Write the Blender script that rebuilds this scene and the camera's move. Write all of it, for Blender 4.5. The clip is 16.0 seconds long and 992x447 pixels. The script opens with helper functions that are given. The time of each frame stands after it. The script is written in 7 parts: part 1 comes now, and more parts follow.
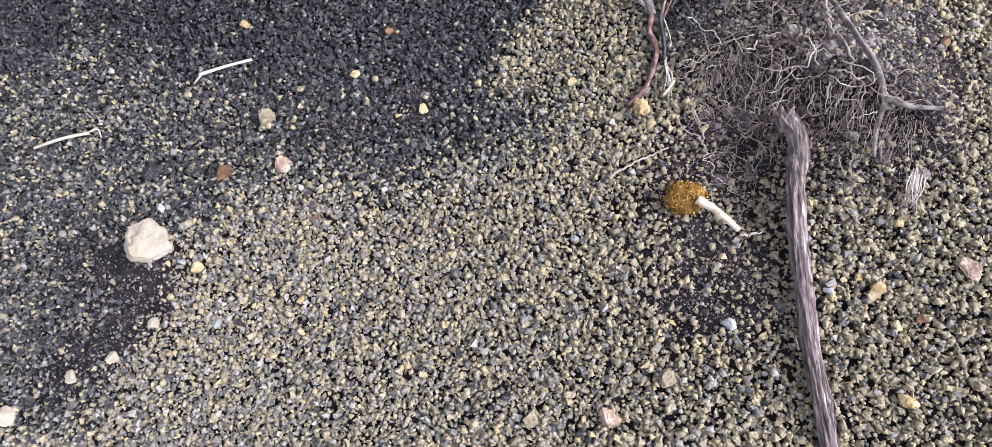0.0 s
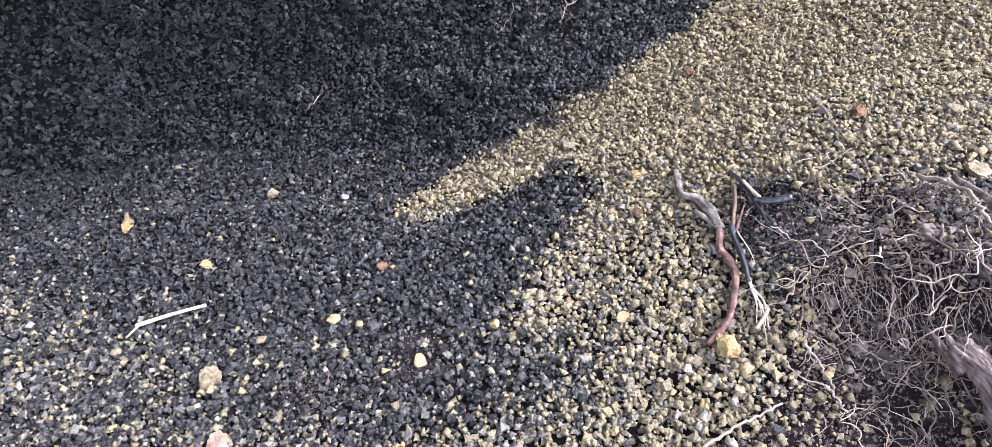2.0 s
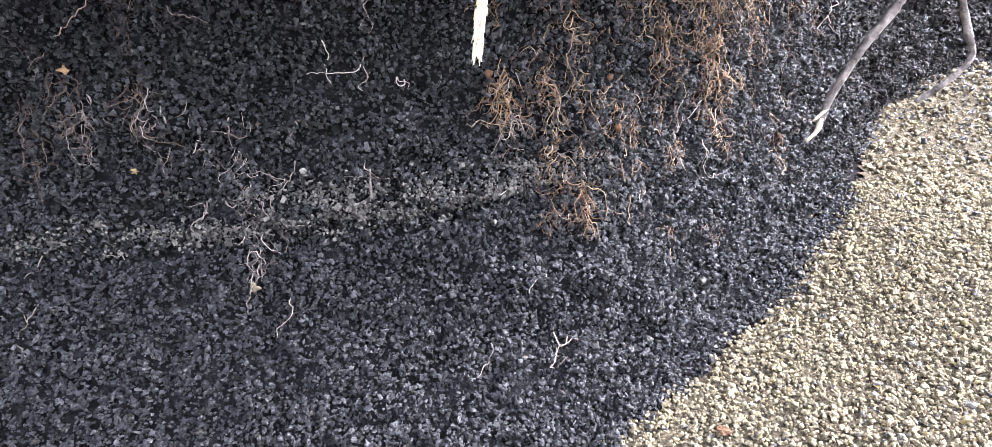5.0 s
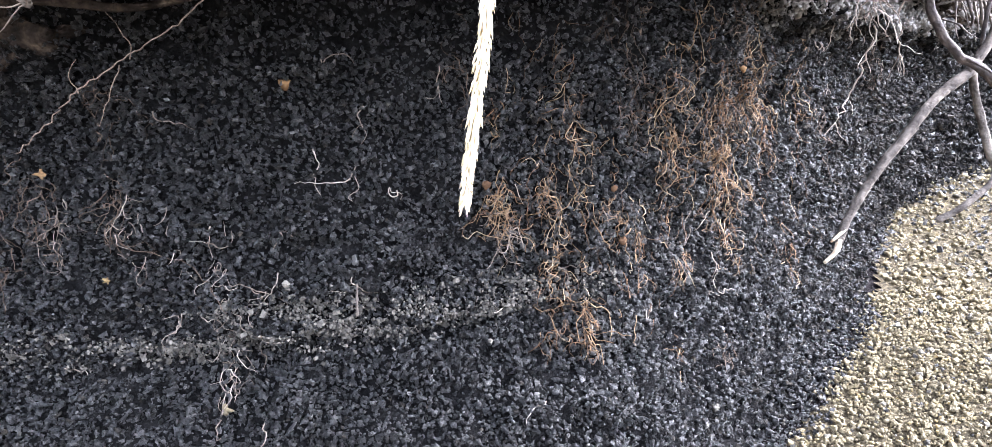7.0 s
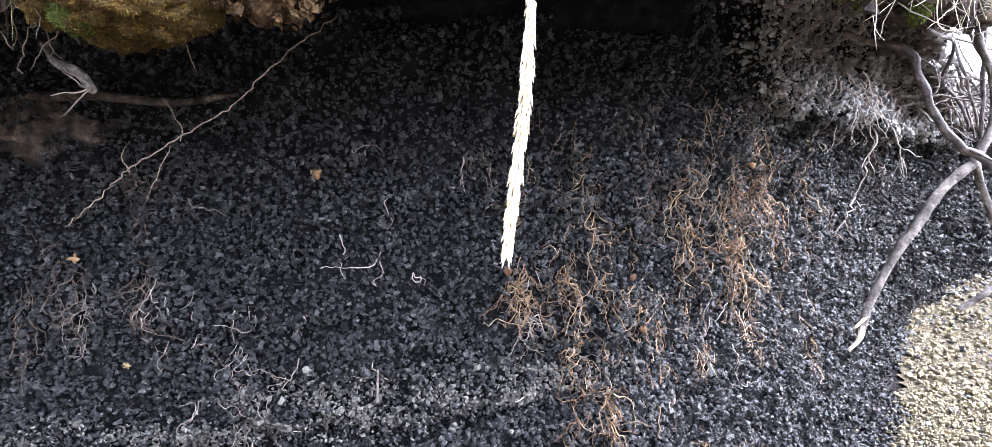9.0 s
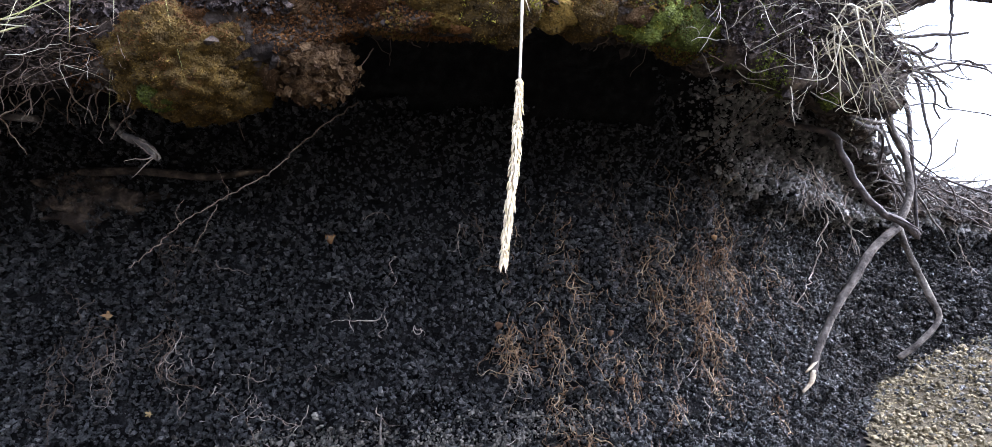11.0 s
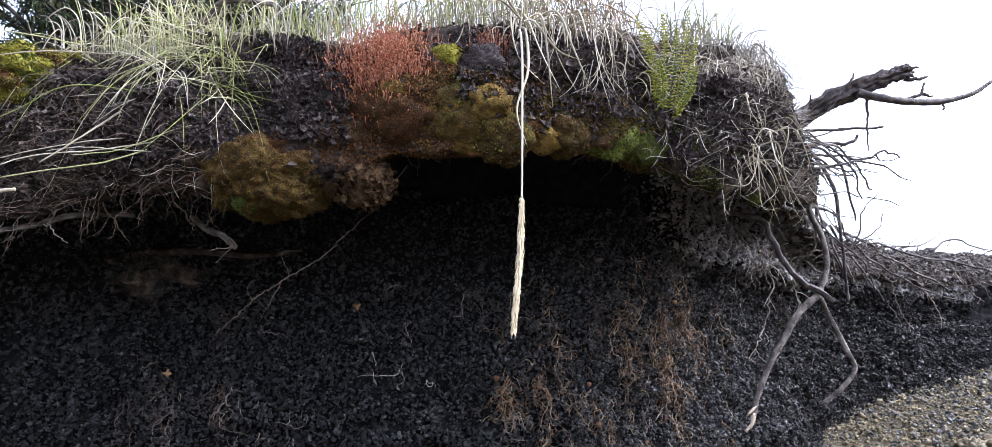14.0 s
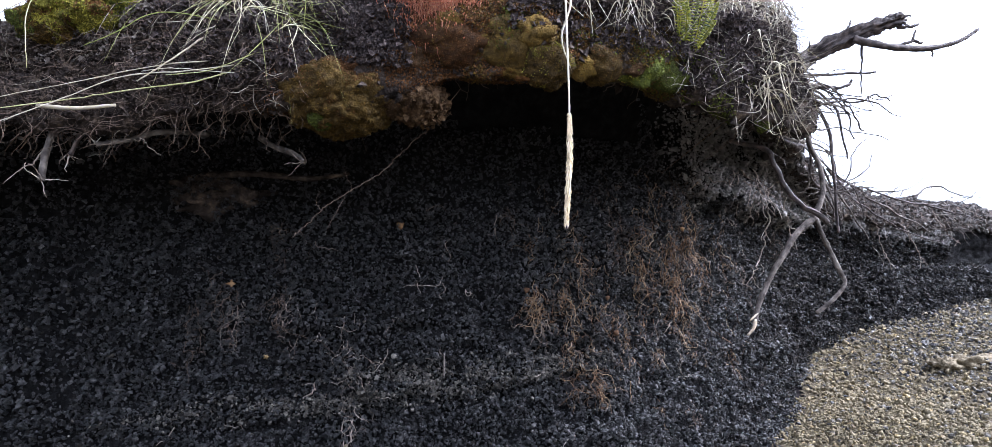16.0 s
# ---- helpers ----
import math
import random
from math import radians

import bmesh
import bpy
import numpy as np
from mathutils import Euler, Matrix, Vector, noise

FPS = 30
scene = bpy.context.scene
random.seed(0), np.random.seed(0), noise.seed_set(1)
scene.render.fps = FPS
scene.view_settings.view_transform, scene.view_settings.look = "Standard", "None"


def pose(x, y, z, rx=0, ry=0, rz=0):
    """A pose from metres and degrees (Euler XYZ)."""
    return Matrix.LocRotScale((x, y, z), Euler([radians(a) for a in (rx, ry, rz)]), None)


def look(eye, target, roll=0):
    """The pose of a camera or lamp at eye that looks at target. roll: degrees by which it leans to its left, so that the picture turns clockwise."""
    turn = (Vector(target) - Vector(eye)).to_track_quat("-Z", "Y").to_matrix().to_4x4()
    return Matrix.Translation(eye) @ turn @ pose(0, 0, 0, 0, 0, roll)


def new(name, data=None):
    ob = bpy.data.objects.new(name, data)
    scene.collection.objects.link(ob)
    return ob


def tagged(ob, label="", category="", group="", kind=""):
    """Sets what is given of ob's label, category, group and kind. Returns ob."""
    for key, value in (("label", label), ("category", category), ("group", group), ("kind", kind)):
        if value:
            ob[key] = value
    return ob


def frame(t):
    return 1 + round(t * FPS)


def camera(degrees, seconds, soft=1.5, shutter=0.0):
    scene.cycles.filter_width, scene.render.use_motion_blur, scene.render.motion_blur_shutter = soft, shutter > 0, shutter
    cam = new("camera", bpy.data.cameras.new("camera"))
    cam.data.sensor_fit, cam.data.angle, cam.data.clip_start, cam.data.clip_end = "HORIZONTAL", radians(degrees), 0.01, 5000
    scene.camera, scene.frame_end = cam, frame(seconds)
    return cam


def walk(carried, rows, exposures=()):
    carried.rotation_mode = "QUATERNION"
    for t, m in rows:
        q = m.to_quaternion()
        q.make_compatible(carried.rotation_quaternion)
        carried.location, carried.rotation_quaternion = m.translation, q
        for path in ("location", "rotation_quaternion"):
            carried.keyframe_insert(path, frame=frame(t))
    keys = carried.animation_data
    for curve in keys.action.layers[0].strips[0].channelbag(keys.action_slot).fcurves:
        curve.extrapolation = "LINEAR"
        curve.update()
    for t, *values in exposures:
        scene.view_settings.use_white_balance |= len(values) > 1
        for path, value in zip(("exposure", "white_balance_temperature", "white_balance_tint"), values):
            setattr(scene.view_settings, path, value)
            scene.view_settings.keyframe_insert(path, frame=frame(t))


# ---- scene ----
cam = camera(74.8, 16.0, soft=0.2)
PATH = [
    (0, (0.012, -0.01, 0.927), (0.0, 0.708, -0.939), -0.8),
    (0.5, (0.028, 0.002, 0.845), (0.029, 0.895, -0.945), -0.0),
    (1, (0.023, 0.043, 0.726), (-0.025, 1.15, -0.939), -2.6),
    (1.5, (-0.002, 0.087, 0.655), (-0.07, 1.367, -0.88), -3.5),
    (2, (0.007, 0.124, 0.604), (-0.06, 1.562, -0.784), -3.5),
    (2.5, (0.016, 0.18, 0.573), (-0.037, 1.758, -0.654), -3.2),
    (3, (0.005, 0.243, 0.574), (-0.029, 1.937, -0.488), -2.9),
    (3.5, (-0.004, 0.304, 0.565), (-0.018, 2.078, -0.359), -2.6),
    (4, (-0.001, 0.342, 0.529), (0.001, 2.166, -0.29), -2.3),
    (4.5, (0.001, 0.366, 0.525), (0.01, 2.232, -0.195), -2.2),
    (4.7, (0.006, 0.374, 0.516), (0.021, 2.263, -0.14), -2.1),
    (6.8, (0.02, 0.446, 0.551), (0.048, 2.41, 0.17), -1.0),
    (7, (0.021, 0.455, 0.553), (0.043, 2.426, 0.212), -0.9),
    (7.5, (0.02, 0.455, 0.535), (0.043, 2.438, 0.28), -0.8),
    (8, (0.015, 0.455, 0.515), (0.032, 2.448, 0.352), -0.8),
    (8.5, (0.01, 0.444, 0.512), (0.023, 2.442, 0.436), -0.7),
    (9, (0.0, 0.436, 0.52), (0.007, 2.436, 0.523), -0.7),
    (9.2, (-0.008, 0.416, 0.523), (0.002, 2.416, 0.55), -0.7),
    (11.3, (-0.013, 0.289, 0.422), (0.057, 2.254, 0.79), -1.2),
    (11.5, (-0.007, 0.272, 0.406), (0.069, 2.23, 0.806), -1.3),
    (12, (0.018, 0.306, 0.478), (0.1, 2.256, 0.912), -1.2),
    (12.5, (0.023, 0.273, 0.451), (0.125, 2.216, 0.913), -1.3),
    (13, (0.017, 0.24, 0.422), (0.138, 2.177, 0.907), -1.4),
    (13.5, (-0.027, 0.177, 0.443), (0.102, 2.113, 0.929), -1.5),
    (14, (-0.059, 0.096, 0.446), (0.075, 2.033, 0.926), -1.6),
    (14.5, (-0.07, 0.059, 0.426), (0.071, 2.003, 0.873), -1.6),
    (15, (-0.101, 0.018, 0.395), (0.049, 1.969, 0.81), -1.6),
    (15.5, (-0.134, 0.001, 0.37), (0.027, 1.956, 0.756), -1.6),
    (16, (-0.158, -0.003, 0.351), (0.015, 1.956, 0.712), -1.6),
]
EXPOSURES = [
    (0.0, -0.14, 5700, 19), (2.0, 0.30, 5700, 19), (3.0, 0.86, 5650, 20), (4.5, 1.24, 5700, 20), (7.0, 1.28, 5650, 17), (9.0, 1.44, 5500, 18),
    (9.8, 1.05, 5450, 18), (11.3, 0.04, 5400, 18), (12.5, -0.30, 5400, 18), (14.0, -0.22, 5500, 18), (16.0, -0.10, 5450, 18),
]
walk(cam, [(t, look(eye, target, roll)) for t, eye, target, roll in PATH], EXPOSURES)

# ---- daylight: a bright overcast sky, the sun veiled, high on the right ----
world = bpy.data.worlds.new("overcast_sky")
scene.world = world
world.use_nodes = True
wt = world.node_tree
SUN_EL, SUN_ROT = radians(46), radians(99)
sky = wt.nodes.new("ShaderNodeTexSky")
sky.sky_type = "NISHITA"
sky.sun_disc = False
sky.sun_elevation, sky.sun_rotation = SUN_EL, SUN_ROT
sky.air_density, sky.dust_density = 1.0, 4.0
hsv = wt.nodes.new("ShaderNodeHueSaturation")
hsv.inputs["Saturation"].default_value = 0.27
hsv.inputs["Value"].default_value = 1.0
wt.links.new(sky.outputs[0], hsv.inputs["Color"])
back = wt.nodes["Background"]
wt.links.new(hsv.outputs[0], back.inputs["Color"])
back.inputs["Strength"].default_value = 0.72

sun_data = bpy.data.lights.new("sun", "SUN")
sun_data.energy, sun_data.angle, sun_data.color = 3.2, radians(10), (1.0, 0.97, 0.94)
sun = new("sun", sun_data)
sun_dir = Vector((math.sin(SUN_ROT) * math.cos(SUN_EL), math.cos(SUN_ROT) * math.cos(SUN_EL), math.sin(SUN_EL)))
sun.matrix_world = look(sun_dir * 20, (0, 0, 0))

# ---- materials ----


def mat(name, stops, rough=0.8, scale=60.0, detail=4.0, bump=0.3, bump_scale=300.0, island=0.0, spec=0.4, depth=0.002,
        stretch_by=None, stain=0.0, stain_scale=6.0, stain_col=(0.02, 0.018, 0.016), trans=0.0, sheen=0.0):
    """A rough natural surface: a ramp of base colours driven by noise and, where pieces are joined, by a random value a piece."""
    m = bpy.data.materials.new(name)
    m.use_nodes = True
    nt = m.node_tree
    bsdf = nt.nodes["Principled BSDF"]
    tc = nt.nodes.new("ShaderNodeTexCoord")
    coords = tc.outputs["Object"]
    if stretch_by:
        mp = nt.nodes.new("ShaderNodeMapping")
        mp.inputs["Scale"].default_value = stretch_by
        nt.links.new(coords, mp.inputs["Vector"])
        coords = mp.outputs[0]
    nz = nt.nodes.new("ShaderNodeTexNoise")
    nz.inputs["Scale"].default_value, nz.inputs["Detail"].default_value = scale, detail
    nt.links.new(coords, nz.inputs["Vector"])
    fac = nz.outputs["Fac"]
    stretch = nt.nodes.new("ShaderNodeMapRange")
    stretch.inputs["From Min"].default_value, stretch.inputs["From Max"].default_value = 0.28, 0.72
    nt.links.new(fac, stretch.inputs["Value"])
    fac = stretch.outputs[0]
    if island > 0:
        geo = nt.nodes.new("ShaderNodeNewGeometry")
        mix = nt.nodes.new("ShaderNodeMix")
        mix.inputs["Factor"].default_value = island
        nt.links.new(fac, mix.inputs[2])
        own = nt.nodes.new("ShaderNodeObjectInfo")
        both = nt.nodes.new("ShaderNodeMath")
        wrap = nt.nodes.new("ShaderNodeMath")
        both.operation, wrap.operation = "ADD", "FRACT"
        nt.links.new(geo.outputs["Random Per Island"], both.inputs[0])
        nt.links.new(own.outputs["Random"], both.inputs[1])
        nt.links.new(both.outputs[0], wrap.inputs[0])
        nt.links.new(wrap.outputs[0], mix.inputs[3])
        fac = mix.outputs[0]
    ramp = nt.nodes.new("ShaderNodeValToRGB")
    el = ramp.color_ramp.elements
    while len(el) < len(stops):
        el.new(0.5)
    for e, (p, c) in zip(el, stops):
        e.position, e.color = p, (*c, 1)
    nt.links.new(fac, ramp.inputs[0])
    colour = ramp.outputs[0]
    if stain > 0:
        n2 = nt.nodes.new("ShaderNodeTexNoise")
        n2.inputs["Scale"].default_value, n2.inputs["Detail"].default_value = stain_scale, 3
        nt.links.new(tc.outputs["Object"], n2.inputs["Vector"])
        mr = nt.nodes.new("ShaderNodeMapRange")
        mr.inputs["From Min"].default_value, mr.inputs["From Max"].default_value = 0.45, 0.65
        mr.inputs["To Max"].default_value = stain
        nt.links.new(n2.outputs["Fac"], mr.inputs["Value"])
        mx = nt.nodes.new("ShaderNodeMix")
        mx.data_type = "RGBA"
        nt.links.new(mr.outputs[0], mx.inputs[0])
        nt.links.new(colour, mx.inputs[6])
        mx.inputs[7].default_value = (*stain_col, 1)
        colour = mx.outputs[2]
    nt.links.new(colour, bsdf.inputs["Base Color"])
    rr = nt.nodes.new("ShaderNodeMapRange")
    rr.inputs["To Min"].default_value, rr.inputs["To Max"].default_value = max(0.05, rough - 0.12), min(1.0, rough + 0.12)
    nt.links.new(nz.outputs["Fac"], rr.inputs["Value"])
    nt.links.new(rr.outputs[0], bsdf.inputs["Roughness"])
    bsdf.inputs["Specular IOR Level"].default_value = spec
    if trans > 0:
        bsdf.inputs["Subsurface Weight"].default_value = trans
        bsdf.inputs["Subsurface Radius"].default_value = (0.01, 0.01, 0.004)
        bsdf.inputs["Subsurface Scale"].default_value = 0.3
    if sheen > 0:
        bsdf.inputs["Sheen Weight"].default_value = sheen
        bsdf.inputs["Sheen Roughness"].default_value = 0.5
    if bump > 0:
        n3 = nt.nodes.new("ShaderNodeTexNoise")
        n3.inputs["Scale"].default_value, n3.inputs["Detail"].default_value = bump_scale, 5
        nt.links.new(coords, n3.inputs["Vector"])
        bp = nt.nodes.new("ShaderNodeBump")
        bp.inputs["Strength"].default_value, bp.inputs["Distance"].default_value = bump, depth
        nt.links.new(n3.outputs["Fac"], bp.inputs["Height"])
        nt.links.new(bp.outputs[0], bsdf.inputs["Normal"])
    return m


# dark soil, made blacker still to paint shade between the gravel grains
M_soil = mat("gap_dark_soil", [(0, (0.006, 0.005, 0.005)), (0.5, (0.012, 0.010, 0.0105)), (1, (0.028, 0.023, 0.024))],
             rough=0.95, scale=40, bump=1.0, bump_scale=220, depth=0.006, spec=0.08)
M_dry = mat("dry_tephra", [(0, (0.125, 0.105, 0.068)), (0.2, (0.208, 0.176, 0.113)), (0.55, (0.264, 0.222, 0.138)), (0.8, (0.300, 0.250, 0.154)),
                           (0.9, (0.345, 0.280, 0.150)), (0.955, (0.39, 0.276, 0.100)), (1, (0.39, 0.350, 0.275))],
            rough=0.85, scale=260, detail=5, island=0.84, bump=1.0, bump_scale=360, depth=0.005, spec=0.25)
M_fines = mat("tan_tephra_fines", [(0, (0.03, 0.025, 0.017)), (0.5, (0.088, 0.072, 0.046)), (1, (0.18, 0.15, 0.094))], rough=0.95, scale=180, detail=6, bump=1.0, bump_scale=350, depth=0.005, spec=0.15)
M_grey = mat("grey_tephra", [(0, (0.06, 0.056, 0.051)), (0.4, (0.150, 0.140, 0.119)), (0.8, (0.245, 0.225, 0.187)), (1, (0.39, 0.365, 0.315))],
             rough=0.75, scale=240, detail=5, island=0.84, bump=1.0, bump_scale=360, depth=0.005, spec=0.3)
M_grit = mat("purple_brown_grit", [(0, (0.028, 0.022, 0.021)), (0.5, (0.080, 0.064, 0.060)), (1, (0.19, 0.156, 0.142))], rough=0.9, scale=150, island=0.7, bump=0.5, bump_scale=500, spec=0.2)
M_damp = mat("damp_black_tephra", [(0, (0.003, 0.003, 0.0031)), (0.38, (0.013, 0.0129, 0.0134)), (0.72, (0.042, 0.0415, 0.0422)), (0.94, (0.105, 0.102, 0.098)), (1, (0.23, 0.218, 0.194))],
             rough=0.30, scale=120, island=0.85, bump=0.9, bump_scale=520, depth=0.005, spec=0.65, stain=0.5, stain_scale=22, stain_col=(0.010, 0.0092, 0.0088))
M_browntephra = mat("brown_black_tephra", [(0, (0.004, 0.0036, 0.0032)), (0.45, (0.013, 0.0115, 0.0098)), (0.85, (0.040, 0.035, 0.029)), (1, (0.13, 0.115, 0.092))],
                    rough=0.75, scale=120, island=0.8, bump=0.9, bump_scale=520, depth=0.005, spec=0.3)
M_plain = mat("tephra_plain", [(0, (0.03, 0.027, 0.023)), (0.35, (0.10, 0.087, 0.065)), (0.7, (0.20, 0.172, 0.12)), (1, (0.30, 0.26, 0.18))], rough=0.9, scale=150, detail=8, bump=1.0, bump_scale=130, depth=0.01, spec=0.2, stain=0.55, stain_scale=1.3)
M_ash = mat("fine_grey_ash", [(0, (0.032, 0.030, 0.027)), (0.5, (0.09, 0.083, 0.072)), (1, (0.22, 0.203, 0.175))], rough=0.9, scale=120, island=0.7, bump=0.6, bump_scale=500, spec=0.2)
# base behind the wall crumbs; shade of the gaps is put into its colour
M_wallbase = mat("gap_dark_tephra", [(0, (0.004, 0.004, 0.0042)), (0.5, (0.009, 0.0088, 0.009)), (1, (0.020, 0.019, 0.019))], rough=0.95, scale=60, bump=1.0, bump_scale=300, depth=0.006, spec=0.08)
M_turf = mat("peaty_turf_soil", [(0, (0.013, 0.010, 0.009)), (0.5, (0.044, 0.034, 0.028)), (0.85, (0.10, 0.077, 0.06)), (1, (0.18, 0.14, 0.105))],
             rough=0.95, scale=55, bump=1.0, bump_scale=160, depth=0.006, spec=0.15)

# ---- small builders ----


def mesh_object(name, verts, faces, material, smooth=False, kind="", label="", category="", group="", parent=None):
    me = bpy.data.meshes.new(name)
    me.from_pydata([tuple(v) for v in verts], [], faces)
    me.materials.append(material)
    if smooth:
        me.polygons.foreach_set("use_smooth", [True] * len(me.polygons))
    me.update()
    ob = new(name, me)
    if parent is not None:
        ob.parent = parent
    return tagged(ob, label, category, group, kind)


def tri_object(name, verts, tris, material, smooth=0.0, kind="", label="", category=""):
    """A mesh out of numpy arrays of corners and triangles; smooth: the share of faces with worn, rounded shading."""
    me = bpy.data.meshes.new(name)
    n, f = len(verts), len(tris)
    me.vertices.add(n)
    me.vertices.foreach_set("co", np.asarray(verts, dtype=np.float32).ravel())
    me.loops.add(3 * f)
    me.loops.foreach_set("vertex_index", np.asarray(tris, dtype=np.int32).ravel())
    me.polygons.add(f)
    me.polygons.foreach_set("loop_start", np.arange(0, 3 * f, 3, dtype=np.int32))
    me.polygons.foreach_set("loop_total", np.full(f, 3, dtype=np.int32))
    me.polygons.foreach_set("use_smooth", RNG.uniform(size=f) < smooth)
    me.materials.append(material)
    me.update(calc_edges=True)
    return tagged(new(name, me), label, category, "", kind)


def ico(sub=1):
    bm = bmesh.new()
    bmesh.ops.create_icosphere(bm, subdivisions=sub, radius=1.0)
    bm.verts.ensure_lookup_table()
    v = np.array([q.co[:] for q in bm.verts])
    t = np.array([[q.index for q in f.verts] for f in bm.faces])
    bm.free()
    return v, t


CHIP_V = np.array([(x, y, z) for x in (-1, 1) for y in (-1, 1) for z in (-1, 1)]) * 0.68
CHIP_T = np.array([(0, 1, 3), (0, 3, 2), (4, 6, 7), (4, 7, 5), (0, 4, 5), (0, 5, 1), (2, 3, 7), (2, 7, 6), (0, 2, 6), (0, 6, 4), (1, 5, 7), (1, 7, 3)])
RNG = np.random.default_rng(7)


def turns(n):
    q = RNG.normal(size=(n, 4))
    q /= np.linalg.norm(q, axis=1)[:, None]
    w, x, y, z = q.T
    return np.stack([1 - 2 * (y * y + z * z), 2 * (x * y - z * w), 2 * (x * z + y * w),
                     2 * (x * y + z * w), 1 - 2 * (x * x + z * z), 2 * (y * z - x * w),
                     2 * (x * z - y * w), 2 * (y * z + x * w), 1 - 2 * (x * x + y * y)], axis=1).reshape(n, 3, 3)


def lying(n, tip):
    """Turns about the upright, tipped a little to all sides."""
    a, (b, c) = RNG.uniform(0, 2 * math.pi, n), RNG.normal(0, tip, (2, n))
    one, nil = np.ones(n), np.zeros(n)
    rz = np.stack([np.cos(a), -np.sin(a), nil, np.sin(a), np.cos(a), nil, nil, nil, one], axis=1).reshape(n, 3, 3)
    rx = np.stack([one, nil, nil, nil, np.cos(b), -np.sin(b), nil, np.sin(b), np.cos(b)], axis=1).reshape(n, 3, 3)
    ry = np.stack([np.cos(c), nil, np.sin(c), nil, one, nil, -np.sin(c), nil, np.cos(c)], axis=1).reshape(n, 3, 3)
    return rx @ ry @ rz


SLIVER_V = np.array([(1, 0, 0), (-0.5, 0.87, 0), (-0.5, -0.87, 0), (0, 0, 1), (0, 0, -1)])
SLIVER_T = np.array([(0, 1, 3), (1, 2, 3), (2, 0, 3), (1, 0, 4), (2, 1, 4), (0, 2, 4)])


NUB_V = np.array([(1, 0, 0), (-1, 0, 0), (0, 1, 0), (0, -1, 0), (0, 0, 1), (0, 0, -1)], dtype=float)
NUB_T = np.array([(0, 2, 4), (2, 1, 4), (1, 3, 4), (3, 0, 4), (2, 0, 5), (1, 2, 5), (3, 1, 5), (0, 3, 5)])


WEDGE_V = np.array([(math.cos(a) * 0.95, math.sin(a) * 0.95, z) for z in (-0.62, 0.62) for a in (0.0, 2.1, 4.2)])
WEDGE_T = np.array([(0, 2, 1), (3, 4, 5), (0, 1, 4), (0, 4, 3), (1, 2, 5), (1, 5, 4), (2, 0, 3), (2, 3, 5)])


def grains(places, sizes, jag=0.34, flat=0.62, small=False, nub=False, lie=0.0):
    """Crumbs at the places: worn blocks, nubs and wedges mixed, or slivers where they are small.
    lie: how far those that lie flat are tipped."""
    places, sizes = np.asarray(places), np.asarray(sizes)
    sort = RNG.choice(3, len(places), p=(0.22, 0.48, 0.30)) if nub else np.zeros(len(places), int)
    shapes = ((CHIP_V, CHIP_T), (NUB_V, NUB_T), (WEDGE_V, WEDGE_T)) if nub else (((SLIVER_V, SLIVER_T) if small else (CHIP_V, CHIP_T)),)
    verts, tris, base = [], [], 0
    for which, (v, t) in enumerate(shapes):
        p, s = places[sort == which], sizes[sort == which]
        n, k = len(p), len(v)
        shape = v[None] + RNG.uniform(-jag, jag, (n, k, 3))
        shape = shape * np.stack([RNG.uniform(0.95, 1.35, n), RNG.uniform(0.75, 1.0, n), RNG.uniform(flat - 0.12, flat + 0.18, n)], axis=1)[:, None, :]
        shape = np.einsum("nij,nkj->nki", lying(n, lie) if lie else turns(n), shape) * s[:, None, None] + p[:, None, :]
        verts.append(shape.reshape(-1, 3))
        tris.append((t[None] + (base + np.arange(n) * k)[:, None, None]).reshape(-1, 3))
        base += n * k
    return np.concatenate(verts), np.concatenate(tris)


def fbm(p, scale, octaves=4):
    return noise.fractal(Vector(p) * scale, 0.9, 2.0, octaves)


def tube(points, radii, sides=6, verts=None, faces=None, lumpy=0.0):
    """A bent, tapered stick through the points, added to the lists."""
    verts = [] if verts is None else verts
    faces = [] if faces is None else faces
    pts = [Vector(p) for p in points]
    base = len(verts)
    side = None
    for i, p in enumerate(pts):
        d = (pts[min(i + 1, len(pts) - 1)] - pts[max(i - 1, 0)])
        d = d.normalized() if d.length > 1e-9 else Vector((0, 0, 1))
        if side is None:
            side = d.orthogonal().normalized()
        side = (side - d * side.dot(d))
        side = side.normalized() if side.length > 1e-6 else d.orthogonal().normalized()
        up = d.cross(side)
        for k in range(sides):
            a = 2 * math.pi * k / sides
            r = radii[i] * (1 + (random.uniform(-lumpy, lumpy) if lumpy else 0))
            verts.append(p + side * (math.cos(a) * r) + up * (math.sin(a) * r))
    for i in range(len(pts) - 1):
        for k in range(sides):
            a, b = base + i * sides + k, base + i * sides + (k + 1) % sides
            faces.append((a, b, b + sides, a + sides))
    faces.append(tuple(base + k for k in range(sides))[::-1])
    faces.append(tuple(base + (len(pts) - 1) * sides + k for k in range(sides)))
    return verts, faces


def smooth_path(knots, steps=6):
    """Catmull-Rom through the knots."""
    k = [Vector(p) for p in knots]
    k = [k[0] * 2 - k[1]] + k + [k[-1] * 2 - k[-2]]
    out = []
    for i in range(1, len(k) - 2):
        for s in range(steps):
            t = s / steps
            a, b, c, d = k[i - 1], k[i], k[i + 1], k[i + 2]
            out.append(0.5 * (2 * b + (c - a) * t + (2 * a - 5 * b + 4 * c - d) * t * t + (3 * b - a - 3 * c + d) * t ** 3))
    out.append(k[-2])
    return out


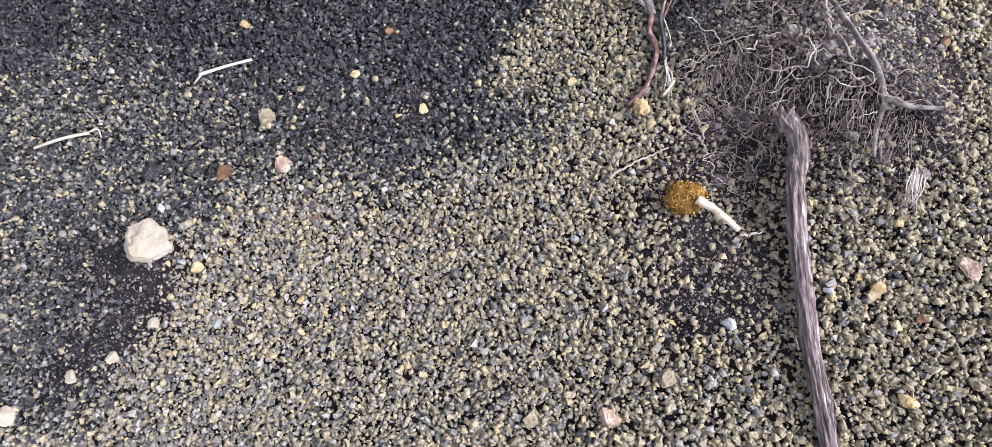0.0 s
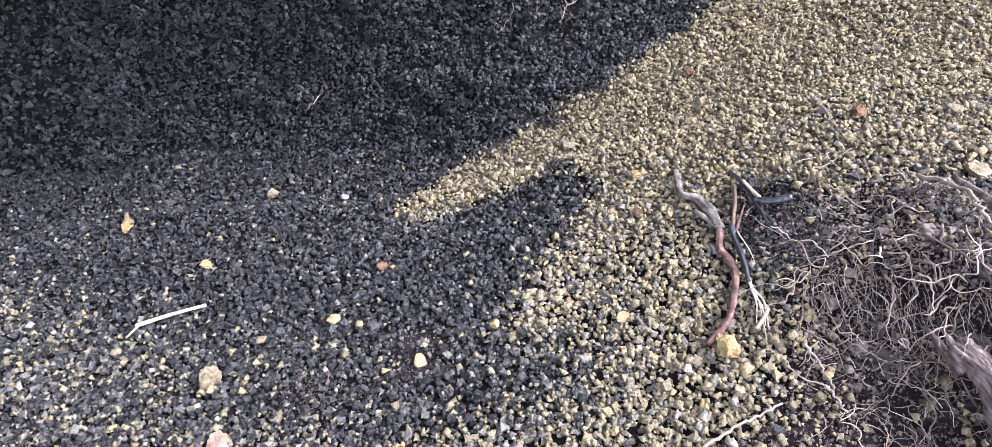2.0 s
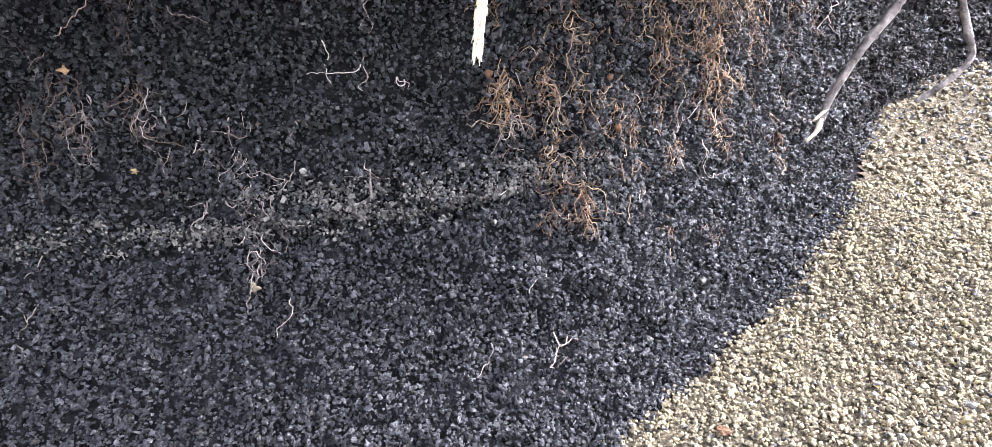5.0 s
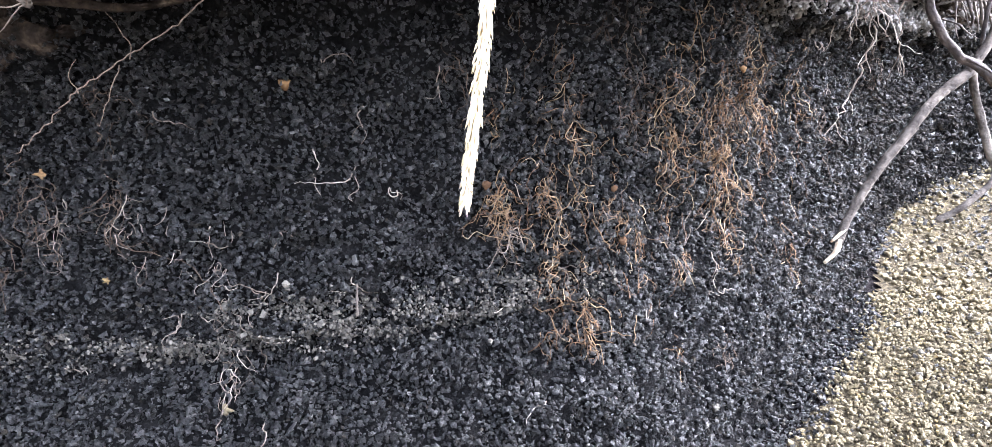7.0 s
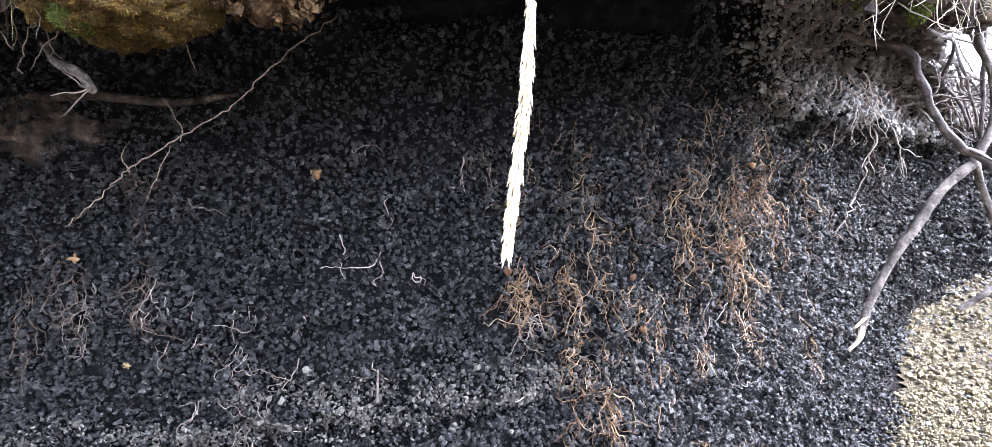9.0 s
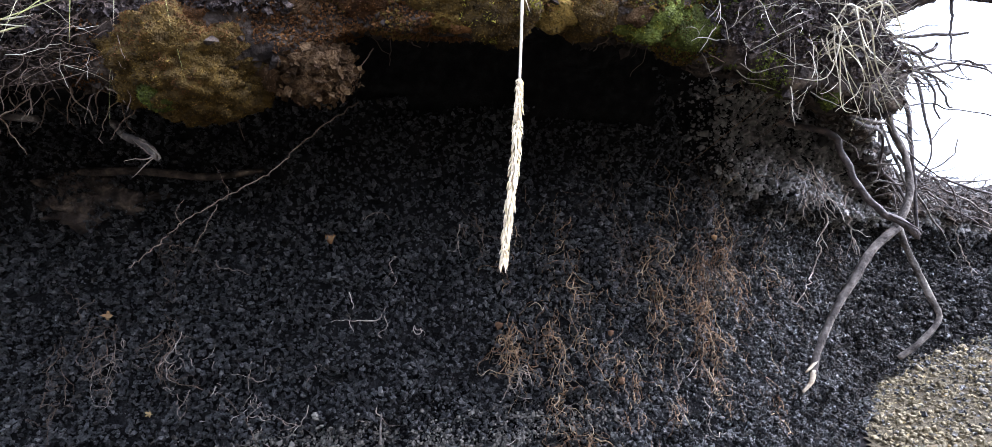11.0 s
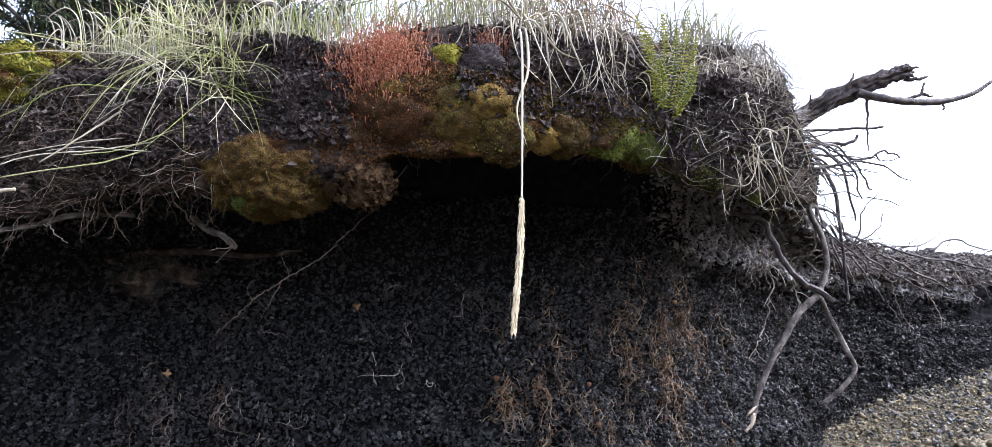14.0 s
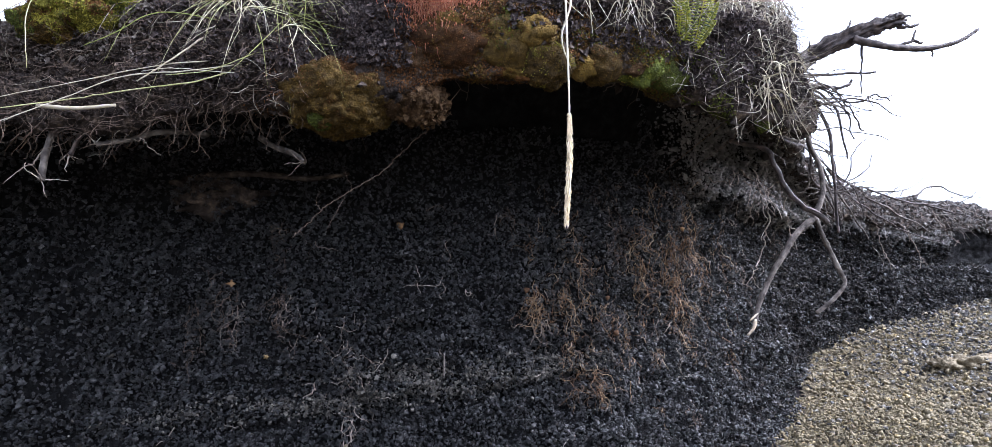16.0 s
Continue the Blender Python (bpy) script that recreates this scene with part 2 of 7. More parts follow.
def wander(start, way, length, step=0.006, wiggle=0.5, drop=0.0, keep=0.25):
    """A crooked root: a walk that wanders, keeps roughly to its way and sinks by its weight."""
    p, d, home = Vector(start), Vector(way).normalized(), Vector(way).normalized()
    out = [p.copy()]
    for _ in range(max(2, int(length / step))):
        d = d + Vector((random.gauss(0, 1), random.gauss(0, 1), random.gauss(0, 1))) * wiggle + home * keep + Vector((0, 0, -drop))
        d.normalize()
        p = p + d * step
        out.append(p.copy())
    return out


def taper(n, r0, r1):
    return [r0 + (r1 - r0) * i / max(1, n - 1) for i in range(n)]


# ---- the ground ----


def ground_h(x, y):
    """Height of the scree: it climbs to the right and to the bank."""
    x, y = np.clip(x, -1.6, 3.2), np.clip(y, -0.8, 3.4)
    z = -0.1595 + 0.2705 * x - 0.0247 * y - 0.0039 * x * x - 0.0893 * x * y + 0.0955 * y * y
    for cx, cy, r, h in ((-0.17, 1.13, 0.17, -0.045), (0.8, 1.42, 0.2, 0.05), (0.5, 0.95, 0.15, 0.03), (-0.02, 0.7, 0.2, -0.02), (-0.68, 0.98, 0.16, 0.025),
                         (-0.62, 0.40, 0.14, 0.02), (-1.05, 0.6, 0.3, 0.06)):
        z = z + h * np.exp(-((x - cx) ** 2 + (y - cy) ** 2) / (2 * r * r))
    # the clod of soil with the torn-out roots
    rim = np.interp(x, [0.33, 0.38, 0.44, 0.49, 0.55, 0.62, 0.70], [0.66, 0.66, 0.635, 0.585, 0.545, 0.50, 0.46])
    z = z + 0.040 / (1 + np.exp(-np.clip((y - rim) / 0.007, -40, 40))) * np.exp(-((x - 0.52) / 0.17) ** 4) * np.exp(-np.clip(y - rim - 0.05, 0, 9) / 0.06) - 0.012 * np.exp(-((y - rim + 0.035) / 0.03) ** 2 - ((x - 0.45) / 0.10) ** 4)
    z = z + 0.065 * np.exp(-((x - 0.60) ** 2 / (2 * 0.10 ** 2) + (y - 0.63) ** 2 / (2 * 0.12 ** 2)))
    z = z + 0.03 * np.exp(-((x - 0.50) ** 2 + (y - 0.72) ** 2) / (2 * 0.035 ** 2)) + 0.025 * np.exp(-((x - 0.67) ** 2 + (y - 0.50) ** 2) / (2 * 0.03 ** 2))
    z = z - 0.03 * np.exp(-((x - 0.42) ** 2 / (2 * 0.05 ** 2) + (y - 0.47) ** 2 / (2 * 0.09 ** 2)))
    return z


# patches of bare soil: x, y, radius
SOIL = [(0.37, 0.79, 0.05), (0.37, 0.71, 0.045), (0.60, 0.72, 0.09), (0.70, 0.58, 0.07), (0.52, 0.50, 0.06), (-0.86, 0.38, 0.06), (-0.73, 0.37, 0.07), (-0.66, 0.32, 0.07), (-0.74, 0.22, 0.07), (-0.84, 0.17, 0.07), (0.31, 0.46, 0.05), (0.33, 0.36, 0.06), (0.29, 0.25, 0.05),
        (0.38, 0.22, 0.06), (0.42, 0.30, 0.05), (0.42, 0.5, 0.08), (0.55, 0.62, 0.11), (0.66, 0.66, 0.08), (0.66, 0.50, 0.07), (0.50, 0.73, 0.07), (0.45, 0.64, 0.07), (0.62, 0.58, 0.10), (0.40, 0.72, 0.04), (0.43, 0.57, 0.06), (0.38, 0.54, 0.05), (-0.3, 0.62, 0.04), (-0.15, 0.66, 0.04)]


def axis(lo, hi, step, far):
    return np.concatenate([-np.array(far[::-1]) + lo, np.arange(lo, hi, step), np.array(far) + hi])


FAR = [0.5, 1.5, 4, 10, 30, 100, 300, 900]
gx = np.unique(np.concatenate([axis(-2.0, 3.4, 0.03, FAR), np.arange(0.30, 0.76, 0.01)]).round(4))
gy = np.unique(np.concatenate([axis(-1.0, 3.6, 0.03, FAR), np.arange(0.40, 0.86, 0.01)]).round(4))
gv, gf = [], []
for yy in gy:
    for xx in gx:
        near = abs(xx) < 4 and -2 < yy < 5
        soil = max(math.exp(-((xx - cx) ** 2 + (yy - cy) ** 2) / (r * r)) for cx, cy, r in SOIL) if near else 1.0
        gv.append((xx, yy, float(ground_h(xx, yy)) - 0.008 * (1 - min(1, soil * 1.3)) + (0.004 * fbm((xx, yy, 0), 9) if near else 0.0)))
nx = len(gx)
for j in range(len(gy) - 1):
    for i in range(nx - 1):
        a = j * nx + i
        gf.append((a, a + 1, a + 1 + nx, a + nx))
# the soil's colour also carries painted shade for gaps in the gravel
ground = mesh_object("ground", gv, gf, M_soil, True, "structure", "dark volcanic soil of a gravelly slope, deepened for gap shade", "ground")
ground.data.materials.append(M_plain)
for poly in ground.data.polygons:
    c = poly.center
    if c.x < -1.2 or c.x > 2.25 or c.y < -0.05 or (c.x > 0.98 and c.y < 0.72):
        poly.material_index = 1

# ---- the bank: a bare wall, a hollow over it and the turf that overhangs ----
UW = [-9, -3, -0.92, -0.7, -0.2, 0.03, 0.2, 0.35, 0.45, 0.55, 0.65, 0.75, 0.85, 0.95, 1.2, 1.8, 2.6, 5, 12]
FOOT_Y = [1.2, 1.18, 1.13, 1.12, 1.08, 1.09, 1.17, 1.29, 1.38, 1.47, 1.58, 1.69, 1.83, 1.98, 2.18, 2.42, 2.75, 4.0, 6]
WALL_Y = [1.45, 1.40, 1.345, 1.33, 1.30, 1.34, 1.39, 1.47, 1.54, 1.65, 1.75, 1.86, 1.98, 2.10, 2.30, 2.66, 3.1, 4.5, 6.5]
LIP_X = [-9, -3, -0.92, -0.7, -0.2, 0.03, 0.2, 0.38, 0.47, 0.57, 0.665, 0.82, 0.95, 1.07, 1.24, 1.8, 2.6, 5, 12]
LIP_Y = [1.05, 1.02, 1.02, 1.01, 0.97, 0.955, 1.03, 1.07, 1.11, 1.20, 1.33, 1.70, 1.84, 1.97, 2.24, 2.60, 3.05, 4.45, 6.4]
LIP_Z = [0.7, 0.7, 0.70, 0.70, 0.74, 0.77, 0.79, 0.74, 0.73, 0.76, 0.83, 0.855, 0.84, 0.82, 0.79, 0.80, 0.84, 0.85, 0.85]
TOP_Z = [0.80, 0.80, 0.86, 0.95, 0.97, 0.99, 1.02, 1.03, 1.03, 1.06, 1.04, 0.905, 0.905, 0.89, 0.89, 0.92, 0.98, 1.0, 1.0]
us = np.concatenate([np.arange(-9, -1.8, 0.3), np.arange(-1.8, 3.0, 0.02), np.arange(3.0, 12.01, 0.3)])


def along(values):
    """Values given along the bank, rounded off between the knots."""
    out = np.zeros(len(us))
    for d in (-0.06, -0.03, 0, 0.03, 0.06):
        out += np.interp(us + d, UW, values) / 5
    return out


foot_y, wall_y, lip_x, lip_y, lip_z, top_z = (along(v) for v in (FOOT_Y, WALL_Y, LIP_X, LIP_Y, LIP_Z, TOP_Z))
foot_z = ground_h(us, foot_y)


def sweep(rows, per):
    """A sheet through the rows of points (one row a height), rounded between them."""
    rows = [np.asarray(r) for r in rows]
    out = []
    for i in range(len(rows) - 1):
        a, b, c, d = rows[max(i - 1, 0)], rows[i], rows[i + 1], rows[min(i + 2, len(rows) - 1)]
        for s in range(per[i]):
            t = s / per[i]
            out.append(0.5 * (2 * b + (c - a) * t + (2 * a - 5 * b + 4 * c - d) * t * t + (3 * b - a - 3 * c + d) * t ** 3))
    out.append(rows[-1])
    return np.array(out)


def row(x, y, z):
    return np.stack([x + 0 * us, y + 0 * us, z + 0 * us], axis=1)


wz = np.minimum(foot_z + 0.36, 0.62)
hollow_z = np.where(us < 0.95, 0.80 + 0.05 * np.exp(-((us - 0.2) / 0.4) ** 2) + 0.08 * np.exp(-((us - 0.66) / 0.12) ** 2), lip_z - 0.03)
wall_rows = [row(us, foot_y - 0.14, foot_z - 0.09), row(us, foot_y, foot_z - 0.005), row(us, foot_y * 0.6 + wall_y * 0.4, foot_z + 0.14),
             row(us, wall_y - 0.015, wz), row(us, wall_y, (wz + hollow_z) / 2), row(us, wall_y - 0.03, hollow_z),
             row((us + lip_x) / 2, (wall_y + lip_y) / 2, np.maximum(hollow_z, lip_z) + 0.06), row(lip_x, lip_y + 0.05, lip_z + 0.03)]
wall_grid = sweep(wall_rows, [6, 14, 14, 12, 12, 10, 10])
turf_rows = [row(lip_x - 0.03, lip_y + 0.22, lip_z + 0.12), row(lip_x, lip_y, lip_z), row(lip_x, lip_y - 0.015, lip_z * 0.6 + top_z * 0.4),
             row(lip_x, lip_y + 0.01, lip_z * 0.2 + top_z * 0.8), row(lip_x, lip_y + 0.08, top_z + 0.01), row(lip_x - 0.05, lip_y + 0.35, top_z + 0.05),
             row(lip_x - 0.2, lip_y + 1.6, top_z + 0.06), row(lip_x - 0.4, lip_y + 9, top_z + 0.06), row(lip_x - 0.4, lip_y + 9, top_z - 2.5)]
turf_grid = sweep(turf_rows, [5, 12, 12, 8, 10, 8, 3, 1])


def roughen(grid, amount, scale, fine, fine_scale, beds=0.0):
    """Lumps pushed out of the sheet along its normals."""
    du = np.gradient(grid, axis=1)
    dv = np.gradient(grid, axis=0)
    nrm = np.cross(du, dv)
    nrm /= np.linalg.norm(nrm, axis=2)[:, :, None] + 1e-9
    out = grid.copy()
    for j in range(grid.shape[0]):
        for i in range(grid.shape[1]):
            p = grid[j, i]
            if abs(p[0]) < 4:
                out[j, i] += nrm[j, i] * (amount * fbm(p, scale, 3) + fine * fbm(p + 3.1, fine_scale, 3) + (beds * fbm((p[0] * 0.35, p[1] * 0.35, p[2] - 0.1 * p[0]), 24.0, 3) if beds else 0.0))
    return out, nrm


def sheet(name, grid, material, **tags):
    h, w = grid.shape[:2]
    faces = [(j * w + i, j * w + i + 1, (j + 1) * w + i + 1, (j + 1) * w + i) for j in range(h - 1) for i in range(w - 1)]
    return mesh_object(name, grid.reshape(-1, 3), faces, material, True, **tags)



def ash_z(x):
    """Height of the seam above which the bank is pale grey ash."""
    return np.interp(x, [0.30, 0.40, 0.50, 0.60, 0.80, 1.0, 1.4, 2.4], [0.90, 0.76, 0.705, 0.705, 0.72, 0.73, 0.765, 0.76])


# the crust of ash juts over the black tephra as a ledge
gx_, gz_ = wall_grid[..., 0], wall_grid[..., 2]
over = np.clip((gz_ - ash_z(gx_) + 0.012) / 0.02, 0, 1) * np.exp(-np.clip(gz_ - ash_z(gx_), 0, 1) / 0.16)
wall_grid[:68, :, 1] -= (np.interp(gx_, [0.38, 0.50, 0.60, 0.75, 0.85, 0.95, 1.2, 1.5], [0, 0.085, 0.12, 0.15, 0.15, 0.13, 0.06, 0]) * over)[:68]
seam = 0.262 + 0.10 * (gx_ + 0.3)
wall_grid[..., 1] += 0.020 * np.exp(-((gz_ - seam + 0.030) / 0.016) ** 2) * np.clip(1.2 - np.abs(gx_ + 0.22) * 2.2, 0, 1) - 0.008 * np.exp(-((gz_ - seam) / 0.016) ** 2) * np.clip(1.2 - np.abs(gx_ + 0.22) * 2.2, 0, 1)
wall_grid, wall_n = roughen(wall_grid, 0.016, 5.0, 0.019, 24.0, 0.019)
turf_grid, turf_n = roughen(turf_grid, 0.03, 7.0, 0.014, 26.0)
# sheet behind the crumbs, coloured extra dark as shade between them
wall = sheet("wall_bank", wall_grid - wall_n * 0.008, M_wallbase, kind="structure", label="undercut wall of damp black tephra and ash, base darkened for gap shade", category="earth bank")
turf = sheet("turf_overhang", turf_grid, M_turf, kind="structure", label="overhanging edge of dark peaty turf", category="turf")

from mathutils.bvhtree import BVHTree


def tree_of(ob, grid):
    return BVHTree.FromPolygons([tuple(v) for v in grid.reshape(-1, 3).tolist()], [p.vertices[:] for p in ob.data.polygons])


WALL_TREE, TURF_TREE = tree_of(wall, wall_grid), tree_of(turf, turf_grid)


def gnd(x, y, up=0.0):
    return Vector((x, y, float(ground_h(x, y)) + up))


def on_wall(x, z, out=0.0, tree=None):
    """The place on the wall's face at x and z, seen along the bank's depth."""
    hit = (tree or WALL_TREE).ray_cast(Vector((x, 0.5, z)), Vector((0, 1, 0)))
    return (hit[0] + Vector((0, -out, 0))) if hit[0] else Vector((x, 1.3 - out, z))


def on_turf(x, z, out=0.0):
    return on_wall(x, z, out, TURF_TREE)

# ---- loose tephra: dry pale crumbs and damp black ones ----


def inside(poly, x, y):
    p = np.array(poly)
    out = np.zeros(len(x), bool)
    j = len(p) - 1
    for i in range(len(p)):
        (xi, yi), (xj, yj) = p[i], p[j]
        out ^= ((yi > y) != (yj > y)) & (x < (xj - xi) * (y - yi) / (yj - yi + 1e-12) + xi)
        j = i
    return out


BLACK = [(-2.5, 2.4), (-2.5, 0.70), (-1.15, 0.76), (-0.90, 0.87), (-0.68, 0.80), (-0.50, 0.68), (-0.36, 0.56), (-0.29, 0.51), (-0.12, 0.495), (0.03, 0.56), (0.12, 0.61), (0.15, 0.66),
         (0.06, 0.66), (0.0, 0.69), (0.03, 0.78), (0.09, 0.85), (0.15, 0.93), (0.10, 0.985), (0.0, 0.97), (-0.11, 0.94), (-0.215, 0.93), (-0.21, 0.965), (-0.15, 1.01),
         (-0.08, 1.06), (0.03, 1.1), (0.13, 1.13), (0.23, 1.19), (0.35, 1.265), (0.47, 1.345), (0.56, 1.43), (0.65, 1.51), (0.735, 1.61), (0.80, 1.71), (0.9, 1.88), (1.15, 2.2), (1.55, 2.42), (2.3, 2.7), (2.3, 3.4)]
MIXED = [(-2.5, 0.75), (-2.5, -0.2), (-0.95, 0.0), (-0.72, 0.10), (-0.62, 0.36), (-0.45, 0.53), (-0.3, 0.52), (-0.5, 0.75), (-1.15, 0.95)]
def wobble(x, y, scale, amount):
    a = np.array([noise.noise(Vector((p * scale, q * scale, 3.3))) for p, q in zip(x, y)])
    return a * amount


def lay(n, x0, x1, y0, y1, size):
    x, y = RNG.uniform(x0, x1, n), RNG.uniform(y0, y1, n)
    limit = np.interp(x, UW, FOOT_Y) + 0.12
    ok = y < limit
    x, y = x[ok], y[ok]
    blur = np.interp(y, [0.55, 0.9], [0.04, 0.010])
    wx, wy = x + wobble(x, y, 14, 0.03) + RNG.normal(0, 1, len(x)) * blur, y + wobble(x + 9, y, 14, 0.03) + RNG.normal(0, 1, len(x)) * blur
    black, mixed = inside(BLACK, wx, wy), inside(MIXED, wx, wy)
    charred = ((wx - 0.358) / 0.052) ** 2 + ((wy - 0.765) / 0.088) ** 2 < 1
    soil = np.zeros(len(x))
    for cx, cy, r in SOIL:
        soil = np.maximum(soil, np.exp(-((wx - cx) ** 2 + (wy - cy) ** 2) / (r * r)))
    pick = RNG.uniform(size=len(x))
    keep = (RNG.uniform(size=len(x)) > soil * 1.2 - 0.1) | charred
    size = size * np.where(y < 0.99, np.interp(y, [0.70, 0.98], [1.0, 0.78]), 1.0)  # finer towards the wall
    s = size * np.minimum(2.0, np.exp(RNG.normal(0, 0.34, len(x)))) * np.where(black | mixed, 0.95, 1.0) * np.where(soil > 0.35, 0.6, 1.0)
    z = ground_h(x, y) + s * np.where(soil > 0.5, RNG.uniform(0.0, 0.6, len(x)), RNG.uniform(-1.4, 0.9, len(x)))
    z = z + wobble(x, y, 42, 0.0045)
    pl = np.stack([x, y, z], axis=1)
    pale = np.interp(x, [-0.6, 0.0, 0.35], [0.48, 0.62, 0.80])
    low = np.interp(y, [0.6, 0.8], [1.0, 0.0])
    dry_to = np.where(charred, 0.0, np.where(black, 0.025 + 0.07 * low, np.where(mixed, 0.16, np.where(y > 0.95, np.interp(x, [0.95, 1.35], [0.93, 0.48]), pale))))
    grey_to = np.where(charred, 0.03, np.where(black, 0.06 + 0.13 * low, np.where(mixed, 0.36, np.where(y > 0.95, np.interp(x, [0.95, 1.35], [0.99, 0.70]), 0.965))))
    sort = np.where(pick < dry_to, 0, np.where(pick < grey_to, 1, 2))
    return [(pl[keep & (sort == k)], s[keep & (sort == k)]) for k in range(3)]


beds = [lay(98000, -1.17, 0.85, -0.02, 1.0, 0.0040), lay(66000, -1.17, 1.0, 0.98, 1.7, 0.0030), lay(5000, -1.6, -1.15, 0.3, 1.3, 0.0050), lay(28000, 0.85, 2.3, 0.7, 2.6, 0.0048), lay(900, -1.3, 1.1, -0.15, 0.9, 0.0056),
        lay(9000, -1.9, 1.7, -0.55, 0.05, 0.0055), lay(5000, 0.8, 2.3, -0.1, 0.75, 0.0055)]
for name, k, material, label in (("dry_gravel", 0, M_dry, "loose dry olive and tan tephra gravel on the slope"), ("grey_gravel", 1, M_grey, "loose grey tephra gravel on the slope"),
                                 ("damp_gravel", 2, M_damp, "loose damp black tephra gravel on the slope")):
    v, t = grains(np.concatenate([b[k][0] for b in beds]), np.concatenate([b[k][1] for b in beds]), 0.28, 0.74, nub=True, lie=0.45)
    tri_object(name, v, t, material, 0.6 if k < 2 else 0.2, "stuff", label, "gravel")


# the bed of fine tan crumbs under the dry gravel
fx, fy = np.meshgrid(np.arange(-0.3, 2.4, 0.016), np.arange(-0.1, 2.7, 0.016))
fz = ground_h(fx, fy) - 0.0047
h, w = fx.shape
cx, cy = (fx + 0.008).ravel(), (fy + 0.008).ravel()
tan = ((cx > 0.80) | (cy > 0.82)) & ~inside(BLACK, cx, cy) & ~inside(MIXED, cx, cy) & (cy < np.interp(cx, UW, FOOT_Y) + 0.02)
for sx, sy, r in SOIL:
    tan &= (cx - sx) ** 2 + (cy - sy) ** 2 > r * r * 1.2
tan = tan.reshape(h, w)[:-1, :-1]
cell = np.flatnonzero(np.pad(tan, ((0, 1), (0, 1))).ravel())
quads = np.stack([cell, cell + 1, cell + w + 1, cell + w], axis=1)
tri_object("gravel_fines", np.stack([fx.ravel(), fy.ravel(), fz.ravel() + RNG.normal(0, 0.0008, h * w)], axis=1), np.concatenate([quads[:, :3], quads[:, [0, 2, 3]]]), M_fines, 0.0, "stuff", "fine tan crumbs under the dry gravel", "gravel")


def pick_on(grid, nrm, n, keep):
    """Places strewn over a sheet by its area, with the way out of it."""
    a, b, c = grid[:-1, :-1], grid[:-1, 1:], grid[1:, :-1]
    area = np.linalg.norm(np.cross(b - a, c - a), axis=2)
    mid = (a + grid[1:, 1:]) / 2
    area = (area * keep(mid)).ravel()
    cell = RNG.choice(len(area), n, p=area / area.sum())
    j, i = np.divmod(cell, grid.shape[1] - 1)
    s, t = RNG.uniform(size=(2, n, 1))
    p = a[j, i] * (1 - s) * (1 - t) + b[j, i] * s * (1 - t) + c[j, i] * (1 - s) * t + grid[1:, 1:][j, i] * s * t
    return p, nrm[j, i]


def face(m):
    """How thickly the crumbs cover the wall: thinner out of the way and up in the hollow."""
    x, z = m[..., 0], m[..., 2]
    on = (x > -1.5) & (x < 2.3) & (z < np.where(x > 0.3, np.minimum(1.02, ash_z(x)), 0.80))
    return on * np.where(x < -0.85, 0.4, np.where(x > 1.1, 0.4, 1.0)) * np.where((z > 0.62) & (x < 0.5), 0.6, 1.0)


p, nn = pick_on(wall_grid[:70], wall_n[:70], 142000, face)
far = np.clip((p[:, 0] - 0.5) / 1.0, 0, 1) + np.clip((-0.7 - p[:, 0]) / 0.5, 0, 1)
s = np.minimum(0.0029 * np.exp(RNG.normal(0, 0.36, len(p))), 0.0055) * (1 + 0.7 * far)
clump = np.array([noise.fractal(Vector(q) * 46, 0.8, 2.0, 2) + 1.1 * noise.fractal(Vector((a * 7, b * 7, (c - 0.1 * a) * 52)), 0.8, 2.0, 2) for q in p.tolist() for a, b, c in (q,)])
q = p + nn * (s * RNG.uniform(-1.0, 1.2, len(p)) + 0.0100 * clump)[:, None]
brown = RNG.uniform(size=len(p)) < np.interp(p[:, 0], [0.25, 0.60, 0.95], [0.05, 0.40, 0.85])
v, t = grains(q[~brown], s[~brown], 0.34, 0.66, nub=True, lie=0.7)
tri_object("wall_tephra", v, t, M_damp, 0.15, "stuff", "damp black tephra crumbs of the undercut wall", "tephra")
v, t = grains(q[brown], s[brown], 0.34, 0.66, nub=True, lie=0.7)
tri_object("brown_tephra", v, t, M_browntephra, 0.15, "stuff", "dull brown black tephra crumbs at the bank's corner", "tephra")

# the seam of fine grey ash across the wall
n = 8000
x = np.clip(RNG.normal(-0.24, 0.22, n), -0.85, 0.2)
z = 0.262 + 0.10 * (x + 0.3) + RNG.normal(0.004, 0.015, n) * np.clip(1.3 - np.abs(x + 0.25), 0.3, 1.2)
worn = np.array([fbm((a * 1.0, 2.0, b * 2.5), 11.0, 3) for a, b in zip(x, z)]) + RNG.normal(0, 0.25, n) > 0.0
x, z = x[worn], z[worn]
n = len(x)
pl = np.array([on_wall(a, b, random.uniform(0.008, 0.016))[:] for a, b in zip(x, z)])
v, t = grains(pl, 0.0015 * np.exp(RNG.normal(0, 0.45, n)))
tri_object("ash_seam", v, t, M_ash, 0.0, "stuff", "thin seam of fine grey ash in the wall", "ash")

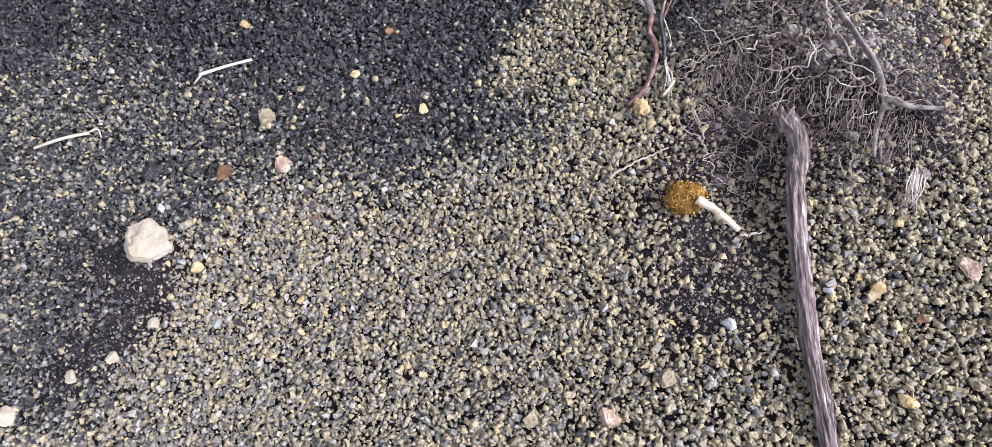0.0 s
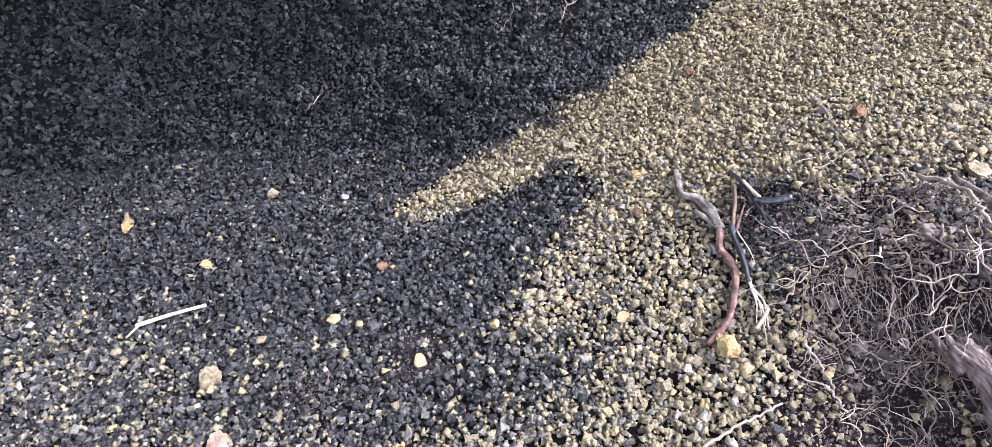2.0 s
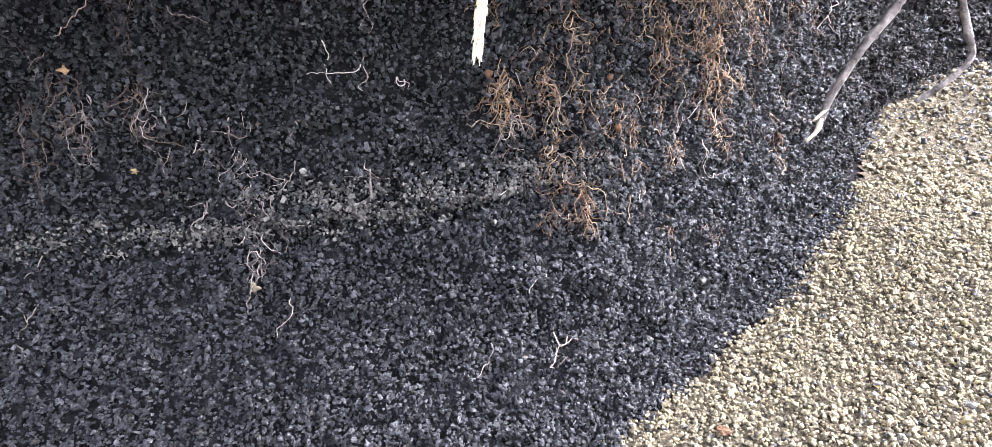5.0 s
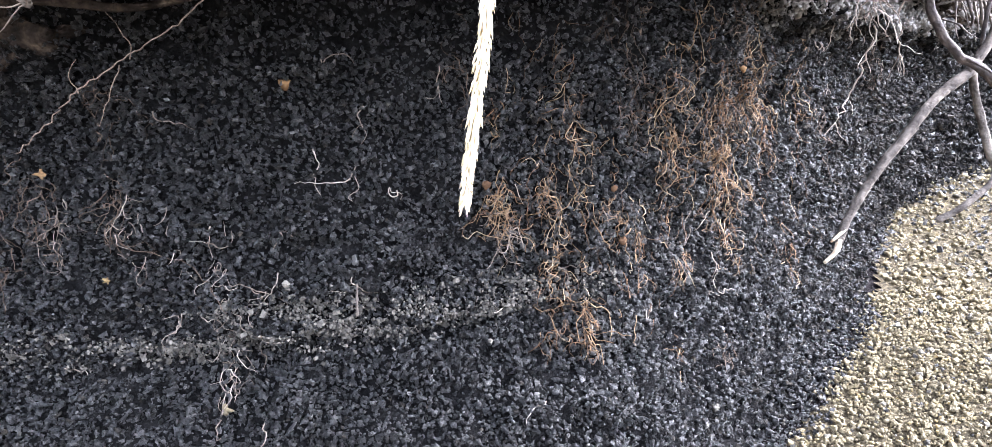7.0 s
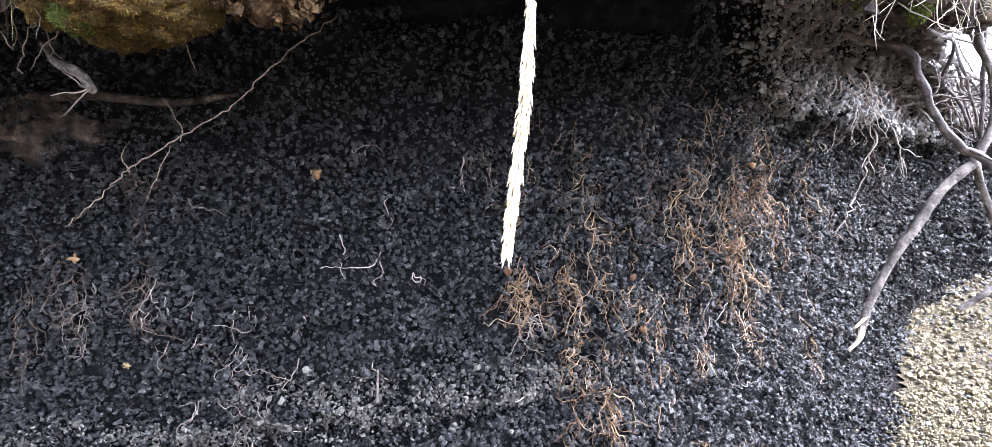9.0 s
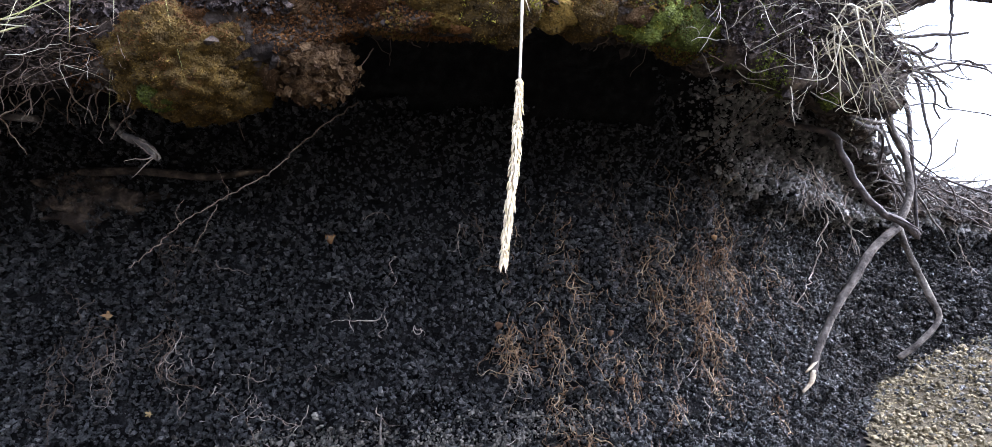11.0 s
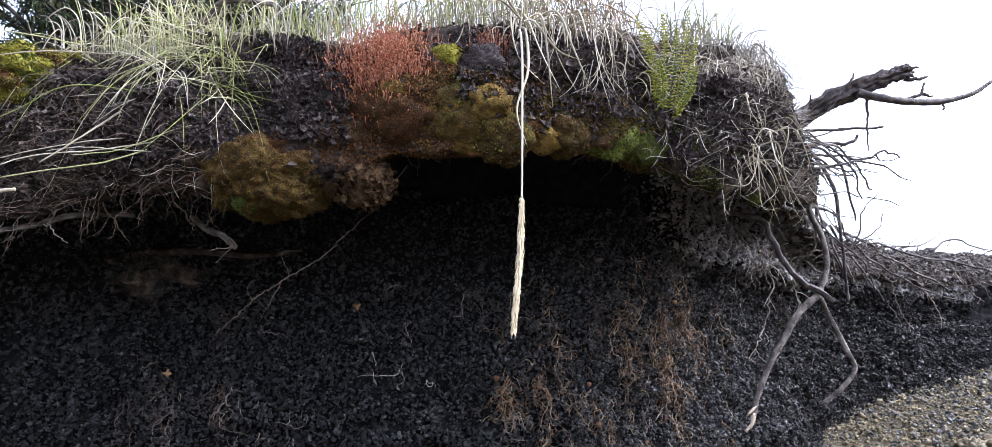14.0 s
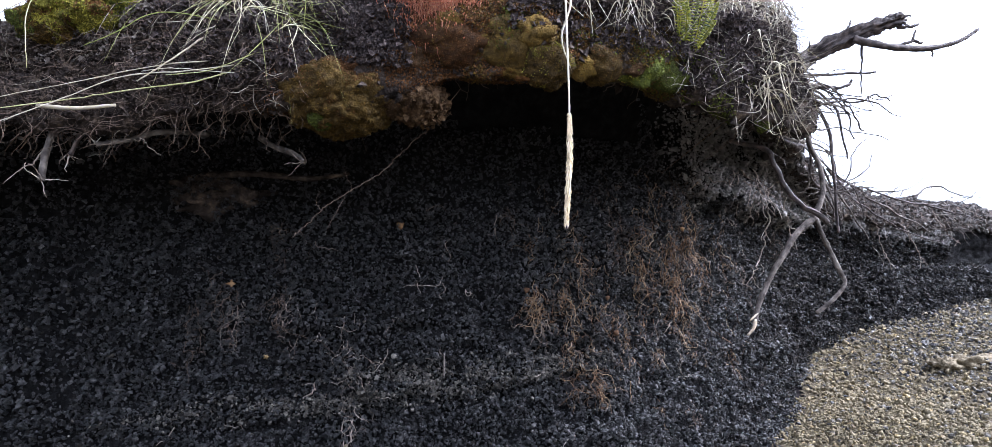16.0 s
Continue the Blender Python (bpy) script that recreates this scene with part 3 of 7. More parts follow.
# ---- materials of the things ----
M_bark = mat("purple_brown_bark", [(0, (0.032, 0.022, 0.021)), (0.35, (0.088, 0.064, 0.060)), (0.7, (0.19, 0.148, 0.135)), (1, (0.36, 0.31, 0.28))], rough=0.85, scale=170, detail=6, bump=1.0, bump_scale=420, depth=0.005, spec=0.25, stretch_by=(1.0, 0.12, 1.0))
M_redbark = mat("red_brown_bark", [(0, (0.04, 0.02, 0.018)), (0.5, (0.115, 0.062, 0.052)), (1, (0.25, 0.165, 0.135))], rough=0.75, scale=90, bump=0.7, bump_scale=300, spec=0.3)
M_blackbark = mat("charred_twig", [(0, (0.008, 0.009, 0.011)), (0.7, (0.025, 0.027, 0.032)), (1, (0.10, 0.10, 0.10))], rough=0.35, scale=80, bump=0.4, bump_scale=260, spec=0.6)
M_palewood = mat("pale_bare_wood", [(0, (0.25, 0.18, 0.11)), (0.5, (0.45, 0.36, 0.25)), (1, (0.62, 0.54, 0.42))], rough=0.7, scale=80, bump=0.5, bump_scale=240, spec=0.3)
M_greyroot = mat("weathered_grey_root", [(0, (0.035, 0.029, 0.026)), (0.45, (0.11, 0.094, 0.082)), (1, (0.28, 0.245, 0.21))], rough=0.85, scale=60, bump=0.9, bump_scale=220, depth=0.003, spec=0.25)
M_darkroot = mat("dark_wet_root", [(0, (0.015, 0.011, 0.010)), (0.5, (0.05, 0.038, 0.034)), (1, (0.14, 0.11, 0.095))], rough=0.7, scale=60, bump=0.8, bump_scale=220, depth=0.003)
M_fine = mat("fine_pale_rootlet", [(0, (0.12, 0.09, 0.075)), (0.5, (0.30, 0.245, 0.20)), (1, (0.56, 0.49, 0.42))], rough=0.7, scale=40, island=0.6, bump=0.0, spec=0.3)
M_brownroot = mat("rusty_brown_rootlet", [(0, (0.06, 0.034, 0.02)), (0.4, (0.18, 0.105, 0.057)), (0.75, (0.34, 0.235, 0.135)), (1, (0.62, 0.51, 0.35))], rough=0.75, scale=40, island=0.7, bump=0.0, spec=0.3)
M_dullroot = mat("dull_brown_rootlet", [(0, (0.05, 0.035, 0.026)), (0.6, (0.13, 0.095, 0.07)), (1, (0.28, 0.21, 0.16))], rough=0.8, scale=40, island=0.6, bump=0.0, spec=0.25)
M_litter = mat("grey_dead_straw", [(0, (0.117, 0.098, 0.072)), (0.5, (0.286, 0.254, 0.195)), (1, (0.598, 0.546, 0.442))], rough=0.7, scale=30, island=0.7, bump=0.0, spec=0.25)
M_straw = mat("bleached_dead_grass", [(0, (0.16, 0.13, 0.09)), (0.45, (0.42, 0.37, 0.27)), (1, (0.66, 0.61, 0.50))], rough=0.6, scale=30, island=0.5, bump=0.15, bump_scale=300, spec=0.35, trans=0.15)
M_grass = mat("yellow_green_grass", [(0, (0.149, 0.184, 0.040)), (0.4, (0.310, 0.333, 0.103)), (0.65, (0.460, 0.437, 0.230)), (1, (0.667, 0.609, 0.425))], rough=0.55, scale=20, island=0.8, bump=0.0, spec=0.35, trans=0.15)
M_seed = mat("ripe_grass_husk", [(0, (0.38, 0.30, 0.18)), (0.5, (0.58, 0.48, 0.31)), (1, (0.76, 0.68, 0.50))], rough=0.6, scale=60, island=0.6, bump=0.2, bump_scale=600, spec=0.3, trans=0.2)
M_mossgold = mat("olive_gold_moss", [(0, (0.024, 0.015, 0.005)), (0.5, (0.092, 0.058, 0.014)), (1, (0.25, 0.160, 0.034))], rough=0.9, scale=110, island=0.6, bump=1.0, bump_scale=420, depth=0.004, spec=0.15, stain=0.4, stain_scale=70, stain_col=(0.012, 0.009, 0.006))
M_mossrust = mat("rusty_moss", [(0, (0.028, 0.014, 0.006)), (0.5, (0.108, 0.050, 0.017)), (1, (0.25, 0.122, 0.042))], rough=0.9, scale=110, island=0.6, bump=1.0, bump_scale=420, depth=0.004, spec=0.15, stain=0.4, stain_scale=70, stain_col=(0.012, 0.009, 0.006))
M_mossgreen = mat("bright_green_moss", [(0, (0.024, 0.026, 0.005)), (0.5, (0.082, 0.10, 0.014)), (1, (0.21, 0.24, 0.032))], rough=0.85, scale=110, island=0.6, bump=1.0, bump_scale=420, depth=0.004, spec=0.2, stain=0.4, stain_scale=70, stain_col=(0.012, 0.009, 0.006))
M_mossyellow = mat("yellow_green_moss", [(0, (0.045, 0.045, 0.008)), (0.5, (0.185, 0.172, 0.02)), (1, (0.46, 0.41, 0.06))], rough=0.85, scale=30, island=0.6, bump=0.8, bump_scale=350, depth=0.003, spec=0.2, stain=0.35, stain_scale=40, stain_col=(0.012, 0.009, 0.006))
M_mossbrown = mat("brown_crumbly_moss", [(0, (0.023, 0.011, 0.006)), (0.5, (0.087, 0.051, 0.024)), (1, (0.239, 0.156, 0.083))], rough=0.95, scale=110, island=0.6, bump=0.9, bump_scale=420, depth=0.004, spec=0.15, stain=0.4, stain_scale=70, stain_col=(0.012, 0.009, 0.006))
M_capsule = mat("red_moss_capsule", [(0, (0.20, 0.05, 0.03)), (0.6, (0.36, 0.12, 0.065)), (1, (0.58, 0.32, 0.19))], rough=0.5, scale=30, island=0.8, bump=0.0, spec=0.4, trans=0.1)
M_lichen = mat("dark_leafy_lichen", [(0, (0.015, 0.011, 0.011)), (0.5, (0.05, 0.038, 0.036)), (0.85, (0.12, 0.092, 0.08)), (1, (0.24, 0.20, 0.165))], rough=0.75, scale=260, island=0.55, bump=0.8, bump_scale=600, depth=0.003, spec=0.3)
M_fern = mat("green_fern", [(0, (0.05, 0.075, 0.018)), (0.5, (0.21, 0.22, 0.022)), (1, (0.46, 0.41, 0.04))], rough=0.5, scale=12, island=0.6, bump=0.2, bump_scale=300, spec=0.15, trans=0.2)
M_leafdark = mat("small_dark_leaf", [(0, (0.014, 0.028, 0.010)), (0.6, (0.04, 0.06, 0.018)), (1, (0.12, 0.12, 0.04))], rough=0.5, scale=30, island=0.8, bump=0.0)
M_white = mat("chalky_stone", [(0, (0.160, 0.134, 0.094)), (0.4, (0.228, 0.196, 0.142)), (1, (0.290, 0.256, 0.200))], rough=0.9, scale=30, bump=0.6, bump_scale=140, depth=0.003, spec=0.2, stain=0.3, stain_scale=25, stain_col=(0.36, 0.29, 0.19))
M_pink = mat("pinkish_stone", [(0, (0.14, 0.095, 0.065)), (0.5, (0.245, 0.175, 0.125)), (1, (0.37, 0.29, 0.23))], rough=0.9, scale=50, bump=1.0, bump_scale=260, depth=0.004, spec=0.2)
M_brownstone = mat("rust_brown_stone", [(0, (0.045, 0.025, 0.014)), (0.5, (0.095, 0.053, 0.028)), (1, (0.16, 0.095, 0.055))], rough=0.9, scale=50, bump=0.6, bump_scale=200, spec=0.2)
M_yellow = mat("yellow_pumice", [(0, (0.20, 0.135, 0.055)), (0.5, (0.33, 0.24, 0.115)), (1, (0.45, 0.37, 0.22))], rough=0.9, scale=60, bump=1.0, bump_scale=300, depth=0.004, spec=0.2)
M_tan = mat("tan_stone", [(0, (0.135, 0.108, 0.066)), (0.5, (0.205, 0.169, 0.108)), (1, (0.285, 0.240, 0.168))], rough=0.9, scale=50, bump=1.0, bump_scale=260, depth=0.004, spec=0.2)
M_greystone = mat("grey_stone", [(0, (0.12, 0.12, 0.12)), (0.5, (0.24, 0.24, 0.23)), (1, (0.40, 0.40, 0.38))], rough=0.9, scale=50, bump=1.0, bump_scale=260, depth=0.004, spec=0.25)
M_lichenlump = mat("golden_lichen", [(0, (0.05, 0.024, 0.006)), (0.5, (0.20, 0.10, 0.014)), (0.85, (0.40, 0.23, 0.035)), (1, (0.58, 0.40, 0.08))], rough=0.8, scale=80, island=0.7, bump=0.5, bump_scale=300, spec=0.25)
M_leaf = mat("dry_orange_leaf", [(0, (0.12, 0.06, 0.025)), (0.5, (0.24, 0.135, 0.055)), (1, (0.36, 0.25, 0.13))], rough=0.7, scale=60, bump=0.4, bump_scale=200)
M_captip = mat("orange_capsule_tip", [(0, (0.28, 0.075, 0.04)), (0.6, (0.42, 0.15, 0.075)), (1, (0.58, 0.34, 0.17))], rough=0.5, scale=30, island=0.8, bump=0.0, spec=0.3)
M_bankdust = mat("dusty_grey_soil", [(0, (0.04, 0.037, 0.034)), (0.5, (0.105, 0.096, 0.087)), (1, (0.23, 0.21, 0.19))], rough=0.9, scale=60, island=0.7, bump=0.6, bump_scale=300, spec=0.2)
M_ashpale = mat("pale_grey_ash_crust", [(0, (0.09, 0.085, 0.08)), (0.5, (0.22, 0.21, 0.198)), (1, (0.42, 0.40, 0.38))], rough=0.95, island=0.5, scale=60, bump=1.0, bump_scale=200, depth=0.005, spec=0.15)

# ---- builders of things ----


def part(name, vf, material, parent, label="", smooth=True):
    return mesh_object(name, vf[0], vf[1], material, smooth, label=label, parent=parent)


def thing(name, vf, material, label, category, group="", smooth=True):
    return mesh_object(name, vf[0], vf[1], material, smooth, label=label, category=category, group=group)


def group_at(name, place, label, category, group=""):
    ob = new(name)
    ob.empty_display_size = 0.02
    ob.location = place
    ob.matrix_world = Matrix.Translation(place)
    return tagged(ob, label, category, group)


def hold(parent, ob):
    """Keeps a part that was built in world places where it is."""
    ob.parent = parent
    ob.matrix_parent_inverse = Matrix.Translation(-Vector(parent.location))
    return ob


def bundle(name, place, pieces, piece, material, label, category, grp=""):
    """A tuft: an Empty with every strand as a part of its own."""
    ob = group_at(name, place, label, category, grp)
    for vf in pieces:
        hold(ob, part(piece, vf, material, None))
    return ob


def lump(centre, radii, sub=3, rough=0.18, scale=2.2, seed=0.0, turn=0.0, fine=0.0, flatten=0.0):
    """An uneven boulder or cushion shape."""
    v, t = ico(sub)
    rot = Matrix.Rotation(turn, 3, "Z")
    out = []
    for p in v:
        q = Vector(p)
        k = 1 + rough * noise.fractal(q * scale + Vector((seed, seed * 1.7, -seed)), 0.9, 2.0, 3)
        if fine:
            k += fine * noise.fractal(q * scale * 5 + Vector((seed, 0, seed)), 0.8, 2.0, 3)
        q = Vector((q.x * radii[0], q.y * radii[1], q.z * radii[2])) * k
        if flatten:
            q.z = max(q.z, -radii[2] * flatten)
        out.append(rot @ q + Vector(centre))
    return out, [tuple(f) for f in t.tolist()]


def rock(centre, radii, seed, turn=0.0, cuts=9, sub=3):
    """A broken stone: a lump with flat faces struck off it, a little rough."""
    rnd = random.Random(seed)
    planes = [(Vector((rnd.gauss(0, 1), rnd.gauss(0, 1), rnd.gauss(0, 1))).normalized(), rnd.uniform(0.45, 0.78)) for _ in range(cuts)]
    v, t = ico(sub)
    rot = Matrix.Rotation(turn, 3, "Z")
    out = []
    for p in v:
        q = Vector(p)
        for n, d in planes:
            k = q.dot(n) - d
            if k > 0:
                q = q - n * k
        q = q * (1 + 0.15 * noise.fractal(q * 6 + Vector((seed, 0, 0)), 0.6, 2.1, 5))
        out.append(rot @ Vector((q.x * radii[0], q.y * radii[1], q.z * radii[2])) * 1.4 + Vector(centre))
    return out, [tuple(f) for f in t.tolist()]


def stone(name, place, radii, material, label, seed, turn=0.0, sink=0.35, group=""):
    c = Vector(place) + Vector((0, 0, radii[2] * (1 - 2 * sink)))
    return thing(name, rock(c, radii, seed, turn), material, label, "stone", group, False)


def twig(points, r0, r1, sides=8, steps=6, lumpy=0.08, jitter=0.0, vf=None):
    p = smooth_path(points, steps)
    if jitter:
        p = [q + Vector((random.gauss(0, jitter), random.gauss(0, jitter), random.gauss(0, jitter))) for q in p]
    v, f = vf if vf else ([], [])
    return tube(p, taper(len(p), r0, r1), sides, v, f, lumpy)


def bark_stick(points, r0, r1, sides=18, steps=10, ridge=0.22):
    """A thick stick whose bark runs in ridges along it."""
    p = smooth_path(points, steps)
    v, f = tube(p, taper(len(p), r0, r1), sides)
    out = []
    for i, q in enumerate(v):
        ring, k = divmod(i, sides)
        c = p[min(ring, len(p) - 1)]
        a = 2 * math.pi * k / sides
        g = noise.fractal(Vector((math.cos(a) * 4.2, math.sin(a) * 4.2, ring * 0.07)), 0.6, 2.1, 4) * ridge + noise.noise(Vector((a * 3, ring * 0.45, 5))) * ridge * 0.4
        out.append(c + (q - c) * (1 + g))
    return out, f


def blade(points, width, vf, steps=5):
    """A grass blade: a thin, three-edged strip that narrows to its tip."""
    p = smooth_path(points, steps)
    n = len(p)
    r = [width * (0.75 + 0.5 * min(1, 3 * i / n)) * (1 - (i / (n - 1)) ** 3) + width * 0.06 for i in range(n)]
    return tube(p, r, 3, vf[0], vf[1])


def rootlets(starts, length, r, vf, drop=0.25, wiggle=0.5, step=0.006, way=None, spread=0.6, branch=0.0, sides=4):
    for s in starts:
        w = Vector(way) if way else Vector((random.gauss(0, 1), random.gauss(0, 1), random.gauss(0, 1)))
        w = w + Vector((random.gauss(0, spread), random.gauss(0, spread), random.gauss(0, spread)))
        L = length * random.uniform(0.5, 1.3)
        p = wander(s, w, L, step, wiggle, drop)
        tube(p, taper(len(p), r * random.uniform(0.7, 1.3), r * 0.3), sides, vf[0], vf[1])
        while random.random() < branch:
            q = random.choice(p[1:])
            b = wander(q, w + Vector((random.gauss(0, 1), random.gauss(0, 0.5), random.gauss(0, 1))), L * 0.4, step, wiggle, drop)
            tube(b, taper(len(b), r * 0.6, r * 0.25), sides, vf[0], vf[1])
    return vf


def wall_walk(x, z, length, drift=(0.0, -1.0), wiggle=0.7, step=0.006, out=0.006):
    """A rootlet that wanders over the wall's face."""
    d = Vector(drift).normalized()
    h = d.copy()
    pts = [(x, z)]
    for _ in range(max(3, int(length / step))):
        d = (d + Vector((random.gauss(0, wiggle), random.gauss(0, wiggle))) + h * 0.3).normalized()
        x, z = x + d.x * step, z + d.y * step
        pts.append((x, z))
    lift = out
    res = []
    for a, b in pts:
        lift = min(0.03, max(0.003, lift + random.gauss(0, 0.003)))
        res.append(on_wall(a, b, lift))
    return res


# ---- stones lying on the slope ----
G = "stones on the slope"
rnd = random.Random(4)
cuts = [(Vector((math.cos(a), math.sin(a), rnd.uniform(-0.1, 0.35))).normalized(), rnd.uniform(0.66, 0.95)) for a in (0.2, 1.0, 1.9, 2.7, 3.5, 4.5, 5.4)] + [(Vector((0.15, -0.1, 1)).normalized(), 0.55), (Vector((-0.4, 0.2, 1)).normalized(), 0.66)]
v, t = ico(4)
out = []
for q in v:
    q = Vector(q)
    for n, d in cuts:
        q = q - n * max(0.0, q.dot(n) - d)
    q = q * (1 + 0.20 * noise.fractal(q * 2.1 + Vector((1.7, 0, 0)), 0.7, 2.0, 6))
    out.append(gnd(-0.672, 0.408, 0.006) + Vector((q.x * 0.058, q.y * 0.050, q.z * 0.026)))
thing("limestone_lump", (out, [tuple(f) for f in t.tolist()]), M_white, "pale cream flat stone lying on the black gravel", "stone", G, False)
STONES = [
    ("pink_stone", -0.415, 0.557, 0.0165, M_pink, "rounded salmon pink stone on dark gravel"),
    ("rust_stone", -0.535, 0.543, 0.0145, M_brownstone, "reddish brown angular stone on dark gravel"),
    ("tan_stone", -0.458, 0.659, 0.0165, M_tan, "flat tan stone on dark gravel"),
    ("rose_stone", 0.180, 0.070, 0.0165, M_pink, "pale rose rounded stone among dry gravel"),
    ("pumice_piece", 0.264, 0.600, 0.0165, M_yellow, "yellow pumice piece beside a torn twig"),
    ("blue_black_stone", -0.687, 0.556, 0.017, M_damp, "dark blue black glassy stone in damp gravel"),
    ("cream_pebble", -0.731, 0.193, 0.011, M_white, "small cream pebble at a patch of bare soil"),
    ("cream_pebble", -0.650, 0.255, 0.010, M_white, "small cream pebble at a patch of bare soil"),
    ("amber_pebble", -0.567, 0.352, 0.0125, M_yellow, "amber pebble beside the pale flat stone"),
    ("amber_pebble", -0.030, 0.697, 0.008, M_yellow, "small yellow pebble in black gravel"),
    ("amber_pebble", -0.524, 0.864, 0.009, M_yellow, "small yellow pebble in black gravel"),
    ("tan_stone", 0.272, 0.124, 0.013, M_tan, "tan chip at a patch of bare soil"),
    ("cream_pebble", -0.955, 0.092, 0.017, M_white, "cream pebble in mixed gravel"),
    ("cream_pebble", -0.820, 0.160, 0.012, M_white, "small white pebble on bare soil"),
    ("amber_pebble", 0.577, 0.084, 0.012, M_yellow, "yellow pebble among dry gravel"),
    ("amber_pebble", 0.572, 0.244, 0.013, M_yellow, "yellow pebble among dry gravel"),
    ("pink_stone", 0.697, 0.266, 0.015, M_pink, "pinkish orange stone among dry gravel"),
    ("grey_stone", 0.596, 0.772, 0.013, M_tan, "pale tan stone behind the clod of roots"),
    ("rust_stone", 0.515, 0.932, 0.0115, M_brownstone, "orange brown stone on dry gravel"),
    ("grey_stone", 0.395, 0.640, 0.012, M_bark, "dull pinkish stone caught among fine roots"),
    ("amber_pebble", -0.140, 0.656, 0.010, M_yellow, "small amber pebble in black gravel"),
    ("rust_stone", -0.218, 0.836, 0.009, M_brownstone, "small orange pebble in black gravel"),
    ("tan_stone", 0.062, 0.072, 0.013, M_tan, "light tan stone among dry gravel"),
    ("cream_pebble", -0.593, 0.443, 0.009, M_white, "small white pebble beside the pale flat stone"),
    ("grey_stone", 0.365, 0.207, 0.010, M_greystone, "grey white pebble on bare soil"),
    ("cream_pebble", 0.10, 1.02, 0.009, M_tan, "small tan pebble at the foot of the wall"),
]
for k, (name, x, y, r, material, label) in enumerate(STONES):
    stone(name, gnd(x, y, 0.002), (r * 0.95, r * 0.78, r * 0.62), material, label, 5.0 + 1.37 * k, k * 0.9, 0.25, G)
for k in range(45):
    x, y = random.uniform(-1.0, 1.0), random.uniform(0.0, 1.25)
    if y < np.interp(x, UW, FOOT_Y) - 0.05 and not (0.3 < x < 0.7 and 0.35 < y < 0.8):
        r = random.uniform(0.0045, 0.0075)
        stone("gravel_chip", gnd(x, y, 0.003), (r * 1.2, r, r * 0.8), random.choice((M_yellow, M_tan, M_tan, M_tan, M_brownstone, M_greystone)), "pale chip lying loose on the gravel", 60 + k * 1.1, k, 0.2, "loose chips")
stone("bone_pebble", gnd(-0.697, 0.965, 0.002), (0.007, 0.020, 0.007), M_yellow, "long yellow pebble on the black gravel", 2.2, 0.25, 0.2, G)
c = gnd(1.33, 1.80)
for dx, dy, rr, k in ((-0.04, 0.0, 0.045, 1), (0.03, 0.01, 0.05, 2), (0.10, 0.03, 0.05, 3)):
    thing("crusted_stone", lump(c + Vector((dx, dy, 0.006)), (rr * 0.95, rr * 0.7, 0.022), 4, 0.55, 2.4, 20 + k, k, 0.22), M_tan, "tan crusted stone in the dry gravel", "stone", G)

# ---- dry sticks and straws on the slope ----
def on_slope(pts, up):
    return [gnd(x, y, up) for x, y in pts]


straw = group_at("bleached_straw", gnd(-0.55, 0.77), "bleached white straw with a split end on gravel", "straw", "straws on the slope")
hold(straw, part("stalk", twig(on_slope([(-0.610, 0.757), (-0.555, 0.772), (-0.50, 0.784)], 0.010), 0.0034, 0.0026, 8, 6, 0.05), M_straw, None))
hold(straw, part("splinter", twig(on_slope([(-0.608, 0.757), (-0.622, 0.738)], 0.008), 0.0022, 0.0014, 5, 5), M_straw, None))
straw = group_at("bleached_straw", gnd(-0.9, 0.64), "bleached white straw with a hooked end on gravel", "straw", "straws on the slope")
hold(straw, part("stalk", twig(on_slope([(-0.965, 0.622), (-0.905, 0.637), (-0.842, 0.646)], 0.010), 0.0031, 0.0033, 8, 6, 0.05), M_straw, None))
hold(straw, part("hook", twig(on_slope([(-0.842, 0.648), (-0.822, 0.652), (-0.812, 0.634)], 0.010), 0.0018, 0.0012, 5, 5), M_straw, None))

# the thick branch, bark on, broken at both ends
bpts = [(0.470, 0.025, 0.006), (0.468, 0.085, 0.012), (0.466, 0.16, 0.016), (0.470, 0.25, 0.018), (0.474, 0.33, 0.020), (0.482, 0.42, 0.026), (0.490, 0.49, 0.030), (0.474, 0.535, 0.034)]
branch = group_at("broken_branch", gnd(0.47, 0.25), "broken branch with purple brown bark lying on soil and gravel", "branch")
hold(branch, part("bark", bark_stick([gnd(x, y, h + 0.004) for x, y, h in bpts], 0.0108, 0.0142, 44, 14, 0.40), M_bark, None))
for k, (x, y, h, dx, dy, r) in enumerate(((0.466, 0.034, 0.010, 0.004, -0.026, 0.006), (0.474, 0.034, 0.006, 0.012, -0.034, 0.0055), (0.471, 0.036, 0.014, 0.008, -0.018, 0.005))):
    a = gnd(x, y, h)
    hold(branch, part("splinter", twig([a, a + Vector((dx, dy, -0.003))], r, r * 0.25, 6, 4, 0.2), M_palewood, None, "pale torn wood"))
for k, (dx, dy, r) in enumerate(((-0.012, 0.040, 0.0050), (-0.002, 0.030, 0.0055), (0.006, 0.022, 0.0050), (0.012, 0.010, 0.0045))):
    a = gnd(0.476 + dx * 0.5, 0.528, 0.036)
    hold(branch, part("torn_bark", twig([a + Vector((0, -0.02, -0.004)), a + Vector((dx * 0.7, dy * 0.5, 0.0)), a + Vector((dx, dy, 0.0))], r * 1.2, r * 0.3, 7, 4, 0.3), M_bark, None))
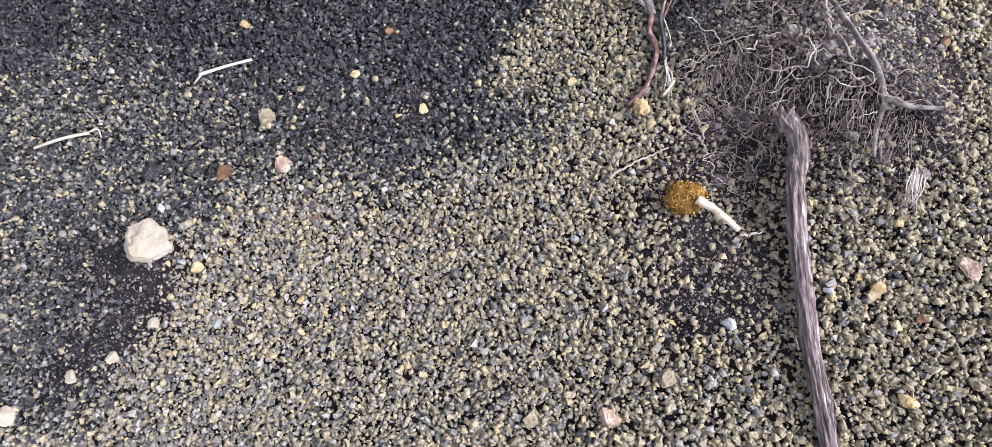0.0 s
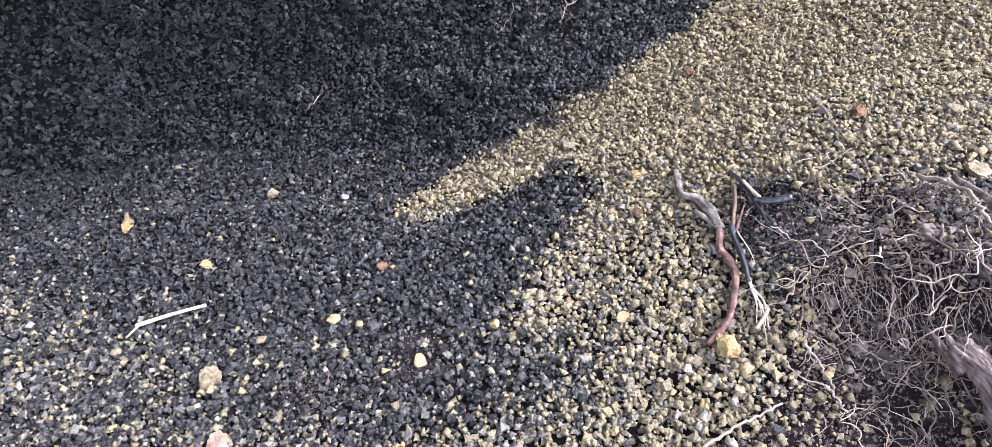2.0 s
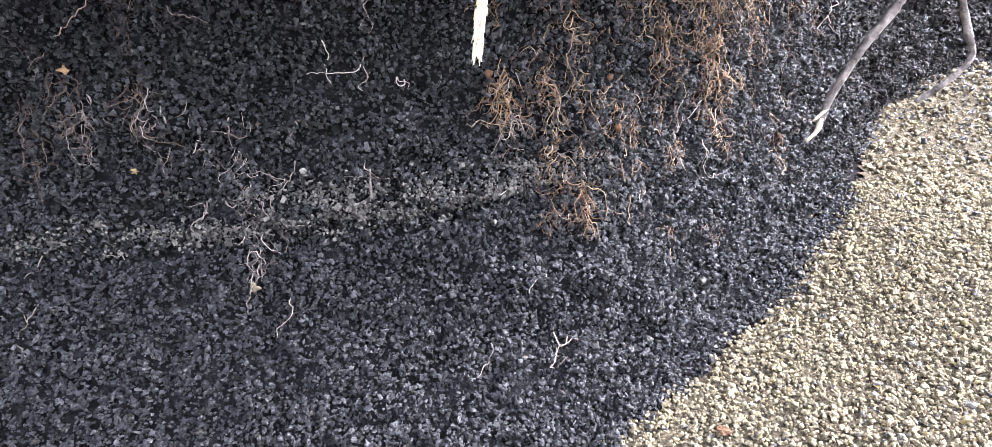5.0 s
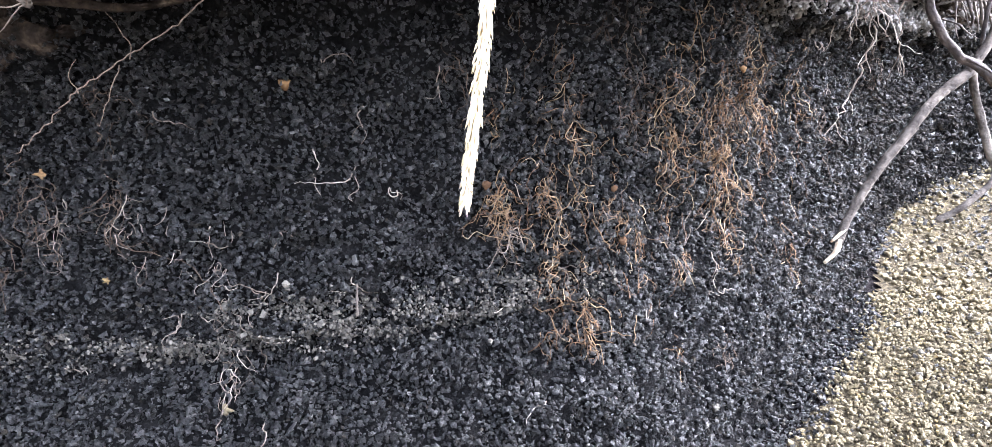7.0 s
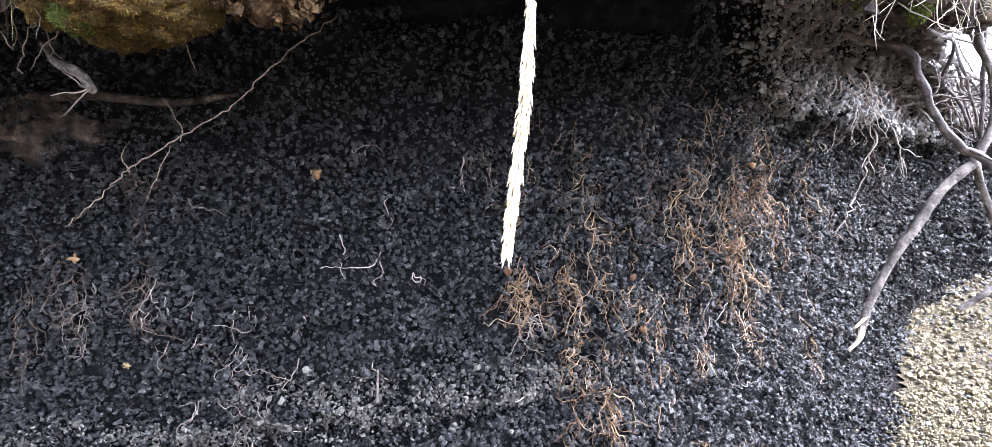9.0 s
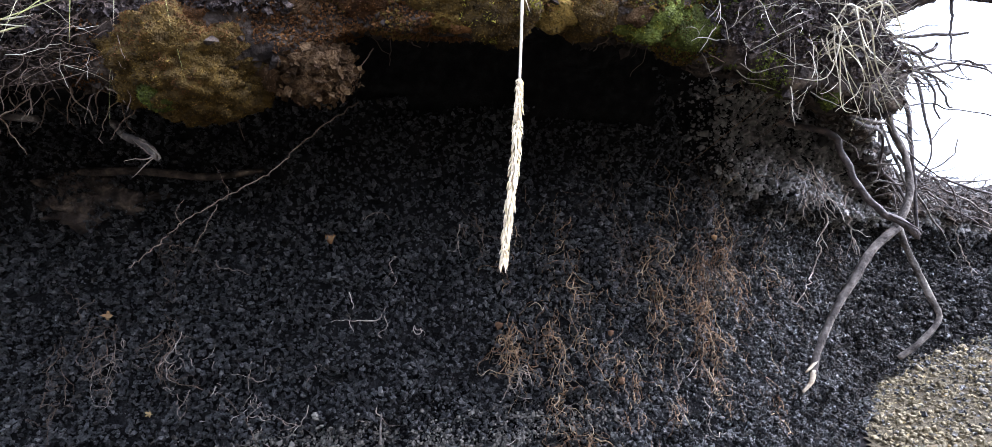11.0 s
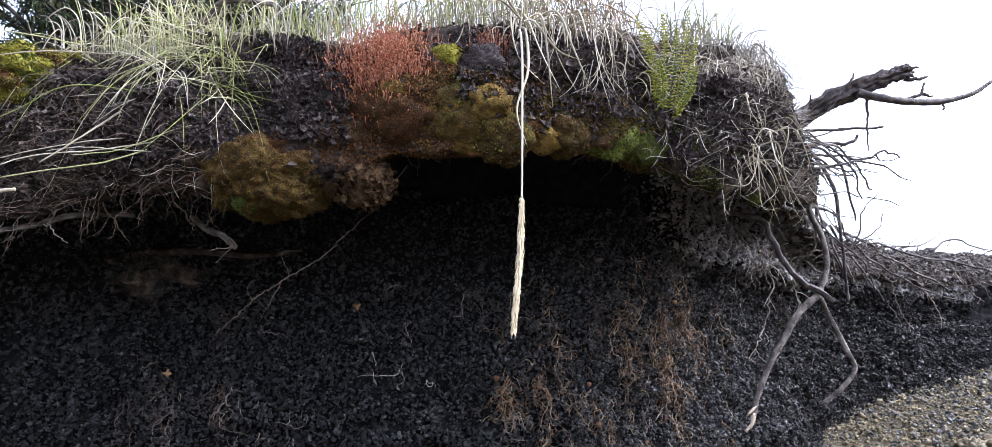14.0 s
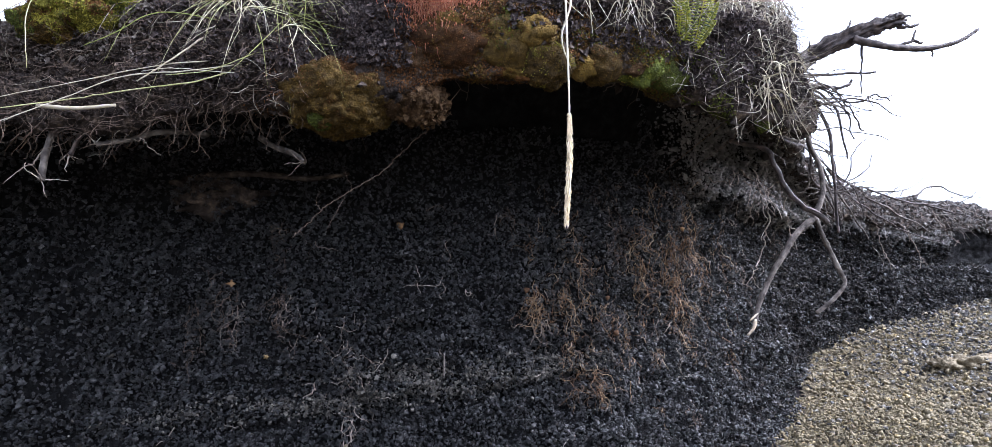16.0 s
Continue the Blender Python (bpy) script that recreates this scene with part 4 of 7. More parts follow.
for k in range(9):
    i = random.uniform(0.1, 0.95)
    x, y, h = [float(np.interp(i * 7, range(8), [q[j] for q in bpts])) for j in range(3)]
    a = gnd(x + random.choice((-0.017, 0.017)), y, h + 0.004)
    hold(branch, part("bark_strip", twig([a, a + Vector((random.uniform(-0.006, 0.006), random.uniform(0.01, 0.03), random.uniform(0, 0.006)))], 0.0018, 0.0006, 4, 3), M_bark, None))

# the golden clump and the bare stick stuck to it
c = gnd(0.322, 0.420, 0.018)
clump = group_at("golden_clump", c, "golden orange lichen clump lying on bare soil", "lichen")
hold(clump, part("core", lump(c, (0.029, 0.024, 0.020), 3, 0.5, 2.0, 4.2, 0, 0.1), M_lichenlump, None))
v, _ = lump(c, (0.030, 0.025, 0.021), 4, 0.5, 2.0, 4.2, 0, 0.1)
gr, gt = grains(np.array([q[:] for q in v]), RNG.uniform(0.0010, 0.0022, len(v)), 0.2, 0.8)
ob = tri_object("crumbly_coat", gr, gt, M_lichenlump)
hold(clump, ob)
a = gnd(0.333, 0.407, 0.038)
thing("bare_stick", bark_stick([a, gnd(0.355, 0.392, 0.036), gnd(0.378, 0.376, 0.026), gnd(0.400, 0.360, 0.012)], 0.0075, 0.004, 14, 8, 0.3), M_palewood, "short stick of pale bare wood leaning on a golden clump", "stick")

# red twig, black twig and the black fork beside the clod
red = group_at("red_twig", gnd(0.28, 0.77), "crooked twig, grey above and red brown below, lying on gravel", "twig")
hold(red, part("stem", bark_stick(on_slope([(0.290, 0.776), (0.287, 0.758), (0.286, 0.742), (0.293, 0.722), (0.294, 0.700), (0.288, 0.674), (0.276, 0.642), (0.262, 0.624), (0.241, 0.606)], 0.012), 0.0050, 0.0036, 14, 6, 0.6), M_redbark, None))
hold(red, part("upper_stem", bark_stick(on_slope([(0.252, 0.898), (0.252, 0.862), (0.257, 0.850), (0.274, 0.838), (0.285, 0.812), (0.292, 0.778)], 0.012), 0.0042, 0.0060, 16, 6, 0.7), M_greyroot, None, "weathered grey brown bark"))
hold(red, part("side_shoot", bark_stick(on_slope([(0.265, 0.820), (0.277, 0.803), (0.290, 0.782)], 0.010), 0.0030, 0.0036, 10, 5, 0.5), M_greyroot, None, "weathered grey brown bark"))
blk = group_at("charred_twig", gnd(0.315, 0.74), "black peeling twig with a frayed pale end", "twig")
hold(blk, part("stem", bark_stick(on_slope([(0.306, 0.776), (0.305, 0.760), (0.307, 0.730), (0.308, 0.705), (0.306, 0.682)], 0.014), 0.0044, 0.0028, 12, 6, 0.6), M_blackbark, None))
hold(blk, part("bare_top", bark_stick(on_slope([(0.323, 0.842), (0.317, 0.812), (0.309, 0.782), (0.305, 0.764)], 0.014), 0.0028, 0.0034, 10, 6, 0.5), M_dullroot, None, "bare brown wood"))
hold(blk, part("side_shoot", twig(on_slope([(0.330, 0.808), (0.318, 0.784), (0.309, 0.764)], 0.014), 0.0012, 0.0026, 7, 5, 0.2), M_redbark, None, "thin red brown shoot"))
hold(blk, part("peeling_strip", twig(on_slope([(0.309, 0.762), (0.316, 0.728), (0.318, 0.704)], 0.018), 0.0010, 0.0005, 5, 5, 0.2), M_straw, None, "pale peeling strip of bark"))
for k, (xm, ym, xe, ye, r) in enumerate(((0.318, 0.650, 0.314, 0.612, 0.0017), (0.312, 0.648, 0.308, 0.600, 0.0012), (0.314, 0.645, 0.312, 0.618, 0.0012), (0.309, 0.650, 0.302, 0.622, 0.0009))):
    fr = twig(on_slope([(0.306 + 0.001 * k, 0.688), (0.308 + 0.002 * (k < 2), 0.670), (xm, ym), (xe, ye)], 0.012), 0.0020, r * 0.6, 6, 6, 0.15)
    hold(blk, part("fibre", fr, M_fine, None, "frayed pale fibre"))
hold(blk, part("splinter", twig(on_slope([(0.320, 0.640), (0.311, 0.627), (0.300, 0.615)], 0.014), 0.0022, 0.0020, 7, 5, 0.15), M_straw, None, "broken white splinter"))
fork = group_at("black_fork", gnd(0.36, 0.80), "glossy black forked twig with a pale joint", "twig")
hold(fork, part("stem", bark_stick(on_slope([(0.322, 0.868), (0.330, 0.850), (0.338, 0.824), (0.342, 0.804), (0.347, 0.780), (0.354, 0.752)], 0.016), 0.0026, 0.0034, 10, 5, 0.5), M_blackbark, None))
hold(fork, part("arm", bark_stick(on_slope([(0.340, 0.806), (0.349, 0.799), (0.360, 0.793), (0.383, 0.788)], 0.020), 0.0046, 0.0052, 12, 5, 0.5), M_blackbark, None))
hold(fork, part("joint", bark_stick(on_slope([(0.333, 0.842), (0.340, 0.822), (0.346, 0.804)], 0.021), 0.0022, 0.0032, 9, 5, 0.4), M_palewood, None, "pale bare joint"))

# ---- the clod with torn roots ----
def clod(x, y, up=0.0):
    return gnd(x, y, up)


root = group_at("torn_root", clod(0.57, 0.6), "grey brown forked root lying over a clod of soil", "root", "roots on the clod")
hold(root, part("stem", bark_stick([clod(0.548, 0.745, 0.018), clod(0.553, 0.690, 0.022), clod(0.570, 0.620, 0.020), clod(0.583, 0.560, 0.016), clod(0.597, 0.520, 0.014)], 0.0032, 0.0048, 13, 9, 0.5), M_greyroot, None))
hold(root, part("fork", bark_stick([clod(0.597, 0.523, 0.016), clod(0.625, 0.505, 0.018), clod(0.665, 0.497, 0.012)], 0.0048, 0.003, 10, 8, 0.4), M_greyroot, None))
hold(root, part("fork", bark_stick([clod(0.598, 0.520, 0.014), clod(0.598, 0.49, 0.012), clod(0.594, 0.452, 0.012)], 0.0046, 0.0025, 10, 8, 0.4), M_greyroot, None))
thing("pale_root", twig([clod(0.515, 0.760, 0.020), clod(0.530, 0.70, 0.026), clod(0.537, 0.650, 0.022), clod(0.545, 0.60, 0.024), clod(0.556, 0.548, 0.016)], 0.0026, 0.0014, 7, 8, 0.2, 0.0018), M_fine, "long whitish root lying over a clod", "root", "roots on the clod")
for k, (x0, y0, x1, y1) in enumerate(((0.345, 0.585, 0.362, 0.525), (0.352, 0.53, 0.366, 0.50), (0.20, 0.470, 0.30, 0.512), (0.40, 0.35, 0.43, 0.352), (0.60, 0.745, 0.66, 0.70), (0.68, 0.545, 0.715, 0.53))):
    m = ((x0 + x1) / 2 + random.uniform(-0.008, 0.008), (y0 + y1) / 2 + random.uniform(-0.008, 0.008))
    thing("pale_root", twig(on_slope([(x0, y0), m, (x1, y1)], 0.016), 0.0022, 0.0012, 5, 8, 0.1, 0.0012), M_fine, "thin pale root on the ground", "root", "roots on the clod")
for k in range(30):
    x, y = random.gauss(0.57, 0.085), random.gauss(0.60, 0.09)
    r = random.uniform(0.005, 0.013)
    thing("soil_lump", lump(gnd(x, y, -r * 0.15), (r * 1.2, r, r * 0.7), 4, 0.45, 2.2, 40 + k * 1.9, k, 0.22), M_grit, "crumbling purple brown lump of soil on the clod", "soil", "lumps of the clod")
for k in range(16):
    x, y = random.gauss(0.51, 0.07), random.gauss(0.62, 0.08)
    q = wander(gnd(x, y, 0.012), (random.gauss(-0.2, 1), random.gauss(-0.4, 0.8), 0.2), random.uniform(0.05, 0.12), 0.008, 0.36, 0.16)
    q = [Vector((a.x, a.y, max(a.z, float(ground_h(a.x, a.y)) + 0.005))) for a in q]
    thing("wiry_root", bark_stick(q, random.uniform(0.0009, 0.0017), 0.0005, 6, 2, 0.3), random.choice((M_greyroot, M_dullroot, M_bark)), "wiry brown root twisting over the clod", "root", "roots on the clod")
for name, n, cx, cy, sx, sy, L, r, m in (("fine_root_mat", 110, 0.47, 0.63, 0.08, 0.10, 0.085, 0.0005, M_dullroot), ("fine_root_mat", 120, 0.43, 0.51, 0.045, 0.065, 0.07, 0.0006, M_fine),
                                         ("fine_root_mat", 120, 0.61, 0.49, 0.07, 0.06, 0.075, 0.0006, M_dullroot), ("fine_root_mat", 80, 0.60, 0.64, 0.09, 0.09, 0.07, 0.0005, M_dullroot),
                                         ("fine_root_mat", 60, 0.40, 0.66, 0.03, 0.07, 0.06, 0.0007, M_fine)):
    vf = ([], [])
    for k in range(n):
        x, y = random.gauss(cx, sx), random.gauss(cy, sy)
        s = gnd(x, y, random.uniform(0.002, 0.012))
        w = Vector((random.gauss(0, 1), random.gauss(-0.2, 1), random.uniform(0.0, 0.7)))
        p = wander(s, w, L * random.uniform(0.3, 1.3), 0.006, 0.45, 0.2)
        p = [Vector((q.x, q.y, max(q.z, float(ground_h(q.x, q.y)) + 0.002))) for q in p]
        tube(p, taper(len(p), r * random.uniform(0.5, 1.2), r * 0.35), 3, vf[0], vf[1])
    tagged(thing(name, vf, m, "mat of fine tangled rootlets on a clod of soil", "roots"), kind="stuff")
RIM_X, RIM_Y = [0.33, 0.38, 0.44, 0.49, 0.55, 0.62, 0.70], [0.66, 0.66, 0.635, 0.585, 0.545, 0.50, 0.46]
vf = ([], [])
for k in range(130):
    x = random.uniform(0.35, 0.66)
    y = float(np.interp(x, RIM_X, RIM_Y)) + random.gauss(0.004, 0.006)
    q = wander(gnd(x, y, 0.0), (random.gauss(0, 0.35), -1.0, -0.35), random.uniform(0.03, 0.11), 0.006, 0.22, 0.10)
    q = [Vector((a.x, a.y, max(a.z, float(ground_h(a.x, a.y)) + 0.002))) for a in q]
    tube(q, taper(len(q), random.uniform(0.0003, 0.0006), 0.0002), 3, *vf)
tagged(thing("hanging_hair_roots", vf, M_fine, "fine pale hair roots hanging over the clod's broken face", "roots"), kind="stuff")
for k in range(46):
    x = random.uniform(0.355, 0.60)
    y = float(np.interp(x, RIM_X, RIM_Y)) + random.gauss(0.012, 0.012)
    q = wander(gnd(x, y, 0.006), (random.gauss(-0.3, 0.9), random.gauss(-0.5, 0.7), random.uniform(0.1, 0.7)), random.uniform(0.05, 0.12), 0.007, 0.42, 0.16)
    q = [Vector((a.x, a.y, max(a.z, float(ground_h(a.x, a.y)) + 0.004))) for a in q]
    thing("pale_rootlet", tube(smooth_path(q, 2), taper(len(q) * 2 - 1, random.uniform(0.0007, 0.0016), 0.0004), 6), random.choice((M_fine, M_fine, M_litter, M_dullroot)), "pale wavy root bristling from the clod's rim", "root", "roots on the clod")
for k in range(40):
    x, y = random.gauss(0.45, 0.06), random.gauss(0.62, 0.11)
    w = Vector((random.gauss(-0.3, 1), random.gauss(-0.3, 1), random.uniform(0.1, 0.6)))
    q = wander(gnd(x, y, 0.004), w, random.uniform(0.03, 0.09), 0.006, 0.45, 0.2)
    q = [Vector((a.x, a.y, max(a.z, float(ground_h(a.x, a.y)) + 0.003))) for a in q]
    thing("pale_rootlet", tube(q, taper(len(q), random.uniform(0.0006, 0.0013), 0.0004), 5), M_fine, "thin whitish rootlet curling over the clod", "root", "roots on the clod")
vf = ([], [])
for k in range(18):
    s = gnd(0.646 + random.gauss(0, 0.004), 0.42 + random.gauss(0, 0.006), 0.018)
    e = gnd(0.638 + random.gauss(0, 0.006), 0.372 + random.gauss(0, 0.009), 0.010)
    twig([s, (s + e) / 2 + Vector((random.gauss(0, 0.003), 0, 0.004)), e], 0.0010, 0.0004, 4, 5, vf=vf)
thing("fibre_tuft", vf, M_fine, "frayed tuft of silvery root fibres on the clod", "roots")
p, s = [], []
for k in range(11000):
    x, y = random.gauss(0.54, 0.10), random.gauss(0.60, 0.12)
    s.append(0.0016 * math.exp(random.gauss(0, 0.5)))
    p.append(gnd(x, y, s[-1] * 0.4)[:])
v, t = grains(np.array(p), np.array(s), small=True)
tri_object("clod_crumbs", v, t, M_grit, 0.0, "stuff", "fine brown crumbs of soil over the clod", "soil")
for n, material, label in ((420, M_dry, "tan tephra pebbles strewn over the clod of soil"), (620, M_grey, "grey tephra pebbles strewn over the clod of soil"), (420, M_damp, "black tephra pebbles strewn over the clod of soil")):
    x, y = RNG.normal(0.58, 0.075, n), RNG.normal(0.66, 0.065, n)
    s = np.minimum(0.0026 * np.exp(RNG.normal(0, 0.45, n)), 0.0065)
    v, t = grains(np.stack([x, y, ground_h(x, y) + s * 0.35], axis=1), s, 0.28, 0.74, nub=True, lie=0.45)
    tri_object("clod_pebbles", v, t, material, 0.5, "stuff", label, "gravel")
p, s = [], []
for k in range(18000):
    cx, cy, r = random.choice(SOIL)
    s.append(0.0012 * math.exp(random.gauss(0, 0.55)))
    p.append(gnd(random.gauss(cx, r * 0.8), random.gauss(cy, r * 0.8), s[-1] * 0.4)[:])
v, t = grains(np.array(p), np.array(s), small=True)
tri_object("fine_grit", v, t, M_grit, 0.0, "stuff", "fine dark grit on patches of bare soil", "grit")

# ---- roots, leaves and ash on the wall ----
W = "rootlets in the wall"
PALE = [  # short bare rootlets: x, z, length, drift
    (-0.297, 0.325, 0.06, (0.5, -0.6)), (-0.262, 0.345, 0.07, (-0.5, -0.8)), (-0.285, 0.31, 0.05, (-0.6, -0.7)), (-0.405, 0.285, 0.06, (0.2, -1)), (-0.41, 0.262, 0.06, (0.9, -0.4)),
    (-0.32, 0.262, 0.05, (1, 0.1)), (-0.31, 0.257, 0.05, (1, -0.1)), (-0.302, 0.253, 0.05, (0.8, 0.4)), (-0.3, 0.24, 0.04, (0.1, -1)), (-0.37, 0.285, 0.03, (0.6, 0.7)),
    (-0.278, 0.16, 0.075, (0.2, -1)), (-0.252, 0.402, 0.045, (1, -0.35)), (-0.16, 0.342, 0.05, (-0.3, -1)), (-0.345, 0.41, 0.05, (-0.1, -1)), (-0.352, 0.385, 0.06, (1, 0.05)),
    (-0.405, 0.56, 0.065, (0.2, -1)), (-0.184, 0.62, 0.06, (0.3, -1)),
]
# more of them, thinly strewn: stretches of the wall (x from, to, z from, to), how many, how long
for x0, x1, z0, z1, n, size in ((-0.25, 0.0, 0.45, 0.64, 6, 0.065), (-0.75, -0.25, -0.04, 0.22, 6, 0.05), (-0.15, 0.12, 0.04, 0.20, 4, 0.05), (0.68, 1.0, 0.58, 0.80, 5, 0.18), (0.04, 0.42, 0.26, 0.43, 9, 0.055)):
    for k in range(n):
        PALE.append((random.uniform(x0, x1), random.uniform(z0, z1), size * random.uniform(0.8, 1.2), (random.gauss(0, 0.35), -1)))
for x, z, L, drift in PALE:
    vf = ([], [])
    p = smooth_path(wall_walk(x, z, L, drift, 0.7, 0.007), 3)
    tube(p, taper(len(p), 0.0009, 0.0004), 5, *vf)
    side = None
    if random.random() < 0.6:
        q = wall_walk(x + drift[0] * L * 0.4, z + drift[1] * L * 0.4, L * 0.5, (drift[1] + 0.2, drift[0] - 0.4), 0.6)
        side = tube(q, taper(len(q), 0.0006, 0.0003), 4)
    ob = thing("pale_rootlet", vf, M_fine, "thin pale rootlet sticking out of the black wall", "root", W)
    if side:
        part("side_rootlet", side, M_fine, ob)
NEAR_TUFTS = [  # tangles on the straight wall: x, z, width, drop, count, material
    (0.155, 0.27, 0.012, 0.07, 30, M_brownroot), (-0.474, 0.445, 0.022, 0.08, 24, M_dullroot), (-0.45, 0.385, 0.03, 0.05, 16, M_fine), (-0.4, 0.36, 0.03, 0.03, 8, M_fine), (-0.34, 0.315, 0.03, 0.05, 18, M_fine), (-0.575, 0.44, 0.02, 0.09, 16, M_dullroot),
    (-0.64, 0.43, 0.025, 0.08, 14, M_dullroot), (-0.56, 0.41, 0.02, 0.07, 14, M_fine), (-0.333, 0.205, 0.018, 0.05, 22, M_fine), (0.04, 0.44, 0.016, 0.1, 30, M_brownroot), (0.047, 0.375, 0.018, 0.05, 22, M_fine),
    (0.11, 0.355, 0.035, 0.05, 44, M_brownroot), (0.125, 0.33, 0.03, 0.05, 26, M_brownroot), (0.1, 0.46, 0.02, 0.09, 18, M_brownroot), (-0.01, 0.62, 0.02, 0.07, 10, M_dullroot), (0.03, 0.55, 0.02, 0.06, 8, M_brownroot),
    (-0.46, 0.6, 0.02, 0.1, 8, M_dullroot),
]
SHOULDER_TUFTS = [  # tangles on the wall's shoulder
    (0.13, 0.53, 0.03, 0.1, 26, M_brownroot), (0.21, 0.385, 0.03, 0.06, 26, M_brownroot), (0.25, 0.345, 0.03, 0.05, 24, M_brownroot), (0.3, 0.52, 0.03, 0.14, 26, M_brownroot),
    (0.31, 0.36, 0.03, 0.06, 22, M_brownroot), (0.385, 0.56, 0.03, 0.13, 34, M_brownroot), (0.4, 0.46, 0.025, 0.14, 40, M_brownroot), (0.41, 0.36, 0.02, 0.05, 18, M_brownroot), (0.47, 0.61, 0.035, 0.12, 44, M_brownroot),
    (0.5, 0.54, 0.03, 0.09, 34, M_brownroot), (0.545, 0.31, 0.02, 0.06, 16, M_brownroot), (0.29, 0.21, 0.012, 0.03, 8, M_brownroot), (0.38, 0.185, 0.012, 0.04, 10, M_dullroot), (0.22, 0.62, 0.05, 0.12, 20, M_dullroot),
    (0.33, 0.66, 0.06, 0.12, 26, M_brownroot), (0.43, 0.69, 0.05, 0.1, 24, M_dullroot), (0.97, 0.66, 0.03, 0.12, 18, M_dullroot), (0.72, 0.52, 0.03, 0.12, 16, M_dullroot), (0.6, 0.6, 0.04, 0.12, 20, M_brownroot),
    (0.16, 0.45, 0.03, 0.08, 14, M_brownroot),
]
for x, z, w, drop, n, m in NEAR_TUFTS + SHOULDER_TUFTS:
    strands = []
    for k in range(int(n * 1.1)):
        p = wall_walk(random.gauss(x, w * 0.36), z + random.gauss(0, w * 1.4), drop * random.uniform(0.2, 1.3), (random.gauss(0, 0.22), -1), 0.75, 0.004, random.uniform(0.004, 0.014))
        p = smooth_path(p[::2] if len(p) > 5 else p, 2)
        strands.append(tube(p, taper(len(p), 0.00058 * random.uniform(0.5, 1.6), 0.0003), 4))
    tone = {M_fine: "pale", M_brownroot: "rusty brown", M_dullroot: "dull brown"}[m]
    bundle("root_tuft", on_wall(x, z), strands, "strand", m, tone + " tuft of fine roots hanging on the black wall", "roots", W)
# the runner that links the tangles
vf = ([], [])
p = []
for (x0, z0), (x1, z1) in zip([(-0.47, 0.39), (-0.43, 0.375), (-0.38, 0.35), (-0.345, 0.325)], [(-0.43, 0.375), (-0.38, 0.35), (-0.345, 0.325), (-0.32, 0.285)]):
    p += [on_wall(x0 + (x1 - x0) * i / 4, z0 + (z1 - z0) * i / 4 + random.gauss(0, 0.003), 0.010) for i in range(4)]
tube(p, taper(len(p), 0.0008, 0.0005), 5, *vf)
thing("pale_rootlet", vf, M_dullroot, "pale root running down over the black wall", "root", W)
# brown hair of roots all over the wall's shoulder
vf = ([], [])
for k in range(120):
    x = random.uniform(0.05, 0.62)
    z = random.uniform(0.30, 0.70)
    p = wall_walk(x, z, random.uniform(0.015, 0.05), (random.gauss(0, 0.5), -1), 0.6, 0.005, 0.005)
    tube(p, taper(len(p), 0.00045, 0.00025), 3, *vf)
tagged(thing("hair_roots", vf, M_brownroot, "scattered rusty hair roots over the black wall", "roots"), kind="stuff")


def leaf(place, size, material, label, spikes=0):
    """A small dried leaf with a curled, uneven rim and a little thickness."""
    size = size * 0.55
    n = 14
    rim = []
    for i in range(n):
        a = 2 * math.pi * i / n
        r = size * (1 + (0.45 * math.cos(a * spikes) if spikes else 0.15 * math.sin(3 * a)) + random.uniform(-0.25, 0.2))
        rim.append(Vector((math.cos(a) * r, -0.25 * size * math.cos(2 * a), math.sin(a) * r)))
    v, f = [], []
    for off in (0.0, 0.0012):
        v += [Vector(place) + q + Vector((0, off, 0)) for q in rim] + [Vector(place) + Vector((0, off - size * 0.15, 0))]
    for i in range(n):
        j = (i + 1) % n
        f += [(i, j, n), (n + 1 + j, n + 1 + i, 2 * n + 1), (i, n + 1 + i, n + 1 + j, j)]
    thing("dry_leaf", (v, f), material, label, "leaf")


leaf(on_wall(-0.495, 0.336, 0.012), 0.008, M_yellow, "small tan star shaped leaf on the wall", 5)
leaf(on_wall(-0.237, 0.592, 0.012), 0.013, M_leaf, "round orange dry leaf caught on the wall")
leaf(on_wall(0.203, 0.44, 0.012), 0.009, M_brownstone, "small yellowish leaf scrap on the wall")
leaf(on_wall(0.44, 0.615, 0.012), 0.010, M_leaf, "orange dry leaf scrap on the wall")
leaf(on_wall(0.215, 0.365, 0.014), 0.011, M_brownstone, "yellowish leaf scrap among rootlets")
leaf(on_wall(0.018, 0.455, 0.012), 0.011, M_brownstone, "grey tan leaf scrap on the wall")
leaf(on_wall(-0.57, 0.48, 0.012), 0.012, M_leaf, "brown leaf scrap on the wall", 4)
leaf(on_wall(-0.333, 0.165, 0.016), 0.012, M_tan, "pale curled leaf in a tuft of roots", 3)
for k, (x, z, r) in enumerate(((-0.06, 0.245, 0.006), (0.02, 0.24, 0.005), (-0.15, 0.3, 0.006), (-0.33, 0.30, 0.009), (-0.25, 0.33, 0.006), (0.46, 0.10, 0.009), (0.25, 0.05, 0.009), (-0.42, 0.24, 0.008), (-0.52, 0.24, 0.007), (0.35, 0.12, 0.009))):
    thing("wall_pebble", rock(on_wall(x, z, 0.0), (r * 0.8, r * 0.7, r * 0.7), k * 2.1, 0, 9, 2), M_grey, "small grey pebble stuck in the black wall", "stone", "pebbles in the wall")

